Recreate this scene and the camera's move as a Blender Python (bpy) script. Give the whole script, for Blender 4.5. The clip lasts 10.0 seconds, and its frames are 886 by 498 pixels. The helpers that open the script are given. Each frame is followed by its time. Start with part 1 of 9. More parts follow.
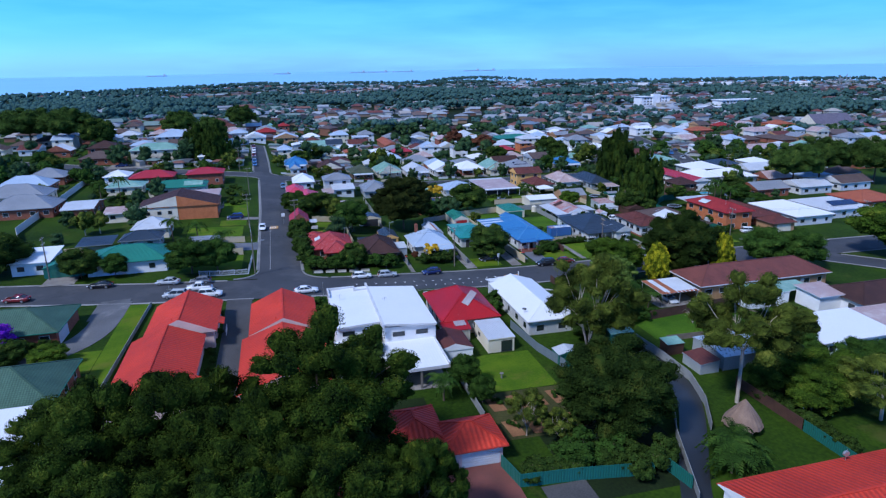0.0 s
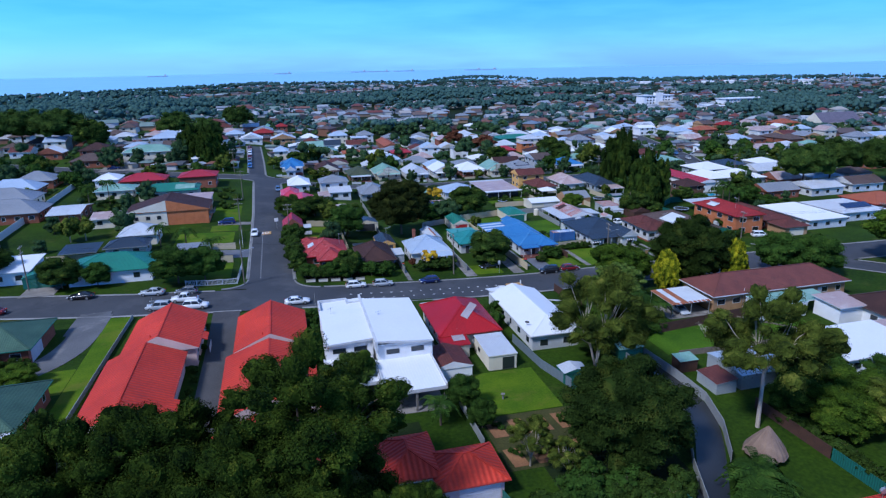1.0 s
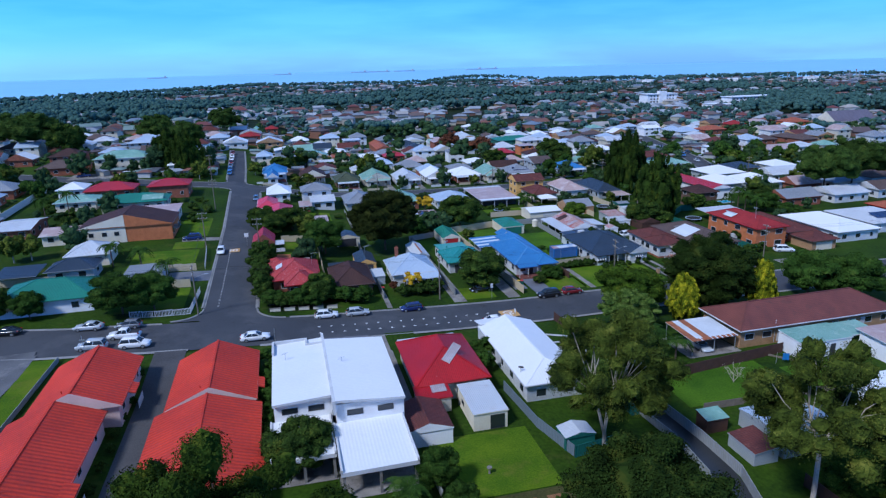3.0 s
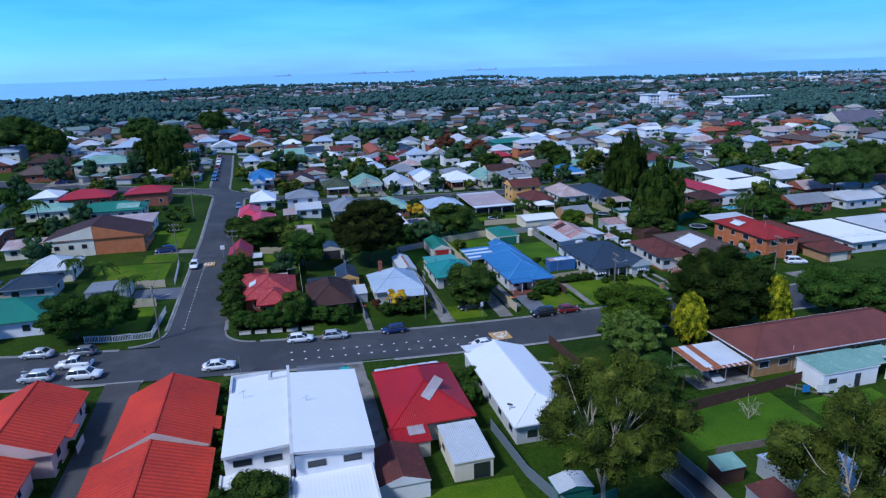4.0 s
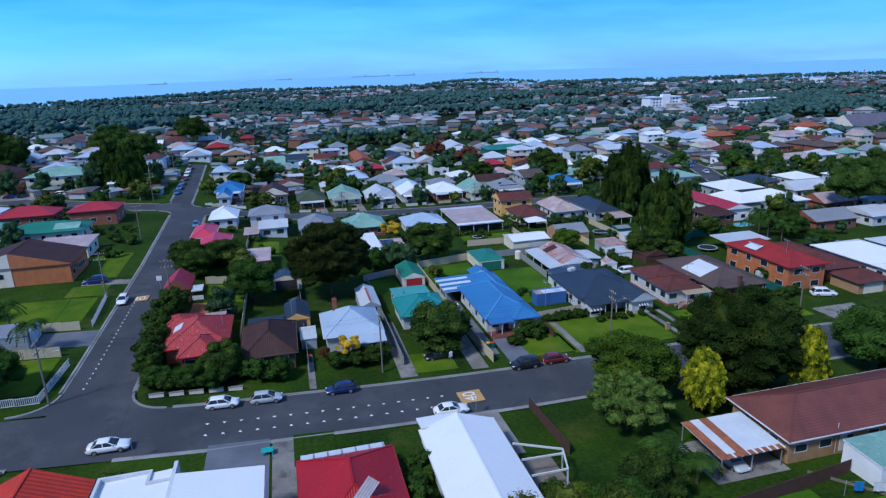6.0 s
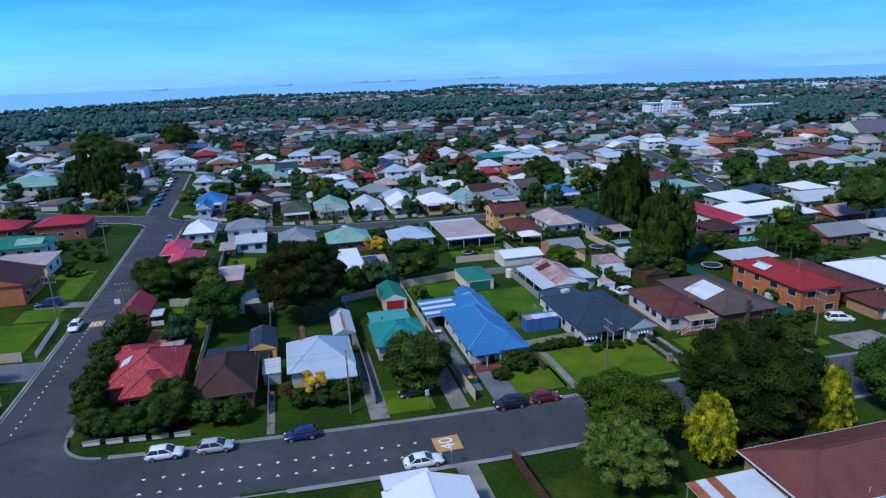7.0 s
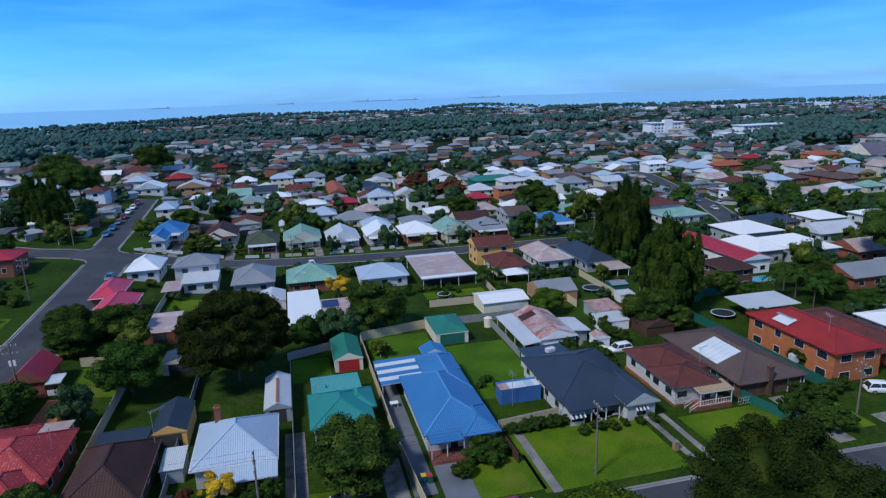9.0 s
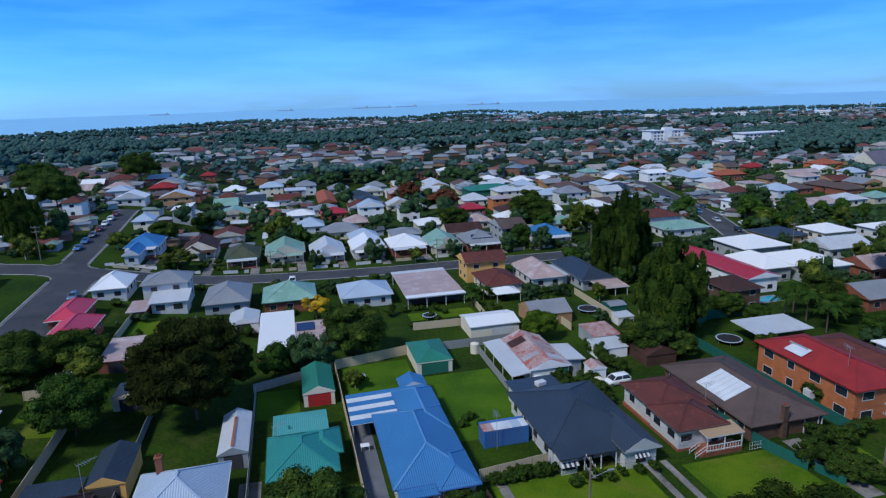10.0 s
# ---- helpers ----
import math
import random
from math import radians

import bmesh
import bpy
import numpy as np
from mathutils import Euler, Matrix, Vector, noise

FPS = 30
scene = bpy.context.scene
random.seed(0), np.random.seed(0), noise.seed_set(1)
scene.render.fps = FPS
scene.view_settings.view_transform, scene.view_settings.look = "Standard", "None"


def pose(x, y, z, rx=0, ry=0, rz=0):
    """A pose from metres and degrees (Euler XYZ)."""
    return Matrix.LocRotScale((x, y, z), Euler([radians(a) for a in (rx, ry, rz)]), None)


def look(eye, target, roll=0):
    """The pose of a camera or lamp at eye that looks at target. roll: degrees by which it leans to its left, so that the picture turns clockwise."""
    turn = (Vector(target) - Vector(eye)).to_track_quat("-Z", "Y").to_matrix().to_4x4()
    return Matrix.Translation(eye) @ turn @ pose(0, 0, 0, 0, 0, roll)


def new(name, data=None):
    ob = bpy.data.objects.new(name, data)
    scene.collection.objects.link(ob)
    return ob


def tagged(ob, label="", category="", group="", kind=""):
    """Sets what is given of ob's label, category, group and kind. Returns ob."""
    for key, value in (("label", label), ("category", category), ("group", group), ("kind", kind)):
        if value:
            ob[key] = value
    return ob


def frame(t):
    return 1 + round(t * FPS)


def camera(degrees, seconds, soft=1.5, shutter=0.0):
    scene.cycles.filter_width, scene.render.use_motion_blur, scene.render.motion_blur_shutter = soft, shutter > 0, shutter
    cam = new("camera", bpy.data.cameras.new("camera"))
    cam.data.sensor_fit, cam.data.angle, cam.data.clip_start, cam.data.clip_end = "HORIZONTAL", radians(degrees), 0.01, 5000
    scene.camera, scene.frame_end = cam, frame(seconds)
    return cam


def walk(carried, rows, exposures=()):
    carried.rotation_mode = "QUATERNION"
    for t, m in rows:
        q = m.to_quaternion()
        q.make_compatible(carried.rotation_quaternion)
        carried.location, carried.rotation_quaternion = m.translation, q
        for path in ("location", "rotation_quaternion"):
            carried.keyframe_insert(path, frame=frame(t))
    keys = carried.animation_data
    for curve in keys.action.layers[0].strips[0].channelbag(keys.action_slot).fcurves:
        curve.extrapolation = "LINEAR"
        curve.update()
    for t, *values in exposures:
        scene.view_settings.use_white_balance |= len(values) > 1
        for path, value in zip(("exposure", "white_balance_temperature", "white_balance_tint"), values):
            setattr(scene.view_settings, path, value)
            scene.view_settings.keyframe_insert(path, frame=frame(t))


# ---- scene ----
cam = camera(70.6, 10.0, soft=1.27)
PATH = [
    (0, (-14.659, -30.895, 45.42), (-14.18, -29.039, 44.85), -0.9),
    (0.5, (-13.573, -28.085, 45.287), (-13.099, -26.227, 44.718), -1.0),
    (1, (-12.318, -24.651, 45.245), (-11.844, -22.794, 44.673), -1.1),
    (1.5, (-10.769, -21.116, 45.055), (-10.299, -19.258, 44.484), -1.3),
    (2, (-8.913, -17.063, 44.945), (-8.443, -15.205, 44.372), -1.4),
    (2.5, (-6.85, -13.016, 44.756), (-6.382, -11.158, 44.183), -1.4),
    (4, (0.594, 0.207, 44.398), (1.059, 2.066, 43.828), -1.7),
    (4.5, (3.322, 4.643, 44.326), (3.784, 6.504, 43.757), -1.7),
    (5, (6.302, 9.343, 44.116), (6.762, 11.205, 43.549), -1.8),
    (5.5, (9.03, 13.788, 43.957), (9.49, 15.651, 43.392), -1.9),
    (7, (17.917, 27.429, 43.709), (18.373, 29.299, 43.164), -2.0),
    (7.5, (20.72, 31.707, 43.707), (21.175, 33.581, 43.175), -2.0),
    (8, (23.606, 36.307, 43.588), (24.062, 38.185, 43.071), -1.9),
    (8.5, (26.249, 40.555, 43.509), (26.707, 42.435, 43.006), -2.0),
    (9, (29.063, 44.926, 43.476), (29.519, 46.811, 42.986), -1.9),
    (9.5, (31.635, 49.017, 43.435), (32.093, 50.905, 42.959), -1.9),
    (10, (34.285, 53.487, 43.485), (34.744, 55.376, 43.015), -1.8),
]
walk(cam, [(t, look(eye, target, roll)) for t, eye, target, roll in PATH],
     [(0.0, 0.18, 5090, 16), (5.0, 0.06, 5080, 12), (7.0, 0.05, 5250, 11), (10.0, -0.14, 5570, 10)])

# ---- world and light ----
SUN_AZ, SUN_EL = 238.0, 48.0          # compass-like: 0 is +y, clockwise
world = bpy.data.worlds.new("world")
scene.world = world
world.use_nodes = True
wn, wl = world.node_tree.nodes, world.node_tree.links
sky = wn.new("ShaderNodeTexSky")
sky.sky_type, sky.sun_disc = "NISHITA", False
sky.sun_elevation, sky.sun_rotation = radians(SUN_EL), -radians(SUN_AZ)
sky.air_density, sky.dust_density, sky.ozone_density = 1.0, 0.4, 3.0
coord = wn.new("ShaderNodeTexCoord")
squash = wn.new("ShaderNodeMapping")
squash.inputs["Scale"].default_value = (2.2, 2.2, 16.0)
cloud = wn.new("ShaderNodeTexNoise")
cloud.inputs["Scale"].default_value, cloud.inputs["Detail"].default_value = 2.0, 7.0
cramp = wn.new("ShaderNodeValToRGB")
cramp.color_ramp.elements[0].position, cramp.color_ramp.elements[1].position = 0.42, 0.70
cramp.color_ramp.elements[1].color = (0.30, 0.30, 0.30, 1)
vivid = wn.new("ShaderNodeHueSaturation")
vivid.inputs["Saturation"].default_value = 1.15
cmix = wn.new("ShaderNodeMix")
cmix.data_type = "RGBA"
cmix.inputs[7].default_value = (8.6, 9.2, 9.8, 1)
wl.new(coord.outputs["Generated"], squash.inputs["Vector"])
wl.new(squash.outputs[0], cloud.inputs["Vector"])
wl.new(cloud.outputs["Fac"], cramp.inputs["Fac"])
wl.new(sky.outputs[0], vivid.inputs["Color"])
wl.new(cramp.outputs["Color"], cmix.inputs[0])
wl.new(vivid.outputs[0], cmix.inputs[6])
up = wn.new("ShaderNodeSeparateXYZ")
wl.new(coord.outputs["Generated"], up.inputs[0])
tint = wn.new("ShaderNodeValToRGB")
te = tint.color_ramp.elements
te[0].position, te[0].color = 0.0, (0.50, 1.02, 2.15, 1)
te[1].position, te[1].color = 0.16, (0.26, 0.72, 1.50, 1)
low_blue = te.new(0.04)
low_blue.color = (0.38, 0.86, 1.75, 1)
far_blue = te.new(0.45)
far_blue.color = (0.80, 0.91, 0.98, 1)
wl.new(up.outputs[2], tint.inputs["Fac"])
tmix = wn.new("ShaderNodeMix")
tmix.data_type, tmix.blend_type = "RGBA", "MULTIPLY"
tmix.inputs[0].default_value = 1.0
wl.new(cmix.outputs[2], tmix.inputs[6])
wl.new(tint.outputs["Color"], tmix.inputs[7])
wl.new(tmix.outputs[2], wn["Background"].inputs["Color"])
wn["Background"].inputs["Strength"].default_value = 0.109

sun = new("sun", bpy.data.lights.new("sun", "SUN"))
sun.data.energy, sun.data.angle, sun.data.color = 3.3, radians(9), (1.0, 0.94, 0.84)
az, el = radians(SUN_AZ), radians(SUN_EL)
sun.matrix_world = look((math.sin(az) * math.cos(el) * 100, math.cos(az) * math.cos(el) * 100, math.sin(el) * 100), (0, 0, 0))


# ---- lie of the land ----
def smooth(a, b, v):
    t = np.clip((np.asarray(v, float) - a) / (b - a), 0, 1)
    return t * t * (3 - 2 * t)


def coast(x):
    """How far north the land reaches at x."""
    x = np.asarray(x, float)
    reach = np.interp(x, (-900, -560, -465, -380, -300, -230, -120, 0, 190, 390, 560, 640, 700, 900, 1150, 1500),
                      (1050, 1190, 1290, 1390, 1420, 1530, 1700, 1900, 1870, 1780, 1900, 1860, 1640, 1520, 1420, 1250))
    return reach + 18 * np.sin(x / 60)


def gz(x, y):
    """Height of the ground."""
    x, y = np.asarray(x, float), np.asarray(y, float)
    left = 2.5 - 3.8 * smooth(-45, 45, x)
    near = 0.3 + 0.7 * np.maximum(smooth(60, 95, y), 1 - smooth(-45, -15, x))
    east = smooth(-30, 15, x)
    fall = -0.014 * np.clip(np.minimum(y, 420) - 115, 0, None) * east + 0.022 * np.clip(np.minimum(y, 300) - 115, 0, None) * (1 - east) * (1 - smooth(300, 700, y))
    far = -4.8 * smooth(430, 950, y) * (1 + 0.5 * (1 - east))
    rise = 7 * np.exp(-((x - 590) / 190) ** 2 - ((y - 1840) / 140) ** 2)
    return left * near + fall + far + rise - 22 * smooth(0, 120, y - coast(x) + 60)


def g(x, y):
    return float(gz(x, y))


# ---- materials ----
def shader(name):
    m = bpy.data.materials.new(name)
    m.use_nodes = True
    n = m.node_tree.nodes
    return m, n, m.node_tree.links, n["Principled BSDF"]


def surface(name, a, b=None, rough=0.7, scale=1.5, fine=14.0, bump=0.15, metal=0.0, spec=0.4, vary=0.0, pattern=None, trough_dark=0.18, coord_name="Object"):
    """A material whose colour wanders between a and b at two scales, with fine relief.
    pattern: ('ribs', pitch), ('tiles', width, course) in the UV map, or ('boards', height) up the wall."""
    b = b or tuple(c * 0.72 for c in a)
    m, n, l, p = shader(name)
    tc = n.new("ShaderNodeTexCoord")
    big, small = n.new("ShaderNodeTexNoise"), n.new("ShaderNodeTexNoise")
    for node, s, d in ((big, scale * 0.35, 4.0), (small, fine, 6.0)):
        node.inputs["Scale"].default_value, node.inputs["Detail"].default_value = s, d
        l.new(tc.outputs[coord_name], node.inputs["Vector"])
    add = n.new("ShaderNodeMath")
    add.operation = "MULTIPLY_ADD"
    add.inputs[1].default_value = 0.45
    l.new(small.outputs["Fac"], add.inputs[0])
    half = n.new("ShaderNodeMath")
    half.operation = "MULTIPLY"
    half.inputs[1].default_value = 0.6
    l.new(big.outputs["Fac"], half.inputs[0])
    l.new(half.outputs[0], add.inputs[2])
    ramp = n.new("ShaderNodeValToRGB")
    ramp.color_ramp.elements[0].position, ramp.color_ramp.elements[1].position = 0.38, 0.66
    ramp.color_ramp.elements[0].color, ramp.color_ramp.elements[1].color = (*b, 1), (*a, 1)
    l.new(add.outputs[0], ramp.inputs["Fac"])
    colour, height = ramp.outputs["Color"], small.outputs["Fac"]
    if pattern:
        uv = n.new("ShaderNodeSeparateXYZ")
        l.new(tc.outputs["UV" if pattern[0] != "boards" else "Object"], uv.inputs[0])

        def wave(socket, pitch, op="SINE"):
            k = n.new("ShaderNodeMath")
            k.operation, k.inputs[1].default_value = "MULTIPLY", (2 * math.pi if op == "SINE" else 1) / pitch
            l.new(socket, k.inputs[0])
            w = n.new("ShaderNodeMath")
            w.operation = op
            l.new(k.outputs[0], w.inputs[0])
            return w.outputs[0]
        if pattern[0] == "ribs":
            height = wave(uv.outputs[0], pattern[1])
        elif pattern[0] == "boards":
            height = wave(uv.outputs[2], pattern[1], "FRACT")
        else:
            wx, wy = wave(uv.outputs[0], pattern[1]), wave(uv.outputs[1], pattern[2], "FRACT")
            tot = n.new("ShaderNodeMath")
            tot.operation = "MULTIPLY_ADD"
            tot.inputs[1].default_value = 0.35 if pattern[1] < 0.5 else 0.8
            l.new(wx, tot.inputs[0])
            l.new(wy, tot.inputs[2])
            height = tot.outputs[0]
        # Multiply the colour down where the pattern's height is low.
        dark = n.new("ShaderNodeMix")
        dark.data_type, dark.blend_type = "RGBA", "MULTIPLY"
        r2 = n.new("ShaderNodeMapRange")
        r2.inputs["From Min"].default_value, r2.inputs["From Max"].default_value = (-1, 1) if pattern[0] == "ribs" else (0, 1)
        r2.inputs["To Min"].default_value, r2.inputs["To Max"].default_value = 1 - trough_dark, 1.0
        l.new(height, r2.inputs[0])
        dark.inputs[0].default_value = 1.0
        l.new(colour, dark.inputs[6])
        l.new(r2.outputs[0], dark.inputs[7])
        colour = dark.outputs[2]
    if vary:
        info, hs = n.new("ShaderNodeObjectInfo"), n.new("ShaderNodeHueSaturation")
        mr = n.new("ShaderNodeMapRange")
        mr.inputs["To Min"].default_value, mr.inputs["To Max"].default_value = 1 - vary, 1 + vary
        l.new(info.outputs["Random"], mr.inputs[0])
        l.new(mr.outputs[0], hs.inputs["Value"])
        l.new(colour, hs.inputs["Color"])
        colour = hs.outputs[0]
    l.new(colour, p.inputs["Base Color"])
    p.inputs["Roughness"].default_value, p.inputs["Metallic"].default_value = rough, metal
    p.inputs["Specular IOR Level"].default_value = spec
    if bump:
        bn = n.new("ShaderNodeBump")
        bn.inputs["Strength"].default_value, bn.inputs["Distance"].default_value = bump, 0.05
        l.new(height, bn.inputs["Height"])
        l.new(bn.outputs[0], p.inputs["Normal"])
    return m


def sheet(name, a, b=None, rough=0.42, pitch=0.26, **k):
    return surface(name, a, b or tuple(c * 0.82 for c in a), rough, 0.5, 3.0, k.pop("bump", 0.4), spec=0.35, pattern=("ribs", pitch), trough_dark=k.pop("trough_dark", 0.13), **k)


def tile(name, a, b=None, width=0.33, **k):
    return surface(name, a, b or tuple(c * 0.62 for c in a), 0.72, 1.2, 5.0, 0.7, spec=0.25, pattern=("tiles", width, 0.36), trough_dark=0.3, **k)


def leaves(name, a, b, c=None, vary=0.18, clump=0.45, tip=0.90):
    """Leaf colour: clump by clump from b to a, with a few of c."""
    m, n, l, p = shader(name)
    tc, no = n.new("ShaderNodeTexCoord"), n.new("ShaderNodeTexNoise")
    no.inputs["Scale"].default_value, no.inputs["Detail"].default_value = clump, 5
    l.new(tc.outputs["Object"], no.inputs["Vector"])
    geo = n.new("ShaderNodeNewGeometry")
    mixv = n.new("ShaderNodeMath")
    mixv.operation = "MULTIPLY_ADD"
    mixv.inputs[1].default_value = 0.22
    l.new(geo.outputs["Random Per Island"], mixv.inputs[0])
    l.new(no.outputs["Fac"], mixv.inputs[2])
    # The spread from b to c also paints highlights and shaded gaps between clumps.
    ramp = n.new("ShaderNodeValToRGB")
    e = ramp.color_ramp.elements
    e[0].position, e[1].position = 0.40, 0.72 - (0.90 - tip)
    e[0].color, e[1].color = (*b, 1), (*a, 1)
    if c:
        x = ramp.color_ramp.elements.new(tip)
        x.color = (*c, 1)
    l.new(mixv.outputs[0], ramp.inputs["Fac"])
    info, hs, mr = n.new("ShaderNodeObjectInfo"), n.new("ShaderNodeHueSaturation"), n.new("ShaderNodeMapRange")
    mr.inputs["To Min"].default_value, mr.inputs["To Max"].default_value = 1 - vary, 1 + vary
    l.new(info.outputs["Random"], mr.inputs[0])
    l.new(mr.outputs[0], hs.inputs["Value"])
    l.new(ramp.outputs["Color"], hs.inputs["Color"])
    l.new(hs.outputs[0], p.inputs["Base Color"])
    p.inputs["Roughness"].default_value, p.inputs["Specular IOR Level"].default_value = 0.85, 0.03
    return m


def speckle(m, colour, scale, low, high, share=0.8):
    """Worn spots and streaks of another colour over a finished material."""
    n, l = m.node_tree.nodes, m.node_tree.links
    p = n["Principled BSDF"]
    src = p.inputs["Base Color"].links[0].from_socket
    tc, no, mr, mx = n.new("ShaderNodeTexCoord"), n.new("ShaderNodeTexNoise"), n.new("ShaderNodeMapRange"), n.new("ShaderNodeMix")
    no.inputs["Scale"].default_value, no.inputs["Detail"].default_value, no.inputs["Roughness"].default_value = scale, 8.0, 0.65
    mr.inputs["From Min"].default_value, mr.inputs["From Max"].default_value, mr.inputs["To Max"].default_value = low, high, share
    mx.data_type = "RGBA"
    mx.inputs[7].default_value = (*colour, 1)
    l.new(tc.outputs["Object"], no.inputs["Vector"])
    l.new(no.outputs["Fac"], mr.inputs[0])
    l.new(mr.outputs[0], mx.inputs[0])
    l.new(src, mx.inputs[6])
    l.new(mx.outputs[2], p.inputs["Base Color"])


def palette(name, colours, rough=0.6):
    """One colour of the list for each piece of a joined mesh."""
    m, n, l, p = shader(name)
    geo, ramp = n.new("ShaderNodeNewGeometry"), n.new("ShaderNodeValToRGB")
    ramp.color_ramp.interpolation = "CONSTANT"
    while len(ramp.color_ramp.elements) < len(colours):
        ramp.color_ramp.elements.new(0.5)
    for i, c in enumerate(colours):
        ramp.color_ramp.elements[i].position = i / len(colours)
        ramp.color_ramp.elements[i].color = (*c, 1)
    l.new(geo.outputs["Random Per Island"], ramp.inputs["Fac"])
    tc, no, mx = n.new("ShaderNodeTexCoord"), n.new("ShaderNodeTexNoise"), n.new("ShaderNodeMix")
    no.inputs["Scale"].default_value = 0.3
    l.new(tc.outputs["Object"], no.inputs["Vector"])
    mx.data_type, mx.blend_type = "RGBA", "MULTIPLY"
    mx.inputs[0].default_value = 0.35
    l.new(ramp.outputs["Color"], mx.inputs[6])
    l.new(no.outputs["Fac"], mx.inputs[7])
    l.new(mx.outputs[2], p.inputs["Base Color"])
    p.inputs["Roughness"].default_value = rough
    return m


def glazing(name, tint, rough=0.06):
    m, n, l, p = shader(name)
    p.inputs["Base Color"].default_value = (*tint, 1)
    p.inputs["Roughness"].default_value, p.inputs["Specular IOR Level"].default_value = rough, 0.8
    return m


GRASS = surface("grass", (0.0338, 0.0662, 0.0028), (0.0092, 0.0239, 0.0021), 0.9, 0.22, 2.2, 0.3, spec=0.1)
LAWN = surface("lawn", (0.1038, 0.1566, 0.0044), (0.0352, 0.0862, 0.0026), 0.9, 0.5, 5.0, 0.25, spec=0.1)
LAWN_DEEP = surface("deep_green_lawn", (0.0729, 0.1404, 0.0054), (0.0270, 0.0702, 0.0035), 0.9, 0.4, 4.0, 0.25, spec=0.1)
WORNGRASS = surface("worn_garden_grass", (0.075, 0.070, 0.022), (0.028, 0.034, 0.012), 0.95, 0.5, 4.0, 0.3, spec=0.1)
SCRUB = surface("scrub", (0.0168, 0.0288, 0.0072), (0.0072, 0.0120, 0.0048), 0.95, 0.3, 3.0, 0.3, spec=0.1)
SOIL = surface("soil", (0.30, 0.15, 0.07), (0.16, 0.08, 0.04), 0.95, 1.0, 6.0, 0.5, spec=0.1)
ASPHALT = surface("asphalt", (0.0585, 0.0611, 0.0688), (0.0396, 0.0421, 0.0490), 0.85, 0.25, 30.0, 0.2, spec=0.3)
DARKDRIVE = surface("dark_driveway", (0.085, 0.080, 0.078), (0.036, 0.034, 0.034), 0.75, 0.35, 6.0, 0.15, spec=0.4)
WORNROAD = surface("worn_driveway", (0.15, 0.148, 0.15), (0.06, 0.06, 0.063), 0.7, 0.35, 6.0, 0.15, spec=0.4)
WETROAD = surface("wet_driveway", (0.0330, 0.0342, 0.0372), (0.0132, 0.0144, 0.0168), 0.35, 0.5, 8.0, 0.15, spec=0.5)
CONCRETE = surface("concrete", (0.27, 0.25, 0.225), (0.12, 0.108, 0.098), 0.85, 0.8, 12.0, 0.2)
PAVERS = surface("grey_paving", (0.15, 0.155, 0.18), (0.09, 0.094, 0.11), 0.7, 0.8, 12.0, 0.2)
REDPAVE = surface("red_paving", (0.22, 0.07, 0.05), (0.12, 0.045, 0.035), 0.8, 0.8, 9.0, 0.3)
TERRACE = surface("orange_paving", (0.40, 0.13, 0.055), (0.26, 0.085, 0.04), 0.85, 0.8, 9.0, 0.3)
KERB = surface("kerb_concrete", (0.27, 0.265, 0.26), (0.16, 0.155, 0.15), 0.85, 0.8, 9.0, 0.2)
MARK = surface("road_paint", (0.78, 0.78, 0.76), (0.55, 0.55, 0.54), 0.6, 2.0, 18.0, 0.1)
OCHRE = surface("ochre_road_paint", (0.52, 0.31, 0.10), (0.36, 0.21, 0.08), 0.7, 1.5, 14.0, 0.1)
SEA = surface("sea", (0.33, 0.56, 0.68), (0.28, 0.51, 0.65), 0.35, 0.01, 0.05, 0.1, spec=0.5)

WHITE = surface("white_paint", (0.80, 0.80, 0.80), (0.66, 0.66, 0.66), 0.55, 1.0, 8.0, 0.05)
CREAM = surface("cream_paint", (0.72, 0.66, 0.52), (0.58, 0.52, 0.40), 0.6, 1.0, 8.0, 0.05)
BOARDS = surface("white_weatherboard", (0.80, 0.80, 0.79), (0.64, 0.64, 0.64), 0.6, 0.8, 8.0, 0.8, pattern=("boards", 0.2), trough_dark=0.2)
CREAMBOARDS = surface("cream_weatherboard", (0.72, 0.66, 0.54), (0.58, 0.53, 0.42), 0.6, 0.8, 8.0, 0.8, pattern=("boards", 0.2), trough_dark=0.2)
GREYBOARDS = surface("grey_weatherboard", (0.50, 0.53, 0.55), (0.38, 0.41, 0.43), 0.6, 0.8, 8.0, 0.8, pattern=("boards", 0.2), trough_dark=0.2)
PINKWALL = surface("pink_render", (0.62, 0.46, 0.42), (0.5, 0.36, 0.33), 0.8, 1.0, 8.0, 0.1)
BRICK = surface("red_brick", (0.34, 0.115, 0.06), (0.22, 0.075, 0.045), 0.85, 3.0, 22.0, 0.4, pattern=("boards", 0.086), trough_dark=0.22)
ORANGEBRICK = surface("orange_brick", (0.60, 0.20, 0.07), (0.46, 0.145, 0.05), 0.85, 3.0, 22.0, 0.4, pattern=("boards", 0.086), trough_dark=0.16)
TANBRICK = surface("tan_brick", (0.50, 0.30, 0.15), (0.38, 0.215, 0.105), 0.85, 3.0, 22.0, 0.4, pattern=("boards", 0.086), trough_dark=0.18)
BROWNBRICK = surface("brown_brick", (0.17, 0.095, 0.06), (0.10, 0.06, 0.04), 0.85, 3.0, 22.0, 0.4, pattern=("boards", 0.086), trough_dark=0.22)
YELLOWWALL = surface("yellow_render", (0.68, 0.40, 0.12), (0.55, 0.31, 0.09), 0.8, 1.0, 8.0, 0.1)
FASCIA = surface("white_trim", (0.62, 0.62, 0.62), (0.44, 0.44, 0.44), 0.5, 1.0, 9.0, 0.03)
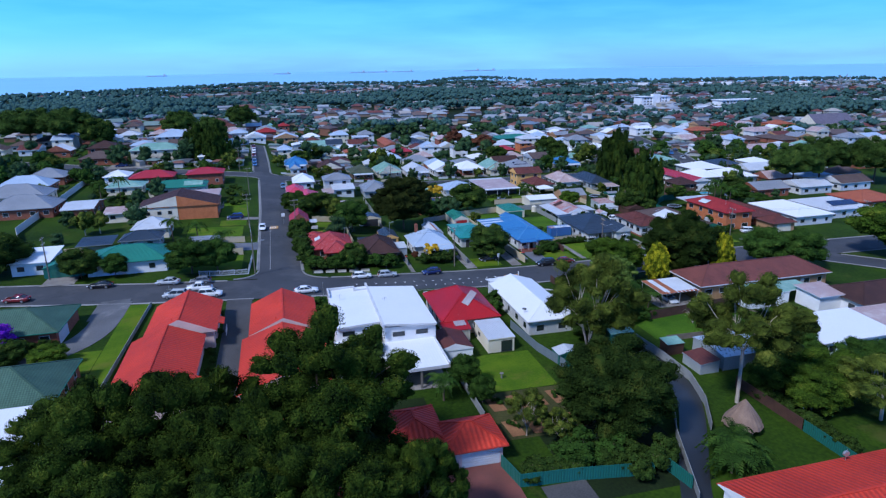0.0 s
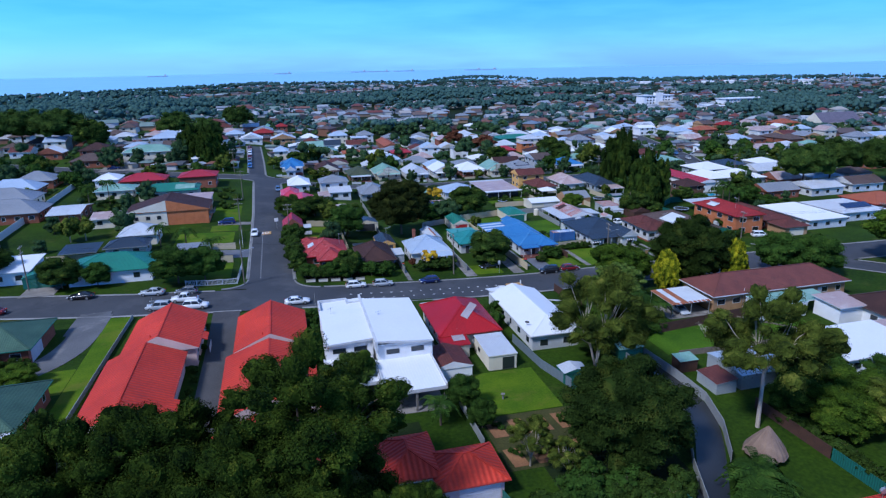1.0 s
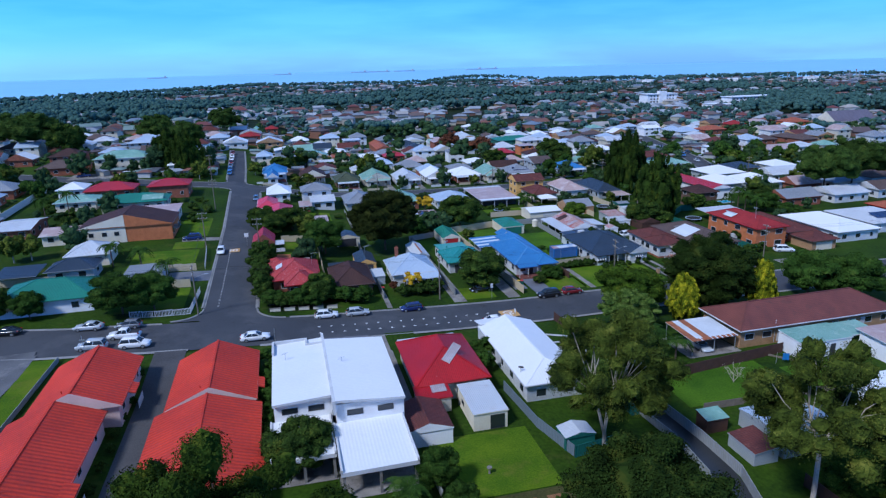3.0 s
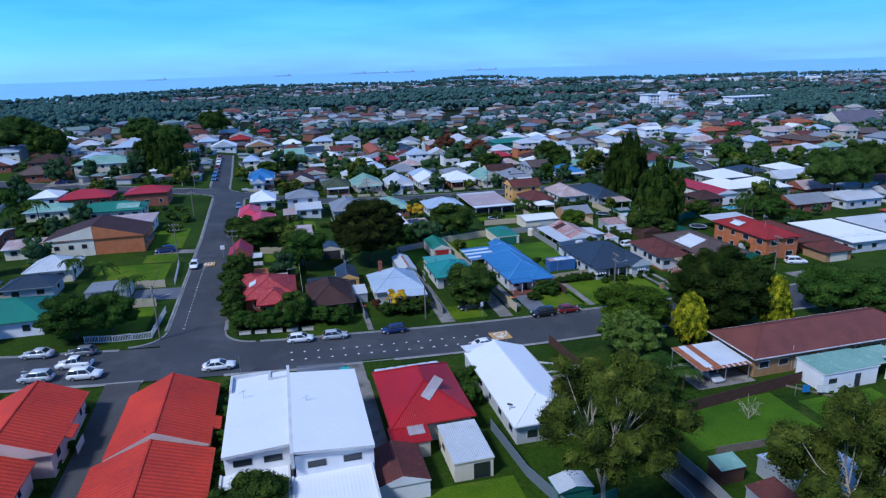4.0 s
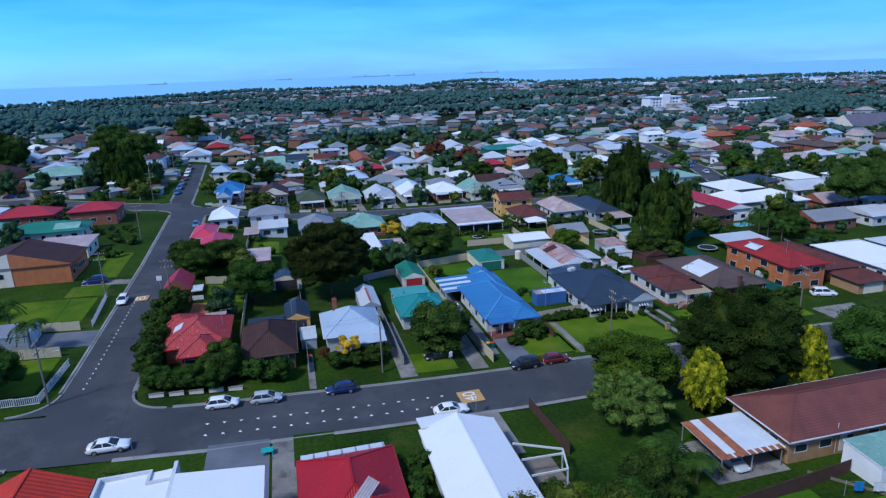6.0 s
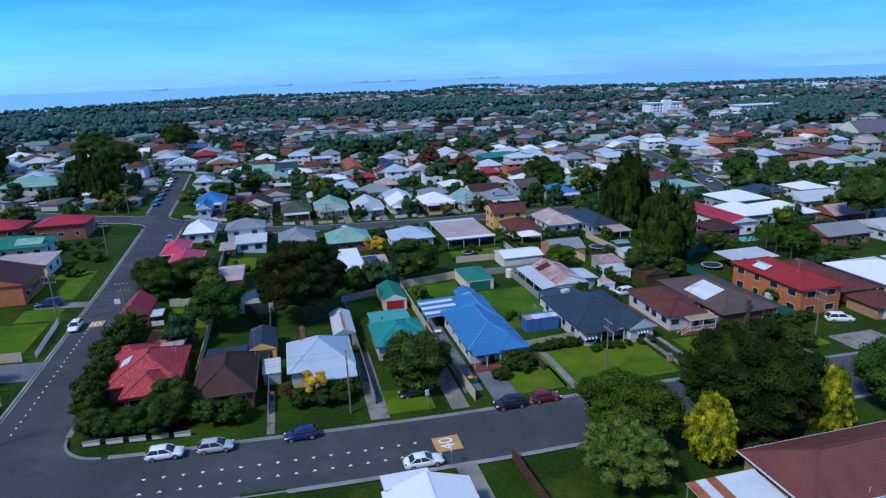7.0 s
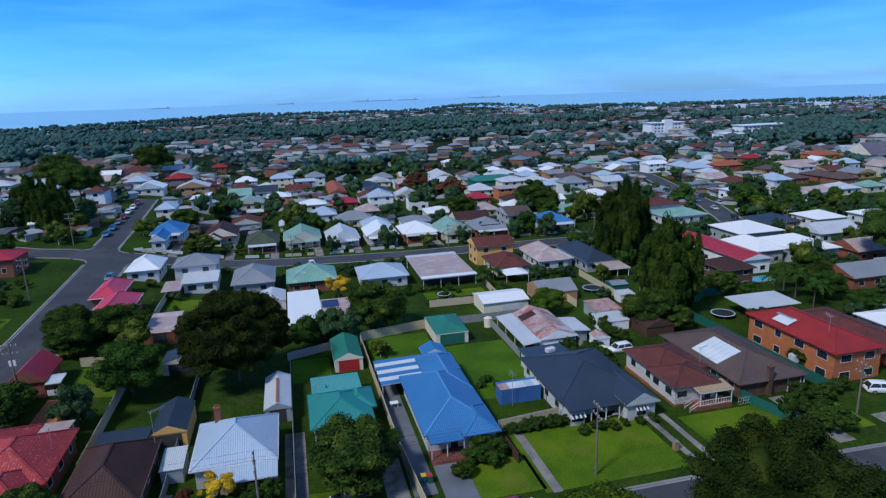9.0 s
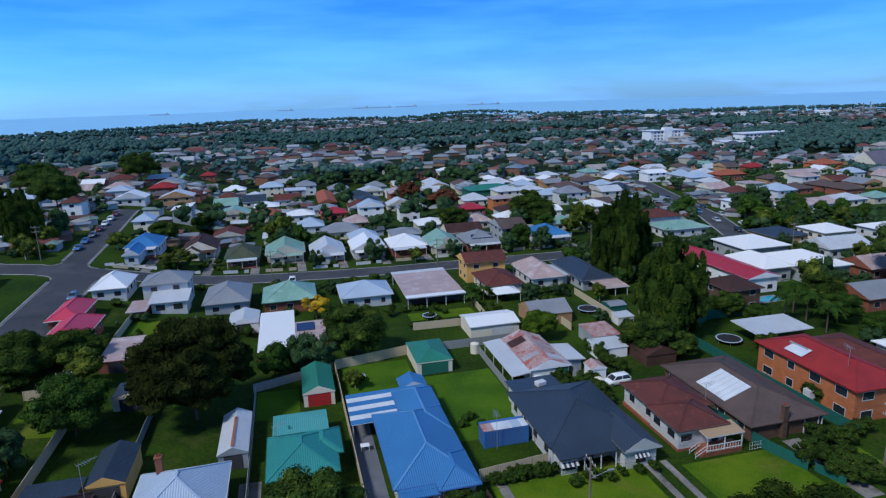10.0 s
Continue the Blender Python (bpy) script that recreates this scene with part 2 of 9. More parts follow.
DARKTRIM = surface("dark_trim", (0.05, 0.05, 0.055), (0.03, 0.03, 0.034), 0.5, 1.0, 9.0, 0.03)
GREENTRIM = surface("green_trim", (0.03, 0.15, 0.10), (0.02, 0.10, 0.07), 0.5, 1.0, 9.0, 0.03)
BLUETRIM = surface("blue_trim", (0.06, 0.15, 0.38), (0.05, 0.11, 0.28), 0.5, 1.0, 9.0, 0.03)
REDTRIM = surface("red_trim", (0.40, 0.02, 0.02), (0.28, 0.02, 0.02), 0.5, 1.0, 9.0, 0.03)
BROWNTRIM = surface("brown_trim", (0.12, 0.075, 0.06), (0.08, 0.05, 0.04), 0.6, 1.0, 9.0, 0.03)
GREYTRIM = surface("grey_trim", (0.22, 0.23, 0.24), (0.15, 0.155, 0.165), 0.55, 1.0, 9.0, 0.03)
GLASS = glazing("window_glass", (0.02, 0.026, 0.032))
SOLAR = glazing("solar_glass", (0.012, 0.02, 0.07), 0.1)
SKYLIGHT = surface("milky_sheet", (0.62, 0.64, 0.66), (0.50, 0.52, 0.55), 0.35, 1.0, 5.0, 0.05)

R_ORANGE = sheet("orange_red_tile", (0.62, 0.046, 0.017), (0.40, 0.026, 0.012), 0.72, 0.62, vary=0.05, trough_dark=0.26, bump=0.7)
ORTRIM = surface("orange_red_trim", (0.42, 0.04, 0.02), (0.30, 0.03, 0.018), 0.7, 1.0, 9.0, 0.03)
R_RED = sheet("red_painted_sheet", (0.42, 0.008, 0.012), (0.28, 0.008, 0.012))
R_PINKRED = tile("rose_red_tile", (0.45, 0.055, 0.055), (0.32, 0.04, 0.045))
R_PINK = sheet("pink_sheet", (0.56, 0.055, 0.10), (0.46, 0.045, 0.085))
R_CRIMSON = sheet("crimson_sheet", (0.40, 0.026, 0.042), (0.31, 0.022, 0.036))
R_FLAT = tile("deep_red_tile", (0.34, 0.03, 0.03), (0.24, 0.022, 0.024))
R_BROWN = tile("brown_tile", (0.075, 0.034, 0.026), (0.042, 0.02, 0.018))
R_REDBROWN = tile("red_brown_tile", (0.15, 0.042, 0.032), (0.085, 0.03, 0.026))
R_MOTEL = tile("maroon_tile", (0.19, 0.062, 0.048), (0.13, 0.044, 0.037))
R_GREYBROWN = tile("grey_brown_tile", (0.13, 0.09, 0.078), (0.085, 0.06, 0.055))
R_WHITE = sheet("white_sheet", (0.7216, 0.7216, 0.7216), (0.6688, 0.6688, 0.6776), pitch=0.4, trough_dark=0.03, bump=0.1)
R_GREYWHITE = sheet("pale_grey_sheet", (0.56, 0.58, 0.61), (0.45, 0.47, 0.50))
R_BLUEGREY = sheet("blue_grey_sheet", (0.42, 0.50, 0.60), (0.35, 0.42, 0.52))
R_GREY = sheet("grey_sheet", (0.27, 0.28, 0.30), (0.2, 0.21, 0.23))
R_BLACK = sheet("charcoal_sheet", (0.035, 0.05, 0.075), (0.026, 0.038, 0.058))
R_BLUE = sheet("blue_sheet", (0.055, 0.19, 0.42), (0.045, 0.155, 0.36))
R_BLUECAP = sheet("pale_blue_capping", (0.12, 0.28, 0.52), (0.09, 0.23, 0.45))
R_GREEN = sheet("green_sheet", (0.035, 0.20, 0.14), (0.028, 0.15, 0.105))
R_TEAL = sheet("teal_sheet", (0.045, 0.25, 0.23), (0.035, 0.2, 0.185))
R_PALETEAL = sheet("pale_teal_sheet", (0.10, 0.34, 0.31), (0.075, 0.27, 0.245))
R_PALEGREEN = sheet("pale_green_sheet", (0.26, 0.42, 0.35), (0.16, 0.30, 0.23))
R_OLIVE = tile("olive_tile", (0.085, 0.10, 0.055), (0.055, 0.065, 0.04))
R_DARKGREEN = tile("dark_green_tile", (0.08, 0.15, 0.10), (0.05, 0.10, 0.07))
R_TERRACOTTA = tile("terracotta_tile", (0.40, 0.115, 0.055), (0.28, 0.08, 0.045))
R_SALMON = sheet("salmon_sheet", (0.46, 0.34, 0.31), (0.37, 0.26, 0.24))
R_PURPLE = tile("purple_grey_tile", (0.17, 0.15, 0.19), (0.12, 0.105, 0.135))
R_TAN = sheet("tan_sheet", (0.44, 0.30, 0.17), (0.36, 0.24, 0.14))
R_FADED = sheet("faded_sheet", (0.42, 0.38, 0.39), (0.30, 0.24, 0.25))
R_RUSTY = sheet("rusted_sheet", (0.56, 0.50, 0.50), (0.30, 0.10, 0.055))
RUST = surface("rust", (0.35, 0.12, 0.05), (0.18, 0.06, 0.03), 0.9, 3.0, 14.0, 0.3)

speckle(R_RED, (0.55, 0.42, 0.42), 0.9, 0.66, 0.72)
speckle(R_PINKRED, (0.55, 0.33, 0.32), 2.6, 0.56, 0.70, 0.6)
speckle(R_RUSTY, (0.34, 0.07, 0.045), 0.35, 0.52, 0.56, 0.85)
speckle(R_MOTEL, (0.07, 0.035, 0.03), 0.5, 0.55, 0.68, 0.6)
speckle(R_REDBROWN, (0.30, 0.12, 0.09), 1.4, 0.58, 0.70, 0.5)
speckle(R_CRIMSON, (0.30, 0.03, 0.03), 0.4, 0.55, 0.68, 0.5)
speckle(R_WHITE, (0.60, 0.62, 0.64), 0.18, 0.52, 0.70, 0.5)
speckle(R_GREYWHITE, (0.34, 0.29, 0.26), 0.5, 0.56, 0.70, 0.5)
speckle(R_SALMON, (0.56, 0.50, 0.48), 0.4, 0.52, 0.64, 0.6)
speckle(R_PALEGREEN, (0.42, 0.52, 0.46), 0.6, 0.55, 0.66, 0.6)
speckle(R_ORANGE, (0.28, 0.03, 0.018), 0.8, 0.54, 0.70, 0.5)
speckle(ASPHALT, (0.10, 0.10, 0.105), 0.12, 0.50, 0.66, 0.5)
speckle(ASPHALT, (0.03, 0.03, 0.034), 0.5, 0.58, 0.68, 0.6)
speckle(CONCRETE, (0.06, 0.05, 0.042), 0.4, 0.52, 0.64, 0.7)
speckle(WORNROAD, (0.24, 0.23, 0.22), 0.25, 0.54, 0.66, 0.6)
speckle(LAWN, (0.14, 0.13, 0.02), 0.22, 0.52, 0.68, 0.55)
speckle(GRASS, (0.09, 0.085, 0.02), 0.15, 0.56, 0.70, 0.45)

F_BEIGE = sheet("beige_fence_sheet", (0.56, 0.47, 0.32), (0.50, 0.42, 0.28), 0.5, 0.3)
F_PALE = sheet("pale_fence_sheet", (0.74, 0.72, 0.66), (0.66, 0.64, 0.58), 0.5, 0.3)
F_GREEN = sheet("green_fence_sheet", (0.025, 0.14, 0.11), (0.02, 0.11, 0.09), 0.5, 0.3)
F_GREY = sheet("grey_fence_sheet", (0.3150, 0.3225, 0.3150), (0.2475, 0.2550, 0.2475), 0.5, 0.3)
F_BLUEGREY = sheet("blue_grey_fence_sheet", (0.17, 0.21, 0.24), (0.13, 0.16, 0.19), 0.5, 0.3)
F_WOOD = surface("brown_fence_boards", (0.0806, 0.0372, 0.0236), (0.0434, 0.0217, 0.0149), 0.85, 1.5, 8.0, 0.4, pattern=None)
TIMBER = surface("weathered_timber", (0.20, 0.165, 0.13), (0.12, 0.10, 0.08), 0.85, 2.0, 10.0, 0.3)
GALV = surface("galvanised_steel", (0.48, 0.49, 0.50), (0.38, 0.39, 0.40), 0.4, 2.0, 10.0, 0.1, metal=0.6)
BLACKRUBBER = surface("black_rubber", (0.018, 0.018, 0.018), (0.012, 0.012, 0.012), 0.8, 3.0, 10.0, 0.1)
BARK = surface("bark", (0.14, 0.10, 0.07), (0.07, 0.05, 0.035), 0.9, 2.0, 9.0, 0.5)
PALEBARK = surface("pale_gum_bark", (0.50, 0.43, 0.35), (0.30, 0.25, 0.20), 0.8, 1.2, 6.0, 0.3)
THATCH = surface("thatch", (0.26, 0.18, 0.13), (0.15, 0.10, 0.075), 0.95, 2.0, 14.0, 0.6)
POOL = glazing("pool_water", (0.03, 0.30, 0.42), 0.08)
PLASTIC_RED = surface("red_plastic", (0.5, 0.03, 0.02), None, 0.45)
PLASTIC_TEAL = surface("teal_plastic", (0.05, 0.40, 0.36), None, 0.45)
PLASTIC_YELLOW = surface("yellow_plastic", (0.7, 0.42, 0.03), None, 0.45)
PLASTIC_BLUE = surface("blue_plastic", (0.04, 0.2, 0.55), None, 0.45)

L_DARK = leaves("dark_leaves", (0.0402, 0.0696, 0.0109), (0.0070, 0.0163, 0.0039), (0.1282, 0.1464, 0.0182))
L_FIG = leaves("fig_leaves", (0.0247, 0.0430, 0.0070), (0.0080, 0.0154, 0.0029), (0.0572, 0.0662, 0.0100))
L_GUM = leaves("gum_leaves", (0.0836, 0.1090, 0.0139), (0.0130, 0.0221, 0.0050), (0.2153, 0.2135, 0.0345))
L_BROWNFIG = leaves("olive_fig_leaves", (0.0306, 0.0403, 0.0080), (0.0080, 0.0134, 0.0034), (0.0705, 0.0727, 0.0141))
L_CONIFER = leaves("conifer_leaves", (0.0299, 0.0528, 0.0070), (0.0070, 0.0158, 0.0035), (0.0792, 0.0968, 0.0105))
L_SPREAD = leaves("spreading_leaves", (0.0480, 0.0840, 0.0144), (0.0102, 0.0225, 0.0051), (0.1200, 0.1440, 0.0240))
L_STAND = leaves("stand_leaves", (0.0328, 0.0557, 0.0059), (0.0039, 0.0095, 0.0021), (0.0986, 0.1115, 0.0119))
L_MID = leaves("mid_green_leaves", (0.0377, 0.0762, 0.0109), (0.0105, 0.0246, 0.0050), (0.0799, 0.1162, 0.0182))
L_BRIGHT = leaves("bright_leaves", (0.0704, 0.1194, 0.0098), (0.0116, 0.0267, 0.0041), (0.1759, 0.1955, 0.0196))
L_GOLD = leaves("golden_leaves", (0.17, 0.19, 0.006), (0.016, 0.036, 0.004), (0.46, 0.40, 0.010), 0.05, 1.1, 0.82)
L_YELLOW = leaves("yellow_leaves", (0.62, 0.40, 0.02), (0.36, 0.22, 0.015), None, 0.05)
L_PURPLE = leaves("purple_blossom", (0.22, 0.03, 0.46), (0.10, 0.02, 0.24), None, 0.05)
L_RUSSET = leaves("russet_leaves", (0.13, 0.05, 0.025), (0.05, 0.022, 0.014))
L_WHITE = leaves("pale_blossom", (0.0750, 0.1200, 0.0188), (0.0225, 0.0450, 0.0090), (0.14, 0.18, 0.04), 0.05, 1.4, 0.80)
# Lighter and bluer than near leaves: distance haze is put into this colour.
L_WOODS = leaves("hazed_leaves", (0.0577, 0.1104, 0.0941), (0.0381, 0.0773, 0.0713), (0.0813, 0.1325, 0.0941), 0.05)
# Dark tones lifted to paint in the haze over the middle distance.
L_GARDEN = leaves("garden_leaves", (0.0403, 0.0752, 0.0269), (0.0175, 0.0362, 0.0161), (0.0874, 0.1142, 0.0403))


# ---- mesh tools ----
def part(name, bm, material, parent=None, label="", at=None):
    """Links a bmesh as one mesh object under a thing or a part."""
    me = bpy.data.meshes.new(name)
    bm.to_mesh(me)
    bm.free()
    return link(name, me, material, parent, label, at)


def link(name, me, material=None, parent=None, label="", at=None):
    for m in ([] if material is None else material if isinstance(material, (list, tuple)) else [material]):
        if len(me.materials) < (len(material) if isinstance(material, (list, tuple)) else 1):
            me.materials.append(m)
    ob = new(name, me)
    if parent:
        ob.parent = parent
    if at is not None:
        ob.matrix_basis = at
    if label:
        ob["label"] = label
    return ob


def thing(name, x, y, z, label, category, group="", turn=0.0):
    e = new(name)
    e.matrix_basis = pose(x, y, z, 0, 0, turn)
    e.empty_display_size = 0.3
    return tagged(e, label, category, group)


def box(bm, x0, x1, y0, y1, z0, z1, mi=0, bevel=0.0):
    v = [bm.verts.new(p) for p in ((x0, y0, z0), (x1, y0, z0), (x1, y1, z0), (x0, y1, z0), (x0, y0, z1), (x1, y0, z1), (x1, y1, z1), (x0, y1, z1))]
    fs = [bm.faces.new([v[i] for i in q]) for q in ((3, 2, 1, 0), (4, 5, 6, 7), (0, 1, 5, 4), (1, 2, 6, 5), (2, 3, 7, 6), (3, 0, 4, 7))]
    for f in fs:
        f.material_index = mi
    if bevel:
        bmesh.ops.bevel(bm, geom=list({e for f in fs for e in f.edges}), offset=bevel, segments=1, affect="EDGES")
    return v


def boxmesh(*dims, bevel=0.0):
    bm = bmesh.new()
    box(bm, *dims, bevel=bevel)
    return bm


def beam(bm, a, b, w, h=None, sides=4, taper=1.0, mi=0):
    """A bar from a to b."""
    a, b = Vector(a), Vector(b)
    d = (b - a).normalized()
    s = d.cross(Vector((0, 0, 1)))
    s = s.normalized() if s.length > 1e-4 else Vector((1, 0, 0))
    u = s.cross(d)
    h = h or w
    rings = []
    for p, k in ((a, 1.0), (b, taper)):
        rings.append([bm.verts.new(p + s * (math.cos(t) * w * 0.5 * k * (1.414 if sides == 4 else 1)) + u * (math.sin(t) * h * 0.5 * k * (1.414 if sides == 4 else 1)))
                      for t in [2 * math.pi * (i + 0.5) / sides for i in range(sides)]])
    for i in range(sides):
        j = (i + 1) % sides
        bm.faces.new((rings[0][i], rings[0][j], rings[1][j], rings[1][i])).material_index = mi
    bm.faces.new(rings[0][::-1]).material_index = mi
    bm.faces.new(rings[1]).material_index = mi


def lay_uv(bm):
    """UVs in metres: along the eave and up the slope of each face."""
    uv = bm.loops.layers.uv.new("UVMap")
    bm.normal_update()
    for f in bm.faces:
        n = f.normal
        if abs(n.z) > 0.999:
            u, v = Vector((1, 0, 0)), Vector((0, 1, 0))
        else:
            v = (Vector((0, 0, 1)) - n * n.z).normalized()
            u = v.cross(n)
        for lp in f.loops:
            lp[uv].uv = (lp.vert.co.dot(u), lp.vert.co.dot(v))


def quads(name, verts, material, smooth_faces=False, uvs=False):
    """A mesh of loose faces from an (n, corners, 3) array."""
    n, c = len(verts), verts.shape[1]
    me = bpy.data.meshes.new(name)
    me.vertices.add(n * c)
    me.vertices.foreach_set("co", np.ascontiguousarray(verts, dtype=np.float32).ravel())
    me.loops.add(n * c)
    me.loops.foreach_set("vertex_index", np.arange(n * c, dtype=np.int32))
    me.polygons.add(n)
    me.polygons.foreach_set("loop_start", np.arange(0, n * c, c, dtype=np.int32))
    me.update(calc_edges=True)
    for m in (material if isinstance(material, list) else [material]):
        me.materials.append(m)
    return me


# ---- roads and ground ----
MAIN = [(-220, 126), (-120, 113), (-68, 103.0), (-44, 97.0), (-28, 95.2), (-14, 94.7), (0, 94.4), (10, 94.9), (27, 95.2), (48, 95.2), (75, 94.9), (100, 94.0), (150, 92.0), (300, 86.0)]
SIDE = [(-16.6, 92), (-16.8, 130), (-17.0, 166), (-18.2, 216), (-18.6, 224)]
NORTH = [(-20.6, 221), (-22.2, 232), (-22.9, 255), (-24.2, 285), (-25.4, 310)]
CROSS = [(-260, 345), (-140, 287), (-85, 253), (-58, 239), (-40, 228.5), (-22, 223.5), (0, 223.0), (37, 222.2), (60, 220.0), (120, 218.6), (172, 219)]
BRANCH = [(106, 94), (118, 78), (136, 50), (150, 10)]
EAST = [(171, 217), (177, 230), (188, 255), (202, 300), (225, 370)]
ROADS = [("road_main", MAIN, 5.65, 0.035), ("road_side", SIDE, 4.8, 0.05), ("road_north", NORTH, 3.25, 0.045), ("road_cross", CROSS, 4.3, 0.065), ("road_branch", BRANCH, 4.2, 0.05), ("road_east", EAST, 4.2, 0.055)]
FILLETS = [(-11.8, 100.2, 1, 1, 5.0), (-21.4, 101.6, -1, 1, 5.0), (-13.4, 219.0, 1, -1, 4.0), (-18.5, 227.6, 1, 1, 3.0), (-23.0, 219.6, -1, -1, 4.0), (-25.1, 228.8, -1, 1, 3.0)]


def line_distance(x, y, line):
    best = np.full(np.shape(x), 1e9)
    for (ax, ay), (bx, by) in zip(line, line[1:]):
        dx, dy = bx - ax, by - ay
        t = np.clip(((x - ax) * dx + (y - ay) * dy) / (dx * dx + dy * dy), 0, 1)
        best = np.minimum(best, np.hypot(x - ax - t * dx, y - ay - t * dy))
    return best


def road_distance(x, y, skip=None):
    """Metres outside the nearest road's edge; below zero on a road."""
    x, y = np.asarray(x, float), np.asarray(y, float)
    d = np.full(np.shape(x), 1e9)
    for name, line, half, _ in ROADS:
        if name != skip:
            d = np.minimum(d, line_distance(x, y, line) - half)
    for cx, cy, sx, sy, r in FILLETS:
        u, v = (x - cx) * sx, (y - cy) * sy
        inside = (u > -0.5) & (v > -0.5) & (u < r) & (v < r)
        d = np.where(inside, np.minimum(d, r - np.hypot(u - r, v - r)), d)
    return d


def ground_height(x, y):
    d = road_distance(x, y)
    return gz(x, y) + np.where(d < 0.25, -0.15, 0.10)


xs = np.unique(np.concatenate([np.linspace(-4500, -500, 14), np.linspace(-500, -130, 26), np.arange(-130, 200, 1.5), np.linspace(200, 560, 40), np.linspace(560, 4500, 16)]))
ys = np.unique(np.concatenate([np.linspace(-400, -20, 8), np.arange(-20, 300, 1.5), np.linspace(300, 620, 50), np.linspace(620, 2300, 60)]))
gx, gy = np.meshgrid(xs, ys)
hh = ground_height(gx, gy)
me = bpy.data.meshes.new("ground")
nx, ny = len(xs), len(ys)
idx = np.arange(nx * ny).reshape(ny, nx)
faces = np.stack([idx[:-1, :-1], idx[:-1, 1:], idx[1:, 1:], idx[1:, :-1]], -1).reshape(-1, 4)
me.from_pydata(np.stack([gx.ravel(), gy.ravel(), hh.ravel()], 1).tolist(), [], faces.tolist())
ground = link("ground", me, GRASS)
me.materials.append(SCRUB)
cx, cy = gx.ravel()[faces[:, 0]], gy.ravel()[faces[:, 0]]
me.polygons.foreach_set("material_index", (cy > 430).astype(np.int32))
tagged(ground, "green grass and soil of gardens and verges", "ground", kind="structure")
for p in me.polygons:
    p.use_smooth = True

bm = bmesh.new()
sv = [bm.verts.new(p) for p in ((-5200, 900, -12), (5200, 900, -12), (5200, 5200, -12), (-5200, 5200, -12))]
bm.faces.new(sv)
tagged(part("water", bm, SEA), "pale blue calm sea reaching to the horizon", "sea", kind="structure")


def resample(line, step):
    out = []
    for (ax, ay), (bx, by) in zip(line, line[1:]):
        n = max(1, int(math.hypot(bx - ax, by - ay) / step))
        out += [(ax + (bx - ax) * i / n, ay + (by - ay) * i / n) for i in range(n)]
    return out + [line[-1]]


def smooth_line(line, rounds=3):
    for _ in range(rounds):
        nxt = [line[0]]
        for (ax, ay), (bx, by) in zip(line, line[1:]):
            nxt += [(ax * 0.75 + bx * 0.25, ay * 0.75 + by * 0.25), (ax * 0.25 + bx * 0.75, ay * 0.25 + by * 0.75)]
        line = nxt + [line[-1]]
    return line


def strip(bm, pts, offs, lift, flat=False):
    """A strip along pts, with cross offsets and lifts above the ground."""
    rows = []
    for i, (x, y) in enumerate(pts):
        a, b = pts[max(0, i - 1)], pts[min(len(pts) - 1, i + 1)]
        dx, dy = b[0] - a[0], b[1] - a[1]
        k = math.hypot(dx, dy) or 1
        nxv, nyv = -dy / k, dx / k
        rows.append([bm.verts.new((x + nxv * o, y + nyv * o, g(x + nxv * o, y + nyv * o) + lf)) for o, lf in zip(offs, lift)])
    for r0, r1 in zip(rows, rows[1:]):
        for i in range(len(offs) - 1):
            bm.faces.new((r0[i + 1], r0[i], r1[i], r1[i + 1]))


for name, line, half, lift in ROADS:
    bm = bmesh.new()
    offs = np.linspace(-half - 0.1, half + 0.1, 7)
    strip(bm, resample(line, 3.0), offs, [lift] * 7)
    tagged(part(name, bm, ASPHALT), "dark grey asphalt suburban road", "road", kind="structure")

for cx, cy, sx, sy, r in FILLETS:
    bm = bmesh.new()
    arc = [(cx + sx * (r - r * math.cos(t)), cy + sy * (r - r * math.sin(t))) for t in np.linspace(0, math.pi / 2, 9)]
    c = bm.verts.new((cx - sx * 0.4, cy - sy * 0.4, g(cx, cy) + 0.045))
    ring = [bm.verts.new((x, y, g(x, y) + 0.042)) for x, y in [(cx - sx * 0.4, cy + sy * r)] + arc + [(cx + sx * r, cy - sy * 0.4)]]
    for a, b in zip(ring, ring[1:]):
        f = bm.faces.new((c, a, b))
    bmesh.ops.recalc_face_normals(bm, faces=bm.faces)
    for f in bm.faces:
        if f.normal.z < 0:
            f.normal_flip()
    tagged(part("road_corner", bm, ASPHALT), "dark grey asphalt at the street corner", "road", kind="structure")
    bm = bmesh.new()
    strip(bm, arc, (-0.22, -0.2, 0.12, 0.2) if sx * sy > 0 else (0.22, 0.2, -0.12, -0.2), (0.04, 0.17, 0.17, 0.06))
    tagged(part("kerb", bm, KERB), "pale concrete kerb rounding the corner", "kerb", kind="structure")

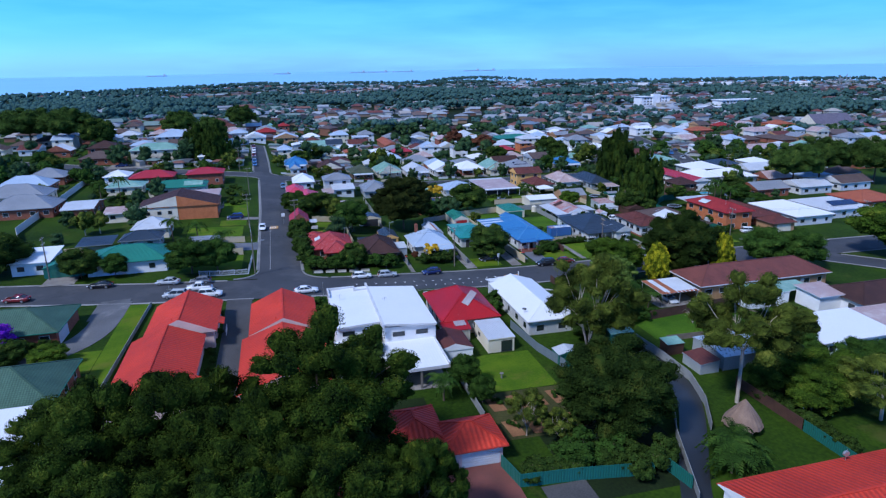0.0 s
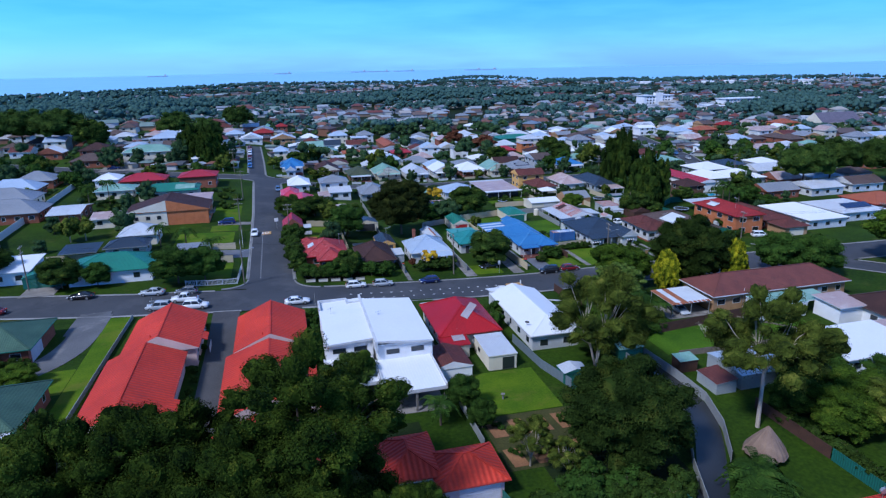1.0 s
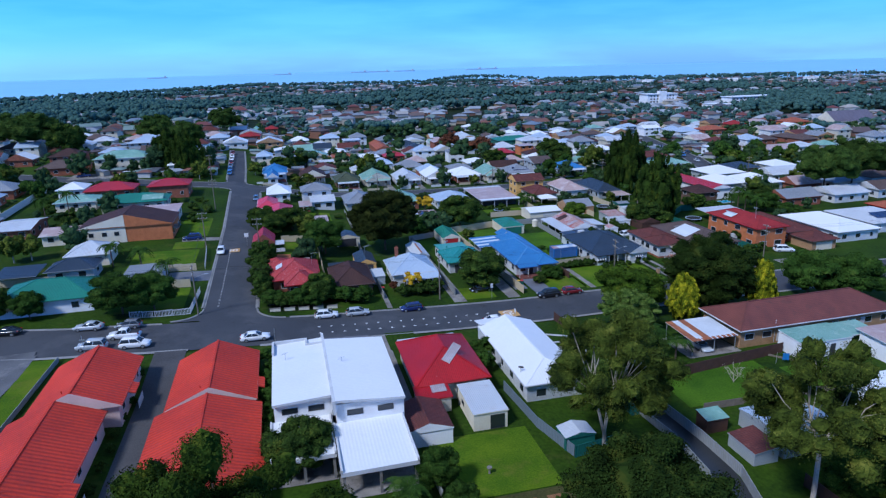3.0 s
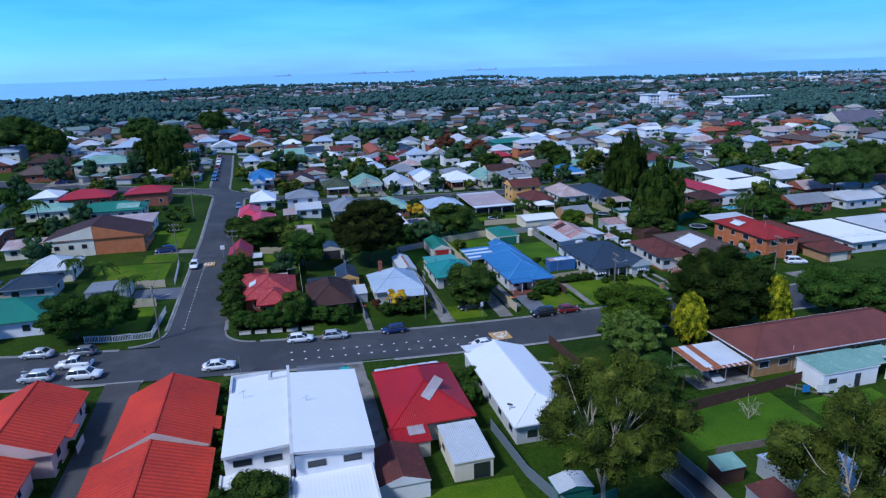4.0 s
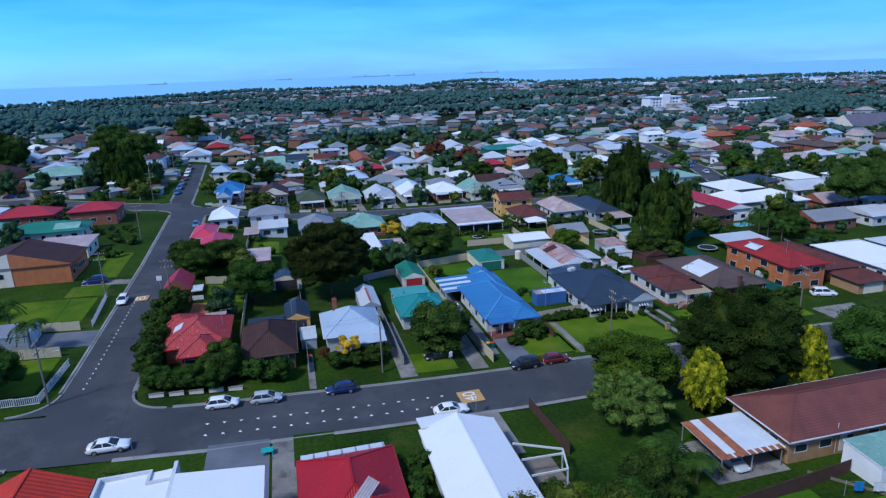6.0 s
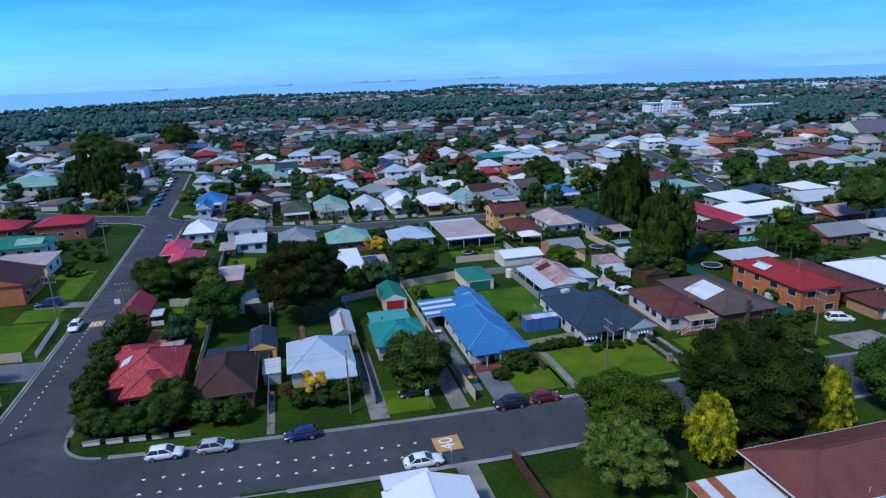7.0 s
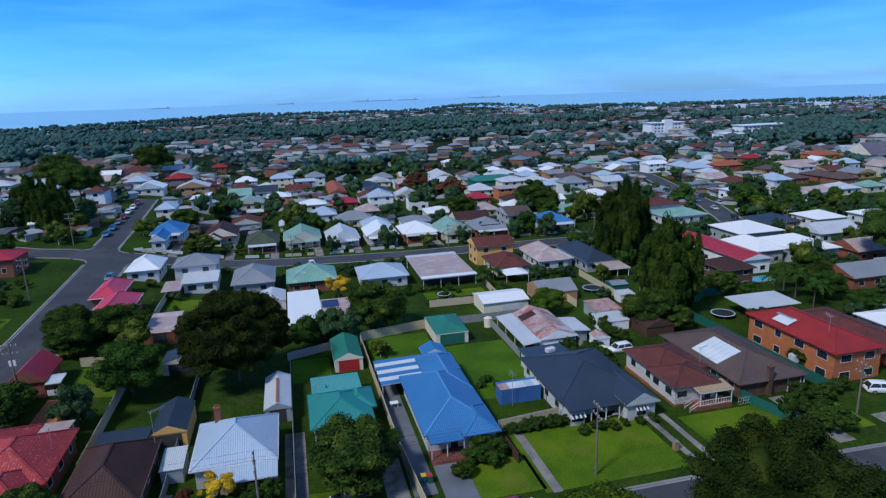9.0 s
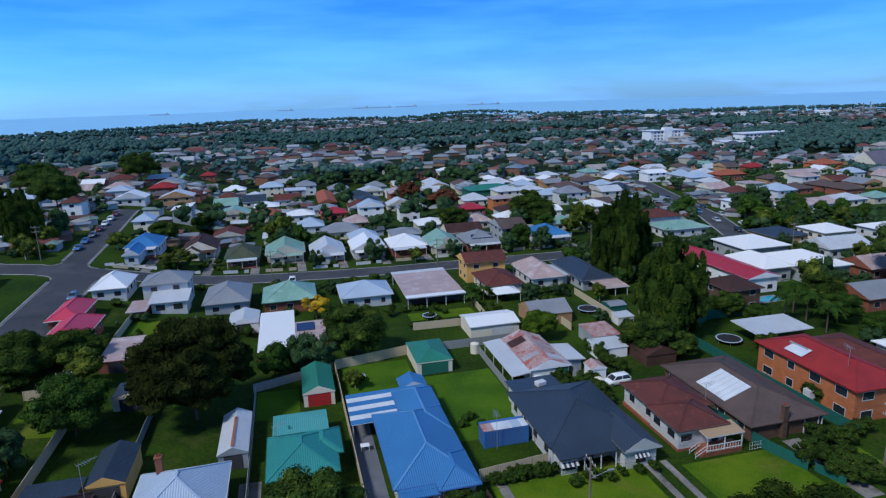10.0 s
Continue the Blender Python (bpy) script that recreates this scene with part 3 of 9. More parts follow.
for name, line, half, lift in ROADS:
    pts = resample(line, 1.5)
    for side in (-1, 1):
        runs, run = [], []
        for i, (x, y) in enumerate(pts):
            a, b = pts[max(0, i - 1)], pts[min(len(pts) - 1, i + 1)]
            k = math.hypot(b[0] - a[0], b[1] - a[1])
            ex, ey = x - (b[1] - a[1]) / k * half * side, y + (b[0] - a[0]) / k * half * side
            if road_distance(ex, ey, name) > 0.4 and not any((ex - cx) * sx > -1 and (ey - cy) * sy > -1 and (ex - cx) * sx < r and (ey - cy) * sy < r for cx, cy, sx, sy, r in FILLETS):
                run.append((ex, ey))
            else:
                runs.append(run)
                run = []
        runs.append(run)
        for run in runs:
            if len(run) > 2:
                bm = bmesh.new()
                o = [k * side for k in (-0.32, -0.02, 0.0, 0.16, 0.45)]
                strip(bm, run, o, (0.07, 0.06, 0.17, 0.17, 0.08))
                bmesh.ops.recalc_face_normals(bm, faces=bm.faces)
                tagged(part("kerb", bm, KERB), "pale concrete kerb and gutter", "kerb", kind="structure")


def patch(name, x0, x1, y0, y1, material, label, category="paving", lift=0.15, slant=0.0, step=2.0):
    """A flat piece of ground cover; slant shifts its far end along x."""
    n, m = max(1, int(abs(x1 - x0) / step)), max(1, int(abs(y1 - y0) / step))
    bm = bmesh.new()
    vs = [[bm.verts.new((x0 + (x1 - x0) * i / n + slant * j / m, y0 + (y1 - y0) * j / m, g(x0 + (x1 - x0) * i / n + slant * j / m, y0 + (y1 - y0) * j / m) + lift)) for i in range(n + 1)] for j in range(m + 1)]
    for j in range(m):
        for i in range(n):
            bm.faces.new((vs[j][i], vs[j][i + 1], vs[j + 1][i + 1], vs[j + 1][i]))
    return tagged(part(name, bm, material), label, category, kind="structure")


def ribbon(name, pts, width, material, label, category="paving", lift=0.15):
    bm = bmesh.new()
    strip(bm, resample(smooth_line(pts), 2.0), np.linspace(-width / 2, width / 2, 3), [lift] * 3)
    return tagged(part(name, bm, material), label, category, kind="structure")


def tooth(bm, x, y, d):
    v = [bm.verts.new((x + a, y + b * d, g(x + a, y + b * d) + 0.06)) for a, b in ((-0.27, 0), (0.27, 0), (0, 0.42))]
    f = bm.faces.new(v if d > 0 else v[::-1])


# triangular white teeth along both edges of the lanes
for i in range(16):
    for y0, d in ((92.0, 1), (94.95, -1)):
        bm = bmesh.new()
        tooth(bm, -1.2 + i * 2.08, y0 + 0.02 * i * 2.08, d)
        tagged(part("road_tooth", bm, MARK), "small white painted triangle on the asphalt", "road marking", "white triangles along the main road")
for i in range(24):
    x, y = -18.9, 108 + i * 1.62
    bm = bmesh.new()
    bm.faces.new([bm.verts.new((x + a, y + b, g(x + a, y + b) + 0.075)) for a, b in ((-0.15, -0.22), (0.15, -0.22), (0, 0.24))])
    tagged(part("road_tooth", bm, MARK), "small white painted triangle on the asphalt", "road marking", "white triangles along the side road")


def lettering(text, size, material, parent, at, name="lettering"):
    cu = bpy.data.curves.new(name, "FONT")
    cu.body, cu.size, cu.align_x, cu.align_y = text, size, "CENTER", "CENTER"
    ob = new("tmp_text", cu)
    me2 = bpy.data.meshes.new_from_object(ob.evaluated_get(bpy.context.evaluated_depsgraph_get()))
    bpy.data.objects.remove(ob)
    me2.materials.clear()
    return link(name, me2, material, parent, at=at)


for x, y, w, d, turn in ((-18.5, 144.2, 3.5, 2.9, 0), (33.9, 94.3, 3.4, 3.2, 90)):
    mk = thing("speed_patch", x, y, g(x, y) + 0.09, "ochre painted patch with figures 40 on the asphalt", "road marking")
    bm = bmesh.new()
    bm.faces.new([bm.verts.new(p) for p in ((-w / 2, -d / 2, 0), (w / 2, -d / 2, 0), (w / 2, d / 2, 0), (-w / 2, d / 2, 0))])
    part("panel", bm, OCHRE, mk)
    lettering("40", 2.6, MARK, mk, pose(0, 0, 0.02, 0, 0, turn))


# ---- building kit ----
WINDOWS = {}


def window_mesh(w, h, trim):
    key = (w, h, trim.name)
    if key not in WINDOWS:
        bm = bmesh.new()
        f = 0.07
        rings = []
        for y, r in ((-0.05, 0), (-0.05, f), (0.03, f), (0.03, 0)):
            rings.append([bm.verts.new(p) for p in ((-w / 2 + r, y, r), (w / 2 - r, y, r), (w / 2 - r, y, h - r), (-w / 2 + r, y, h - r))])
        for k in range(4):
            for i in range(4):
                j = (i + 1) % 4
                bm.faces.new((rings[k][i], rings[k][j], rings[(k + 1) % 4][j], rings[(k + 1) % 4][i]))
        bmesh.ops.recalc_face_normals(bm, faces=bm.faces)
        m1 = bpy.data.meshes.new("window")
        bm.to_mesh(m1)
        bm.free()
        m1.materials.append(trim)
        bm = boxmesh(-w / 2 + f, w / 2 - f, -0.012, 0.02, f, h - f)
        m2 = bpy.data.meshes.new("pane")
        bm.to_mesh(m2)
        bm.free()
        m2.materials.append(GLASS)
        WINDOWS[key] = (m1, m2)
    return WINDOWS[key]


def window(parent, x, y, z, side, w=1.5, h=1.2, trim=None, pane=True):
    if not pane:
        key = ("far", w, h)
        if key not in WINDOWS:
            bm = boxmesh(-w / 2, w / 2, -0.04, 0.03, 0, h)
            bm.faces.ensure_lookup_table()
            bm.normal_update()
            front = min(bm.faces, key=lambda f: f.calc_center_median().y)
            bmesh.ops.inset_region(bm, faces=[front], thickness=0.08, depth=-0.02)
            front.material_index = 1
            me3 = bpy.data.meshes.new("window")
            bm.to_mesh(me3)
            bm.free()
            me3.materials.append(FASCIA)
            me3.materials.append(GLASS)
            WINDOWS[key] = me3
        return link("window", WINDOWS[key], None, parent, at=pose(x, y, z, 0, 0, {"s": 0, "e": 90, "n": 180, "w": -90}[side]))
    m1, m2 = window_mesh(w, h, trim or FASCIA)
    turn = {"s": 0, "e": 90, "n": 180, "w": -90}[side]
    ob = link("window", m1, None, parent, at=pose(x, y, z, 0, 0, turn))
    link("pane", m2, None, ob)
    return ob


def door(parent, x, y, z, side, w=0.95, h=2.05, material=None):
    turn = {"s": 0, "e": 90, "n": 180, "w": -90}[side]
    d = part("door", boxmesh(-w / 2, w / 2, -0.05, 0.02, 0, h, bevel=0.012), material or DARKTRIM, parent, at=pose(x, y, z, 0, 0, turn))
    part("handle", boxmesh(w * 0.36, w * 0.42, -0.09, -0.05, 0.95, 1.07), GALV, d)
    return d


def roller(parent, x, y, z, side, w=2.6, h=2.1, material=None):
    """A ribbed roller door."""
    bm = bmesh.new()
    n = 7
    prof = [(0.02, 0)] + [p for i in range(n) for p in ((-0.05, h * i / n), (-0.05, h * (i + 0.85) / n), (-0.03, h * (i + 0.92) / n))] + [(0.02, h)]
    va = [[bm.verts.new((x, y, z2)) for y, z2 in prof] for x in (-w / 2, w / 2)]
    for i in range(len(prof) - 1):
        bm.faces.new((va[0][i], va[1][i], va[1][i + 1], va[0][i + 1]))
    for v in va:
        bm.faces.new(v)
    bmesh.ops.recalc_face_normals(bm, faces=bm.faces)
    turn = {"s": 0, "e": 90, "n": 180, "w": -90}[side]
    return part("roller_door", bm, material or FASCIA, parent, at=pose(x, y, z, 0, 0, turn))


def roof_shape(x0, x1, y0, y1, z, rise, kind, t=0.16, lean=None):
    """A closed roof over the eave rectangle. kind: hip, gable_x or gable_y (ridge along that axis), dutch_y (hipped far end), skillion or flat.
    Slot 0 is the sheeting, slot 1 the edge. Also the ridge lines."""
    bm = bmesh.new()
    w, d = x1 - x0, y1 - y0
    c = [(x0, y0), (x1, y0), (x1, y1), (x0, y1)]
    zs = [z] * 4
    ridges = []
    if kind in ("flat", "skillion"):
        if kind == "skillion":
            zs = {"s": [z, z, z + rise, z + rise], "n": [z + rise, z + rise, z, z], "w": [z, z + rise, z + rise, z], "e": [z + rise, z, z, z + rise]}[lean or "s"]
        top = [bm.verts.new((*p, q)) for p, q in zip(c, zs)]
        bm.faces.new(top)
        low = [bm.verts.new((*p, q - t)) for p, q in zip(c, zs)]
    else:
        top = [bm.verts.new((*p, z)) for p in c]
        low = [bm.verts.new((*p, z - t)) for p in c]
        mx, my = (x0 + x1) / 2, (y0 + y1) / 2
        if kind == "hip":
            k = min(w, d) / 2
            if w >= d:
                a, b = (x0 + k, my), (x1 - k, my)
            else:
                a, b = (mx, y0 + k), (mx, y1 - k)
            va = bm.verts.new((*a, z + rise))
            vb = va if (Vector(a) - Vector(b)).length < 0.05 else bm.verts.new((*b, z + rise))
            if w >= d:
                fs = ((top[0], top[1], vb, va), (top[1], top[2], vb), (top[2], top[3], va, vb), (top[3], top[0], va))
                ends = ((0, va), (3, va), (1, vb), (2, vb))
            else:
                fs = ((top[0], top[1], va), (top[1], top[2], vb, va), (top[2], top[3], vb), (top[3], top[0], va, vb))
                ends = ((0, va), (1, va), (2, vb), (3, vb))
            for f in fs:
                bm.faces.new(list(dict.fromkeys(f)))
            if va is not vb:
                ridges.append((va.co.copy(), vb.co.copy()))
            ridges += [(top[i].co.copy(), v.co.copy()) for i, v in ends]
        elif kind in ("gable_x", "gable_y", "dutch_y", "dutch_s"):
            if kind == "gable_x":
                va, vb = bm.verts.new((x0, my, z + rise)), bm.verts.new((x1, my, z + rise))
                bm.faces.new((top[0], top[1], vb, va))
                bm.faces.new((top[2], top[3], va, vb))
                e = [bm.faces.new((top[3], top[0], va)), bm.faces.new((top[1], top[2], vb))]
            else:
                va, vb = bm.verts.new((mx, y0 + (w / 2 if kind == "dutch_s" else 0), z + rise)), bm.verts.new((mx, y1 - (w / 2 if kind == "dutch_y" else 0), z + rise))
                bm.faces.new((top[1], top[2], vb, va))
                bm.faces.new((top[3], top[0], va, vb))
                e0, f = bm.faces.new((top[0], top[1], va)), bm.faces.new((top[2], top[3], vb))
                e = [e0, f] if kind == "gable_y" else [e0] if kind == "dutch_y" else [f]
                if kind == "dutch_s":
                    ridges += [(top[0].co.copy(), va.co.copy()), (top[1].co.copy(), va.co.copy())]
                elif kind == "dutch_y":
                    ridges += [(top[2].co.copy(), vb.co.copy()), (top[3].co.copy(), vb.co.copy())]
            for f in e:
                f.material_index = 1
            ridges.append((va.co.copy(), vb.co.copy()))
    for i in range(4):
        bm.faces.new((low[i], low[(i + 1) % 4], top[(i + 1) % 4], top[i])).material_index = 1
    bm.faces.new(low[::-1]).material_index = 1
    bmesh.ops.recalc_face_normals(bm, faces=bm.faces)
    lay_uv(bm)
    return bm, ridges


ROOF_TRIM = {R_PINKRED: REDTRIM, R_CRIMSON: REDTRIM, R_FLAT: REDTRIM, R_BROWN: BROWNTRIM, R_REDBROWN: BROWNTRIM, R_GREYBROWN: BROWNTRIM, R_BLACK: GREYTRIM, R_GREY: GREYTRIM, R_TERRACOTTA: ORTRIM, R_ORANGE: ORTRIM, R_OLIVE: GREENTRIM, R_GREEN: GREENTRIM}


def wing(root, x0, x1, y0, y1, eave, rise, kind, wall, roof, trim=None, over=0.5, base=0.0, lean=None, open_sides=False, caps=True, gutter=True, lift=0.0, cap=None):
    """A block of a building in world x and y: walls under a roof whose eaves lie on the given rectangle. Heights are above the root."""
    rx, ry, _ = root.matrix_basis.translation
    x0, x1, y0, y1 = x0 - rx, x1 - rx, y0 - ry, y1 - ry
    trim = trim or ROOF_TRIM.get(roof, FASCIA)
    if wall:
        bm = boxmesh(x0 + over, x1 - over, y0 + over, y1 - over, base - (1.2 if base == 0 else 0), eave - 0.05)
        part("wall", bm, wall, root)
    bm, ridges = roof_shape(x0, x1, y0, y1, eave, rise, kind, lean=lean)
    part("roof", bm, [roof, wall if kind.startswith(("gable", "dutch")) and wall else trim], root)
    if caps and ridges:
        for a, b in ridges:
            bm = bmesh.new()
            beam(bm, a, b, 0.26, 0.1)
            part("ridge_cap", bm, cap or roof, root)
    if gutter:
        for s in ((x0 - 0.09, x1 + 0.09, y0 - 0.1, y0 - 0.004), (x0 - 0.09, x1 + 0.09, y1 + 0.004, y1 + 0.1), (x0 - 0.1, x0 - 0.004, y0, y1), (x1 + 0.004, x1 + 0.1, y0, y1)):
            if kind == "gable_x" and s[1] - s[0] < 0.2 or kind == "gable_y" and s[3] - s[2] < 0.2 or kind in ("skillion", "flat"):
                continue
            part("gutter", boxmesh(*s, eave - 0.15, eave - 0.02), trim, root)


def openings(root, x0, x1, y0, y1, sides="sew", z=0.95, n=None, w=1.5, h=1.2, trim=None, over=0.5, pane=True):
    """Windows spread along the walls under an eave rectangle."""
    rx, ry, _ = root.matrix_basis.translation
    x0, x1, y0, y1 = x0 - rx + over, x1 - rx - over, y0 - ry + over, y1 - ry - over
    for s in sides:
        run = x1 - x0 if s in "sn" else y1 - y0
        k = n or max(1, int(run / 3.4))
        for i in range(k):
            f = (i + 0.5) / k
            ww = w if (i + len(s)) % 3 else w * 0.7
            if s in "sn":
                window(root, x0 + run * f, y0 if s == "s" else y1, z, s, ww, h, trim, pane)
            else:
                window(root, x0 if s == "w" else x1, y0 + run * f, z, s, ww, h, trim, pane)


def house(x0, x1, y0, y1, label, eave=2.9, rise=2.0, kind="hip", wall=None, roof=None, trim=None, over=0.5, windows="sew", category="house", name="house", lift=0.0, door_at=None, wz=0.95, group="", storeys=1, pane=True, **k):
    """A simple house on its eave rectangle. Returns its root for more parts."""
    cx, cy = (x0 + x1) / 2, (y0 + y1) / 2
    root = thing(name, cx, cy, g(cx, cy) + lift, label, category, group)
    wing(root, x0, x1, y0, y1, eave, rise, kind, wall, roof, trim, over, **k)
    for s in range(storeys):
        if windows:
            openings(root, x0, x1, y0, y1, windows, wz + 2.7 * s, over=over, pane=pane)
    if door_at is not None:
        door(root, door_at - cx, y0 + over - cy, 0.12, "s")
    return root


def shed(x0, x1, y0, y1, label, eave=2.3, rise=0.7, kind="gable_y", wall=None, roof=None, front="s", doorm=None, doorw=2.4, name="shed", category="shed", over=0.12, lift=0.0, **k):
    cx, cy = (x0 + x1) / 2, (y0 + y1) / 2
    root = thing(name, cx, cy, g(cx, cy) + lift, label, category)
    wing(root, x0, x1, y0, y1, eave, rise, kind, wall, roof, wall, over, caps=False, gutter=False, **k)
    if front and doorw:
        p = {"s": (0, y0 + over - cy), "n": (0, y1 - over - cy), "e": (x1 - over - cx, 0), "w": (x0 + over - cx, 0)}[front]
        roller(root, p[0], p[1], 0.05, front, doorw, min(2.1, eave - 0.25), doorm)
    return root


def chimney(root, x, y, z0, z1, material=None):
    rx, ry, _ = root.matrix_basis.translation
    bm = boxmesh(x - rx - 0.35, x - rx + 0.35, y - ry - 0.3, y - ry + 0.3, z0, z1)
    box(bm, x - rx - 0.42, x - rx + 0.42, y - ry - 0.37, y - ry + 0.37, z1, z1 + 0.18)
    c = part("chimney", bm, material or BRICK, root)
    bm = bmesh.new()
    beam(bm, (x - rx - 0.14, y - ry, z1 + 0.18), (x - rx - 0.14, y - ry, z1 + 0.5), 0.2, sides=8)
    beam(bm, (x - rx + 0.14, y - ry, z1 + 0.18), (x - rx + 0.14, y - ry, z1 + 0.5), 0.2, sides=8)
    part("chimney_pot", bm, R_TERRACOTTA, c)


def roof_panel(root, cx, cy, w, d, eave_z, slope_dir, pitch, off, material, name="skylight", label=""):
    """A panel lying on a roof slope; slope_dir is where the slope faces, off its rise above the root."""
    rx, ry, _ = root.matrix_basis.translation
    turn = {"s": 0, "e": 90, "n": 180, "w": -90}[slope_dir]
    bm = boxmesh(-w / 2, w / 2, -d / 2, d / 2, 0.02, 0.09)
    lay_uv(bm)
    return part(name, bm, material, root, label, at=pose(cx - rx, cy - ry, off, 0, 0, turn) @ pose(0, 0, 0, pitch, 0, 0))


def post(root, x, y, z0, z1, material, w=0.12, name="post"):
    rx, ry, _ = root.matrix_basis.translation
    return part(name, boxmesh(x - rx - w / 2, x - rx + w / 2, y - ry - w / 2, y - ry + w / 2, z0, z1), material, root)


def fence(pts, height, material, label, span=2.4, picket=False):
    """Sheet or board fence along pts: panels between posts."""
    x0, y0 = pts[0]
    root = thing("fence", x0, y0, g(x0, y0), label, "fence")
    for (ax, ay), (bx, by) in zip(pts, pts[1:]):
        L = math.hypot(bx - ax, by - ay)
        n = max(1, round(L / span))
        turn = math.degrees(math.atan2(by - ay, bx - ax))
        key = ("fence", round(L / n, 2), height, material.name, picket)
        if key not in WINDOWS:
            if picket:
                bm, w = bmesh.new(), L / n
                edge = [(0, 0.06), (w, 0.06), (w, 0.2)]
                for i in reversed(range(int(w / 0.24))):
                    x = 0.05 + i * 0.24
                    edge += [(x + 0.08, 0.2), (x + 0.08, height - 0.04), (x + 0.04, height), (x, height - 0.04), (x, 0.2)]
                face = bm.faces.new([bm.verts.new((x, -0.02, z)) for x, z in edge + [(0, 0.2)]])
                pushed = bmesh.ops.extrude_face_region(bm, geom=[face])["geom"]
                bmesh.ops.translate(bm, verts=[v for v in pushed if isinstance(v, bmesh.types.BMVert)], vec=(0, 0.04, 0))
                bmesh.ops.recalc_face_normals(bm, faces=bm.faces)
                box(bm, 0, w, -0.03, 0.03, height - 0.2, height - 0.11)
            else:
                bm = boxmesh(0.04, L / n - 0.04, -0.02, 0.02, 0.03, height)
                box(bm, 0, L / n, -0.035, 0.035, height, height + 0.05)
            lay_uv(bm)
            m1 = bpy.data.meshes.new("panel")
            bm.to_mesh(m1)
            bm.free()
            m1.materials.append(material)
            bm = boxmesh(-0.04, 0.04, -0.04, 0.04, -0.4, height + 0.06)
            m2 = bpy.data.meshes.new("post")
            bm.to_mesh(m2)
            bm.free()
            m2.materials.append(material)
            WINDOWS[key] = (m1, m2)
        m1, m2 = WINDOWS[key]
        for i in range(n):
            x, y = ax + (bx - ax) * i / n, ay + (by - ay) * i / n
            zz = min(g(x, y), g(x + (bx - ax) / n, y + (by - ay) / n)) + 0.08 - g(x0, y0)
            link("panel", m1, None, root, at=pose(x - x0, y - y0, zz, 0, 0, turn))
            link("post", m2, None, root, at=pose(x - x0, y - y0, zz, 0, 0, turn))
    return root


# ---- near side of the main street ----
def townhouse_row(x0, x1, x2, x3, y_far, y_step, y_near, label):
    """Two stepped units under tiled roofs."""
    cx, cy = (x0 + x1) / 2, (y_far + y_near) / 2
    root = thing("townhouse", cx, cy, g(cx, cy), label, "townhouse", "orange-roofed townhouses")
    wing(root, x0, x1, y_step, y_far, 2.9, 2.5, "gable_y", PINKWALL, R_ORANGE, ORTRIM)
    wing(root, x2, x3, y_near, y_step - 0.6, 2.7, 2.3, "gable_y", PINKWALL, R_ORANGE, ORTRIM)
    openings(root, x0, x1, y_step, y_far, "ew", 0.9, 3, 1.4, 1.2)
    openings(root, x2, x3, y_near, y_step - 0.6, "ew", 0.9, 3, 1.4, 1.2)
    openings(root, x2, x3, y_near, y_step - 0.6, "s", 0.9, 2, 1.6, 1.2)
    rx, ry, _ = root.matrix_basis.translation
    for k, yy in enumerate((y_step + 1.2, y_near + 3.5)):
        bm = bmesh.new()
        beam(bm, ((x0 + x1) / 2 - rx - 1.2, yy - ry, 4.6), ((x0 + x1) / 2 - rx - 1.2, yy - ry, 5.25), 0.14, sides=8)
        part("vent_pipe", bm, R_ORANGE, root)
    for k, yy in enumerate((y_step + 5.0, y_near + 5.0)):
        xe = (x1 if k == 0 else x3) - rx
        bm, _ = roof_shape(xe - 0.5, xe + 0.9, yy - ry - 1.4, yy - ry + 1.4, 2.55, 0.5, "skillion", lean="e")
        part("porch_roof", bm, [R_ORANGE, ORTRIM], root)
        bm = bmesh.new()
        for i in range(8):
            box(bm, xe + 1.0, xe + 1.05, yy - ry - 1.4 + i * 0.36, yy - ry - 1.1 + i * 0.36, 0.2, 1.25)
        part("balustrade", bm, FASCIA, root)
    return root


townhouse_row(-38.0, -27.0, -39.4, -28.6, 82.8, 68.6, 47.0, "pink rendered townhouses under stepped orange-red tile roofs")
townhouse_row(-22.0, -10.8, -23.0, -10.2, 82.2, 67.4, 48.0, "pink rendered townhouse pair with orange-red tile roof beside a driveway")
townhouse_row(-24.0, -12.0, -24.0, -12.0, 44.0, 33.0, 20.0, "orange-red tiled townhouse standing behind tall dark trees")

root = thing("townhouse", 4.0, 35.0, g(4, 35), "pink rendered townhouse with white garage door and orange-red tile roof", "townhouse", "orange-roofed townhouses")
wing(root, 0.4, 8.2, 28.6, 35.6, 2.6, 1.7, "hip", PINKWALL, R_ORANGE, ORTRIM)
wing(root, -5.0, 1.6, 31.0, 39.4, 2.8, 1.7, "hip", PINKWALL, R_ORANGE, ORTRIM)
openings(root, -5.0, 0.2, 31.0, 39.4, "s", 0.9, 2)
roller(root, 5.0 - 4, 29.1 - 35, 0.05, "s", 4.6, 2.15, FASCIA)
patch("driveway", 0.8, 8.0, 20.0, 29.0, REDPAVE, "dark red concrete driveway in front of a garage")

root = house(27.0, 50.0, 2.0, 16.2, "house with bright orange-red tile roof", 2.9, 2.2, "gable_x", WHITE, R_ORANGE, windows="nw")
bm = bmesh.new()
beam(bm, (4.2, 6.4, 3.0), (4.2, 6.4, 4.6), 0.05, sides=6)
beam(bm, (4.2, 6.3, 4.0), (4.2, 6.55, 4.0), 0.75, 0.62, sides=12)
part("vent_pipe", bm, GALV, root)

# white two-storey duplex with stepped flat roofs
root = thing("duplex", -1.0, 62.0, g(-1, 62), "white two-storey duplex with flat white sheet roofs and low rear wings", "house")
rx, ry = -1.0, 62.0
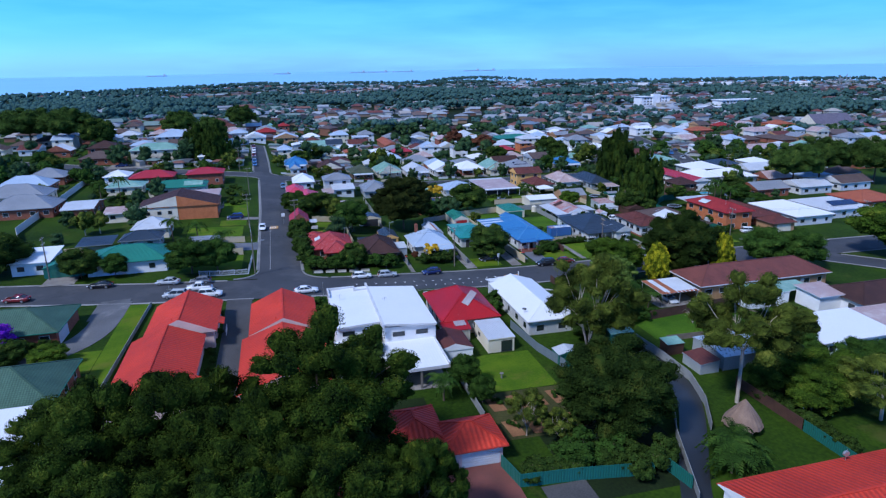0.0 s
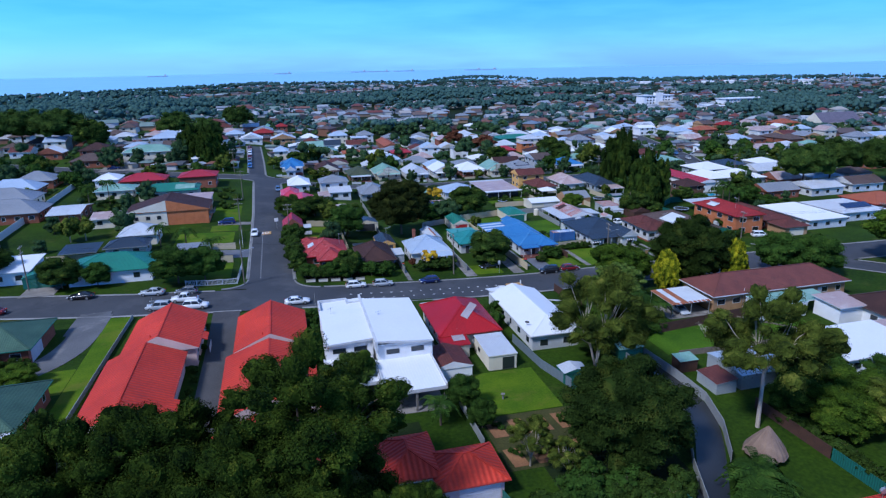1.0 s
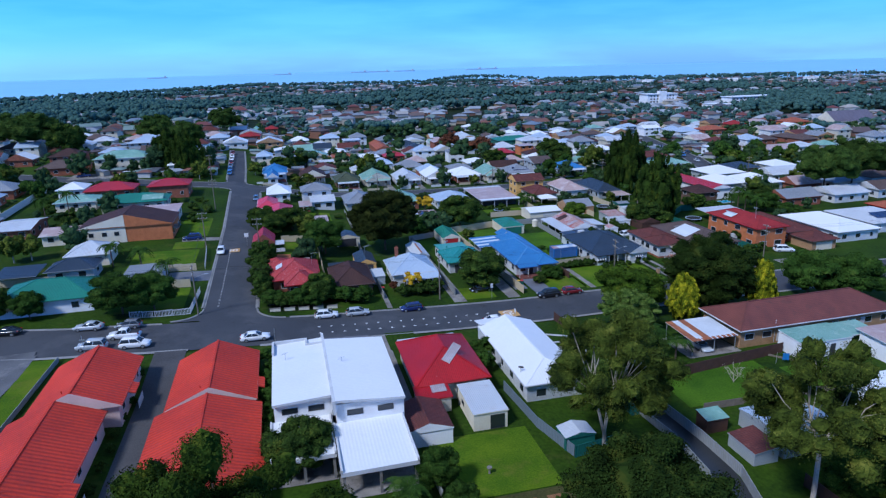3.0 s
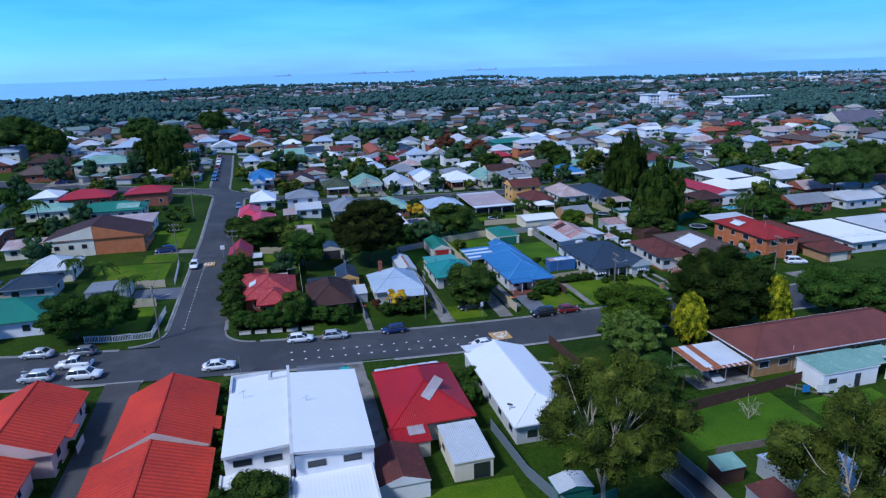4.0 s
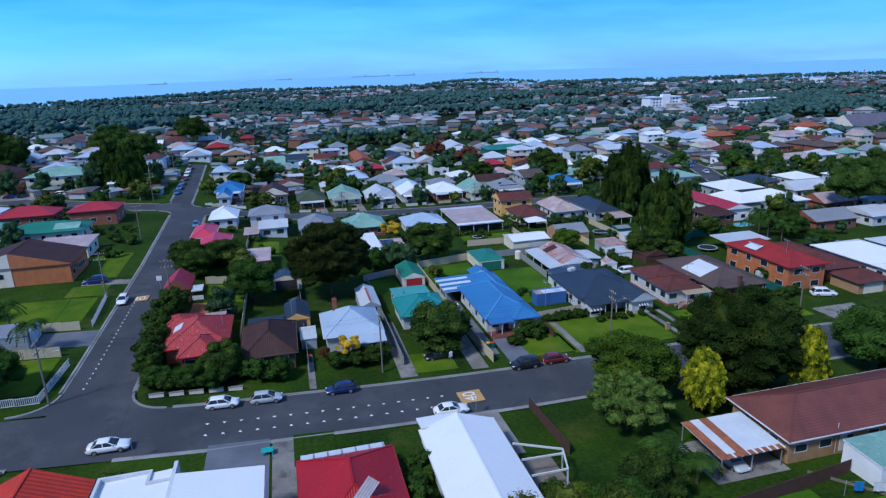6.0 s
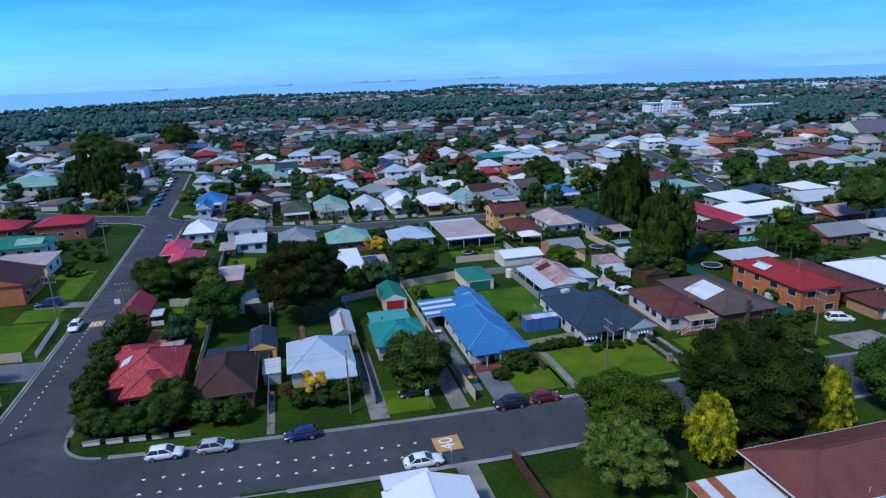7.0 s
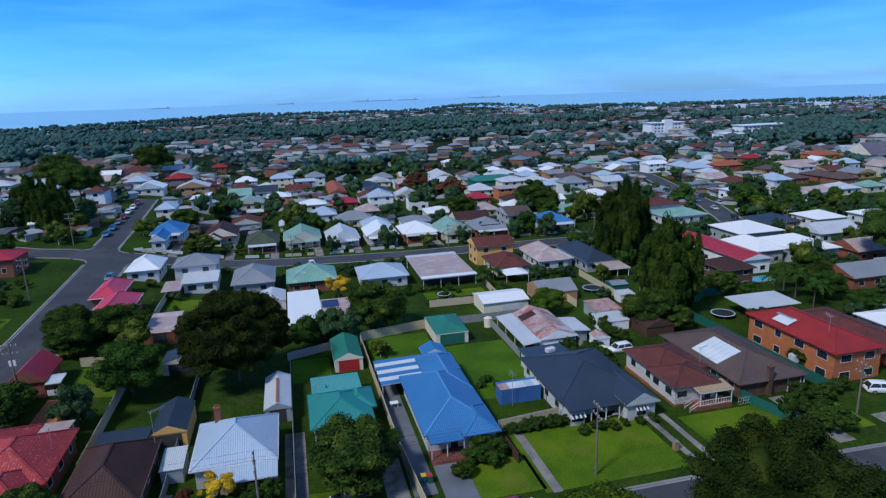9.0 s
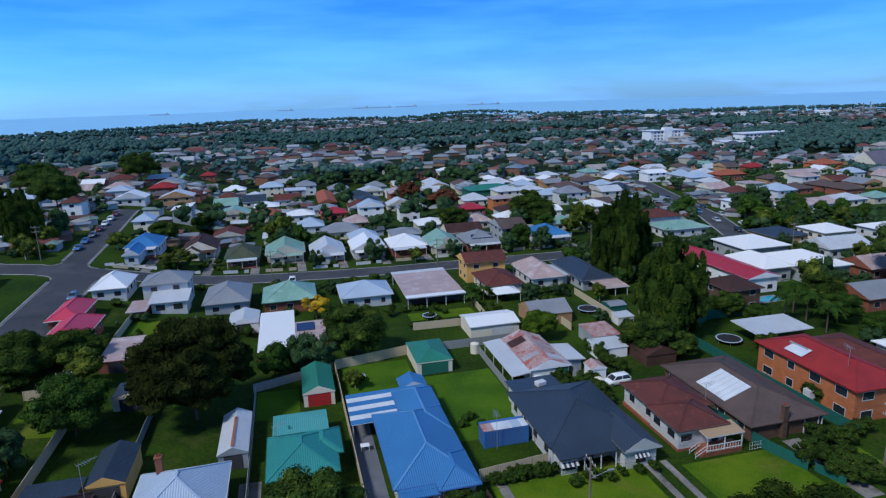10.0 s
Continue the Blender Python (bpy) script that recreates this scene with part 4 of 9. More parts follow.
for a, b, z0, lean, zr in ((-8.6, -1.55, 6.2, "w", 0.35), (-1.45, 6.9, 6.2, "e", 0.75)):
    ya, yb = (59.5, 76.6) if a < -5 else (57.2, 75.0)
    part("wall", boxmesh(a + 0.15 - rx, b - 0.1 - rx, ya + 0.5 - ry, yb - 0.2 - ry, -1.0, z0 - 0.1), WHITE, root)
    bm, _ = roof_shape(a - rx, b - rx, ya - ry, yb - ry, z0, zr, "skillion", 0.32, lean)
    part("roof", bm, [R_WHITE, FASCIA], root)
    n = 2
    for i in range(n):
        window(root, a + (b - a) * (i * 0.44 + 0.28) - rx, ya + 0.5 - ry, 4.5, "s", 1.9, 0.75, DARKTRIM)
for a, b, ya, yb in ((-9.0, -1.9, 52.0, 60.0), (-1.8, 6.6, 48.2, 57.7)):
    bm, _ = roof_shape(a - rx, b - rx, ya - ry, yb - ry, 3.5, 0.18, "skillion", 0.5, "s")
    part("porch_roof", bm, [R_WHITE, FASCIA], root)
    part("parapet", boxmesh(a - rx, a + 0.22 - rx, ya - ry, yb - ry, 3.4, 3.85), FASCIA, root)
    part("parapet", boxmesh(b - 0.22 - rx, b - rx, ya - ry, yb - ry, 3.4, 3.85), FASCIA, root)
    for px in (a + 0.3, (a + b) / 2, b - 0.3):
        post(root, px, ya + 0.35, -0.8, 3.1, CONCRETE, 0.3)
    part("rear_wall", boxmesh(a + 0.2 - rx, b - 0.2 - rx, yb - 1.6 - ry, yb - 1.4 - ry, -0.6, 3.1), GREYBOARDS, root)
    for i in range(3):
        window(root, a + (b - a) * (0.2 + 0.3 * i) - rx, yb - 1.6 - ry, 0.3, "s", 1.9, 2.1, DARKTRIM)
    patch("patio", a, b, ya, yb, CONCRETE, "grey concrete patio under a rear wing", lift=0.16)
for s in ((-8.6, -4.0, 76.5, 76.8), (-8.6, -8.3, 73.0, 76.5), (-4.0, -3.7, 74.9, 76.8), (-4.0, -1.5, 74.6, 74.9), (-1.7, -1.35, 57.0, 77.2)):
    part("parapet", boxmesh(s[0] - rx, s[1] - rx, s[2] - ry, s[3] - ry, 5.2, 6.95 if s[0] > -2 else 6.7), FASCIA, root)
for x, y in ((-6.8, 71.0), (0.4, 67.5)):
    bm = bmesh.new()
    beam(bm, (x - rx, y - ry, 6.3), (x - rx, y - ry, 7.5), 0.05, sides=6)
    beam(bm, (x - rx - 0.5, y - ry, 7.2), (x - rx + 0.4, y - ry, 7.45), 0.04, sides=6)
    for k in range(4):
        beam(bm, (x - rx - 0.4 + 0.22 * k, y - ry - 0.3, 7.23 + 0.06 * k), (x - rx - 0.4 + 0.22 * k, y - ry + 0.3, 7.23 + 0.06 * k), 0.025, sides=4)
    part("antenna", bm, GALV, root)

# red-roofed cottage with sheds behind it
root = house(9.8, 20.4, 65.2, 80.0, "cream weatherboard cottage with faded red sheet hip roof", 3.0, 2.9, "hip", CREAMBOARDS, R_RED, REDTRIM, windows="ew")
wing(root, 9.4, 14.2, 62.4, 65.6, 2.5, 0.45, "skillion", CREAMBOARDS, R_RED, REDTRIM, 0.2, lean="s", gutter=False)
wing(root, 10.2, 19.6, 79.9, 81.6, 2.55, 0.35, "skillion", None, R_GREYWHITE, FASCIA, lean="n", gutter=False)
openings(root, 14.2, 20.4, 65.2, 80, "s", 1.0, 2, 0.9, 1.1)
panel = roof_panel(root, 15.9, 69.3, 1.3, 3.6, 3.0, "s", 28.7, 5.27, R_FADED, "roof_sheet", "pale unpainted replacement sheet")
panel.matrix_basis = panel.matrix_basis @ pose(0, 0, 0, 0, 0, -42)
roof_panel(root, 12.7, 64.4, 2.0, 1.6, 3.0, "s", 8, 2.79, R_FADED, "roof_sheet", "pale unpainted replacement sheet")
for i in range(6):
    roof_panel(root, 10.9 + i * 1.55, 80.6, 1.35, 1.3, 2.5, "n", 11, 2.83, SKYLIGHT, "awning_sheet", "milky clear sheet")
root = shed(15.3, 20.0, 57.0, 64.6, "small cream flat-roofed garden room with glass door", 2.6, 0.25, "skillion", CREAM, R_GREYWHITE, None, lean="s")
window(root, 0.9, -3.68, 0.1, "s", 1.9, 2.0, DARKTRIM)
window(root, -2.23, 1.2, 1.2, "w", 1.0, 0.6, DARKTRIM)
root = shed(6.4, 12.4, 55.4, 62.2, "low white garage with dark maroon sheet roof", 2.3, 1.0, "gable_y", WHITE, R_REDBROWN, None)
patch("driveway", 6.9, 9.6, 62.5, 88.6, CONCRETE, "stained concrete driveway between two houses")

# long white-roofed house
root = house(24.0, 33.2, 61.5, 82.4, "white weatherboard house with long white sheet roof", 3.1, 1.5, "dutch_s", BOARDS, R_WHITE, windows="ew")
wing(root, 24.2, 29.4, 82.0, 85.2, 3.0, 0.5, "skillion", BOARDS, R_WHITE, lean="n", gutter=False)
openings(root, 24.0, 33.2, 61.5, 82.4, "s", 0.9, 2)
bm = bmesh.new()
beam(bm, (-3.9, -7.0, 3.4), (-3.9, -7.0, 4.1), 0.05, sides=6)
beam(bm, (-3.9, -7.06, 4.1), (-3.85, -6.98, 4.2), 0.75, 0.75, sides=12)
part("satellite_dish", bm, DARKTRIM, root)
root = thing("pergola", 35.8, 74.5, g(35.8, 74.5), "white timber pergola frame over a dark deck beside the house", "pergola")
for a, b in (((-2, -3, 2.5), (2.2, -3, 2.5)), ((2.2, -3, 2.5), (3.2, 0.5, 2.5)), ((3.2, 0.5, 2.5), (-1.8, 3.2, 2.5)), ((-2, -0.2, 2.6), (2.9, -0.4, 2.6))):
    bm = bmesh.new()
    beam(bm, a, b, 0.16, 0.2)
    part("rafter", bm, FASCIA, root)
for x, y in ((2.2, -3), (3.2, 0.5), (-1.8, 3.2), (-2, -3)):
    part("post", boxmesh(x - 0.07, x + 0.07, y - 0.07, y + 0.07, 0, 2.5), FASCIA, root)
patch("deck", 33.6, 38.6, 71.5, 77.5, TIMBER, "dark weathered deck", lift=0.2)

# long maroon-roofed flats with a rusted carport
root = house(62.5, 93.6, 67.4, 77.8, "tan brick single-storey flats with long maroon tile hip roof", 3.0, 2.5, "hip", TANBRICK, R_MOTEL, windows="w", over=0.6, name="flats", lift=0.5)
openings(root, 62.5, 93.6, 67.4, 77.8, "s", 1.0, 9, 1.7, 1.1, over=0.6)
for px in (70.5, 79.0, 87.0):
    door(root, px - 78.05, 68.0 - 72.6, 0.1, "s", material=FASCIA)
bm = bmesh.new()
beam(bm, (-8.6, -4.7, 0), (-8.6, -4.7, 3.9), 0.07, sides=6)
part("downpipe", bm, FASCIA, root)
root = thing("carport", 58.3, 71.4, g(58.3, 71.4) + 0.2, "open carport with rust-streaked white sheet roof", "carport")
for i in range(7):
    x0 = -4.1 + i * 1.17
    bm, _ = roof_shape(x0, x0 + 1.165, -3.7, 3.7, 2.55, 0.25, "skillion", 0.08, "s")
    part("roof_sheet", bm, [RUST if i in (0, 2) else SKYLIGHT, FASCIA], root, "rusted sheet" if i in (0, 2) else "")
bm = bmesh.new()
for i in range(9):
    box(bm, -4.0 + i * 0.9, -3.45 + i * 0.9, -3.72, -3.0, 2.50, 2.58 + 0.03)
part("rusted_edge", bm, RUST, root)
for x in (-3.9, 0, 3.8):
    for y in (-3.5, 3.5):
        part("post", boxmesh(x - 0.05, x + 0.05, y - 0.05, y + 0.05, -0.4, 2.5), GALV, root)
patch("carport_slab", 53.5, 62.8, 67.0, 75.2, CONCRETE, "stained concrete slab under a carport")

root = shed(68.6, 78.0, 61.4, 66.4, "white outbuilding with pale teal sheet roof", 2.9, 0.3, "skillion", WHITE, R_PALEGREEN, None, lean="s")
window(root, -3.0, -2.38, 1.3, "s", 1.3, 0.7, DARKTRIM)
door(root, 1.2, -2.38, 0.1, "s")
wing(root, 78.0, 83.6, 62.0, 66.4, 2.8, 0.2, "skillion", None, R_PALEGREEN, lean="s", gutter=False)

# far end of the near side: white and maroon roofs
root = house(84.5, 104.0, 51.5, 61.5, "white house with dark maroon tile hip roof", 3.0, 2.2, "hip", WHITE, R_BROWN)
wing(root, 79.5, 86.0, 56.0, 62.6, 3.3, 0.3, "skillion", WHITE, R_SALMON, lean="s", gutter=False)
root = house(65.0, 80.0, 40.5, 50.7, "long low white outbuilding with white sheet roof", 2.9, 0.5, "skillion", WHITE, R_WHITE, windows="s", lean="s", gutter=False)
wing(root, 80.2, 96.0, 40.0, 50.5, 2.9, 0.4, "skillion", CREAM, R_SALMON, lean="s", gutter=False)
house(75.0, 88.0, 28.5, 36.0, "pale blue sheet-roofed outbuilding", 2.7, 0.6, "gable_x", WHITE, R_BLUEGREY, windows="s")
root = shed(47.9, 56.4, 41.8, 49.6, "low blue-grey sheet roofed shed behind trees", 2.4, 0.5, "gable_x", GREYBOARDS, R_BLUEGREY, None)
shed(42.7, 45.9, 48.6, 51.0, "small timber garden shed with pale blue roof", 2.0, 0.3, "skillion", F_WOOD, R_PALEGREEN, None, lean="s")
shed(43.7, 47.2, 41.6, 46.2, "low shed with faded maroon roof", 1.8, 0.4, "skillion", GREYBOARDS, R_REDBROWN, None, lean="w")
shed(36.2, 40.6, 55.0, 57.8, "small green garden shed with pale sheet roof", 1.9, 0.4, "gable_x", F_GREEN, R_PALEGREEN, None)
shed(24.6, 28.6, 50.2, 53.0, "small green garden shed with pale sheet roof", 1.9, 0.5, "gable_y", F_GREEN, R_GREYWHITE, None)

# west end of the near side
root = house(-70.0, -51.2, 73.6, 86.2, "red brick house with dark green roof and white garage door", 2.8, 2.4, "hip", BRICK, R_DARKGREEN, GREENTRIM, windows="s")
roller(root, 18.8 / 2 - 0.5, -2.6, 0.05, "e", 4.6, 2.1, FASCIA)
root = house(-66.0, -44.8, 49.0, 62.0, "brick house with ribbed green roof", 2.8, 2.8, "hip", BRICK, R_DARKGREEN, GREENTRIM, windows="e")
house(-62.0, -44.6, 32.5, 47.6, "low white building with pale sheet roof beside a brick house", 3.0, 0.6, "skillion", WHITE, R_WHITE, windows="e", lean="s", gutter=False)

# ---- far side of the main street ----
root = house(-9.3, 0.5, 113.3, 125.2, "brick cottage with rose-red tile hip roof", 2.9, 2.4, "hip", BRICK, R_PINKRED, windows="swe")
wing(root, -11.4, -4.6, 120.6, 128.0, 2.8, 1.6, "hip", BRICK, R_PINKRED)
wing(root, -6.6, -0.6, 109.8, 117.0, 2.85, 1.7, "hip", BRICK, R_PINKRED)
wing(root, -4.5, -0.9, 125.3, 128.6, 2.5, 0.25, "skillion", None, R_SALMON, lean="n", gutter=False)
for px in (-4.2, -1.2):
    post(root, px, 128.3, -0.6, 2.5, FASCIA)
openings(root, -6.6, -0.6, 109.8, 117.0, "s", 0.9, 2, 1.6, 1.3)
roof_panel(root, -7.5, 119.6, 2.6, 1.5, 2.9, "w", 26, 3.82, SKYLIGHT, "roof_sheet", "pale clear sheet")
root = shed(-13.6, -8.3, 141.0, 149.0, "small brick outbuilding with crimson gable roof", 2.7, 2.2, "gable_y", BRICK, R_CRIMSON, None, over=0.35)
window(root, 0.0, -3.86, 1.0, "s", 1.2, 1.0, DARKTRIM)
wing(root, -8.3, -6.2, 140.6, 143.6, 2.3, 0.2, "skillion", None, R_GREYWHITE, lean="s", gutter=False)
for k in range(2):
    part("railing", boxmesh(2.75 + 1.05 * k, 3.75 + 1.05 * k, -4.35, -4.27, 0.35, 1.25, bevel=0.015), FASCIA, root)
patch("terrace", -8.2, -5.0, 131.0, 140.2, TERRACE, "orange brick paved terrace behind a cottage", lift=0.17)
root = house(2.4, 10.8, 108.2, 121.1, "brown brick cottage with dark brown tile hip roof", 2.8, 2.4, "hip", BROWNBRICK, R_BROWN, windows="ew")
openings(root, 2.4, 10.8, 108.2, 121.1, "s", 0.8, 2, 1.9, 1.4)
wing(root, 2.8, 8.9, 121.0, 125.4, 2.4, 0.25, "skillion", YELLOWWALL, R_BLACK, lean="n", gutter=False)
shed(8.9, 13.4, 123.4, 131.8, "yellow garage with dark sheet roof", 2.5, 1.0, "gable_y", YELLOWWALL, R_BLACK, doorm=DARKTRIM, doorw=3.0)
shed(11.3, 14.0, 115.2, 119.9, "low pale carport with curved sheet roof", 2.0, 0.3, "skillion", GREYBOARDS, R_GREYWHITE, None, lean="s")
root = house(15.0, 24.8, 113.0, 124.0, "white weatherboard cottage with blue-grey pyramid roof and chimney", 3.1, 2.7, "hip", BOARDS, R_BLUEGREY, windows="ew", door_at=18.2)
wing(root, 17.4, 24.8, 110.2, 113.6, 2.65, 0.45, "skillion", None, R_BLUEGREY, lean="s", gutter=False)
for px in (17.6, 20.0, 22.4, 24.6):
    post(root, px, 110.5, -0.4, 2.6, FASCIA)
openings(root, 18.5, 24.8, 113.0, 124.0, "s", 0.7, 2, 1.5, 1.6)
part("veranda_floor", boxmesh(17.4 - 19.9, 24.8 - 19.9, 110.3 - 118.5, 113.5 - 118.5, -0.6, 0.3), TIMBER, root)
chimney(root, 17.6, 121.5, 3.5, 6.3)
root = shed(22.7, 26.5, 127.5, 138.3, "grey iron shed with rust-streaked pale roof", 2.4, 0.9, "gable_y", GREYBOARDS, R_GREYWHITE, doorm=DARKTRIM, doorw=2.2)
bm = bmesh.new()
beam(bm, (0, -5.2, 3.32), (0, 2.6, 3.32), 0.34, 0.07)
part("ridge_cap", bm, RUST, root, "rusted ridge capping")
root = house(28.8, 37.2, 119.6, 129.6, "white weatherboard house with teal-green sheet roof", 2.9, 1.9, "hip", BOARDS, R_TEAL, GREENTRIM, windows="ew", door_at=31.0)
wing(root, 33.4, 37.9, 123.6, 129.8, 2.9, 1.1, "hip", BOARDS, R_TEAL, GREENTRIM)
wing(root, 29.4, 36.6, 129.4, 135.6, 2.75, 0.35, "skillion", BOARDS, R_PALETEAL, GREENTRIM, 0.3, lean="n", gutter=False)
openings(root, 29.4, 36.6, 129.4, 135.6, "ew", 0.9, 2, over=0.3)
for x, y in ((1.2, 1.0), (-1.5, 6.4)):
    bm = bmesh.new()
    beam(bm, (x, y, 2.9), (x, y, 4.0 if y < 3 else 3.5), 0.3, sides=8)
    part("vent_pipe", bm, R_TEAL, root)
# Its dark roller door stands in for the shaded opening at the front.
root = shed(6.2, 12.7, 147.0, 152.6, "cream double carport with dark blue sheet roof", 2.4, 0.9, "gable_y", CREAM, R_BLACK, "s", DARKTRIM, 4.4, name="carport", category="carport")
shed(33.5, 38.4, 142.6, 152.4, "cream garage with green gable roof and dark red roller door", 2.4, 1.1, "gable_y", CREAM, R_GREEN, doorm=REDTRIM, doorw=3.4, name="garage", category="garage")
shed(52.3, 58.6, 148.8, 158.6, "cream garage with green hip roof and two doors", 2.4, 1.2, "hip", CREAM, R_GREEN, doorm=GREENTRIM, doorw=4.6, name="garage", category="garage")

# blue-roofed house with striped patio roof
root = house(42.6, 52.2, 114.2, 132.0, "white house with blue sheet hip roof and front deck", 2.9, 2.3, "hip", BOARDS, R_BLUE, BLUETRIM, windows="ew", cap=R_BLUECAP)
wing(root, 46.3, 52.2, 125.0, 138.2, 2.9, 1.5, "hip", BOARDS, R_BLUE, BLUETRIM, cap=R_BLUECAP)
wing(root, 43.0, 47.6, 112.6, 115.0, 2.6, 0.4, "skillion", None, R_BLUE, BLUETRIM, lean="s", gutter=False)
wing(root, 47.4, 52.25, 112.7, 120.0, 2.92, 1.35, "hip", BOARDS, R_BLUE, BLUETRIM)
wing(root, 48.0, 52.0, 139.6, 143.4, 2.4, 0.9, "gable_y", BOARDS, R_BLUE, BLUETRIM)
openings(root, 47.4, 52.25, 112.7, 120, "s", 0.9, 1, 1.3, 1.2)
hx, hy = 47.4, 123.1
door(root, 46.6 - hx, 114.7 - hy, 0.3, "s")
window(root, 44.6 - hx, 114.7 - hy, 1.0, "s", 1.4, 1.2)
part("deck", boxmesh(43.0 - hx, 47.9 - hx, 111.5 - hy, 114.7 - hy, -0.5, 0.3), REDPAVE, root, "dark red timber deck")
for px in (43.2, 45.2, 47.4):
    post(root, px, 112.8, 0.2, 2.6, FASCIA)
for k in range(12):
    part("baluster", boxmesh(43.0 - hx + k * 0.43, 43.06 - hx + k * 0.43, 111.52 - hy, 111.58 - hy, 0.3, 1.1), REDPAVE, root)
part("railing", boxmesh(43.0 - hx, 47.9 - hx, 111.5 - hy, 111.6 - hy, 1.1, 1.18), REDPAVE, root)
root = thing("patio_roof", 43.0, 135.0, g(43, 135), "patio roof with alternating blue and clear white sheets", "patio roof")
for k in range(7):
    bm, _ = roof_shape(-3.4, 8.6 if k == 6 else 3.3, -4.6 + 1.31 * k, -3.3 + 1.31 * k, 2.75, 0.15, "skillion", 0.08, "w")
    part("roof_sheet", bm, [R_BLUE if k % 2 == 0 else SKYLIGHT, FASCIA], root, "blue sheet" if k % 2 == 0 else "clear white sheet")
for x in (-3.2, 3.0):
    for y in (-4.4, 0, 4.3):
        part("post", boxmesh(x - 0.05, x + 0.05, y - 0.05, y + 0.05, -0.3, 2.68), FASCIA, root)
root = thing("table", 41.0, 128.0, g(41, 128) + 0.15, "white outdoor table on a paved side yard", "table")
part("tabletop", boxmesh(-0.6, 0.6, -0.45, 0.45, 0.7, 0.75), WHITE, root)
for x in (-0.5, 0.5):
    for y in (-0.35, 0.35):
        part("leg", boxmesh(x - 0.03, x + 0.03, y - 0.03, y + 0.03, 0, 0.7), WHITE, root)

# charcoal-roofed house
root = house(62.4, 75.4, 117.0, 132.6, "white weatherboard house with charcoal sheet hip roof", 3.0, 2.5, "hip", BOARDS, R_BLACK, DARKTRIM, windows="ew")
wing(root, 70.4, 75.6, 113.6, 121.0, 2.95, 1.5, "gable_y", BOARDS, R_BLACK, DARKTRIM)
wing(root, 62.6, 65.6, 114.6, 118.0, 2.7, 0.5, "skillion", BOARDS, R_BLACK, DARKTRIM, lean="s", gutter=False)
window(root, 73.0 - 68.9, 114.1 - 124.8, 0.8, "s", 1.5, 1.5)
window(root, 64.0 - 68.9, 115.1 - 124.8, 0.8, "s", 1.9, 1.2)
part("veranda_roof", roof_shape(65.4 - 68.9, 70.6 - 68.9, 114.8 - 124.8, 117.4 - 124.8, 2.65, 0.4, "skillion", 0.1, "s")[0], [R_BLACK, DARKTRIM], root)
for px in (66.0, 68.2, 70.2):
    post(root, px, 115.0, -0.4, 2.6, FASCIA)
door(root, 68.0 - 68.9, 117.5 - 124.8, 0.1, "s")
wing(root, 63.4, 71.0, 132.0, 136.6, 2.8, 0.3, "skillion", BOARDS, R_BLACK, lean="n", gutter=False)
for wx, ww in ((73.0, 1.9), (64.0, 2.2)):
    for k in range(7):
        wy = (114.1 if wx > 70 else 115.1) - 124.8
        bm = bmesh.new()
        beam(bm, (wx - 68.9 - ww / 2 + (k + 0.5) * ww / 7, wy - 0.05, 2.25 if wx > 70 else 2.0), (wx - 68.9 - ww / 2 + (k + 0.5) * ww / 7, wy - 0.55, 1.85 if wx > 70 else 1.6), ww / 7.4, 0.03)
        part("awning_slat", bm, DARKTRIM if k % 2 else FASCIA, root)
for wy in (119.0, 123.0, 127.5):
    part("downpipe", boxmesh(62.82 - 68.9, 62.88 - 68.9, wy - 124.8, wy + 0.1 - 124.8, 0, 2.8), DARKTRIM, root)
bm = bmesh.new()
box(bm, -0.8, 0.8, -0.5, 0.5, 3.0, 3.7, bevel=0.1)
part("air_unit", bm, FASCIA, root, at=pose(-1.0, 8.5, 0, 0, 0, 15))

# blue container
root = thing("shipping_container", 59.1, 124.9, g(59, 124), "blue shipping container with pale blue roof on a lawn", "container")
part("body", boxmesh(-3.05, 3.05, -1.22, 1.22, 0.1, 2.55), BLUETRIM, root)
for i in range(15):
    part("rib", boxmesh(-2.95 + i * 0.4, -2.75 + i * 0.4, -1.26, -1.222, 0.2, 2.45), BLUETRIM, root)
for a, b, m in ((-3.1, -1.6, R_RUSTY), (-1.6, 0.9, SKYLIGHT), (0.9, 2.2, R_BLUEGREY), (2.2, 3.1, SKYLIGHT)):
    part("roof_sheet", boxmesh(a, b - 0.01, -1.27, 0.7, 2.554, 2.62), m, root)
part("roof_edge", boxmesh(-3.1, 3.1, 0.71, 1.27, 2.554, 2.64), BLUETRIM, root)
for x in (-3.0, 3.0):
    part("corner_post", boxmesh(x - 0.1, x + 0.1, -1.29, -1.262, 0.05, 2.6), PLASTIC_BLUE, root)

root = house(68.8, 76.2, 140.2, 154.2, "white shed house with rust-stained pale sheet roof", 2.5, 1.4, "gable_y", WHITE, R_RUSTY, windows="e", over=0.3)
wing(root, 65.7, 68.9, 139.4, 154.4, 2.25, 0.35, "skillion", None, R_GREYWHITE, lean="w", gutter=False)
for py in (139.8, 144.4, 149.2, 154.0):
    post(root, 65.9, py, -0.4, 2.2, FASCIA)
roller(root, 2.2, -6.7, 0.05, "s", 2.2, 2.1, GREENTRIM)
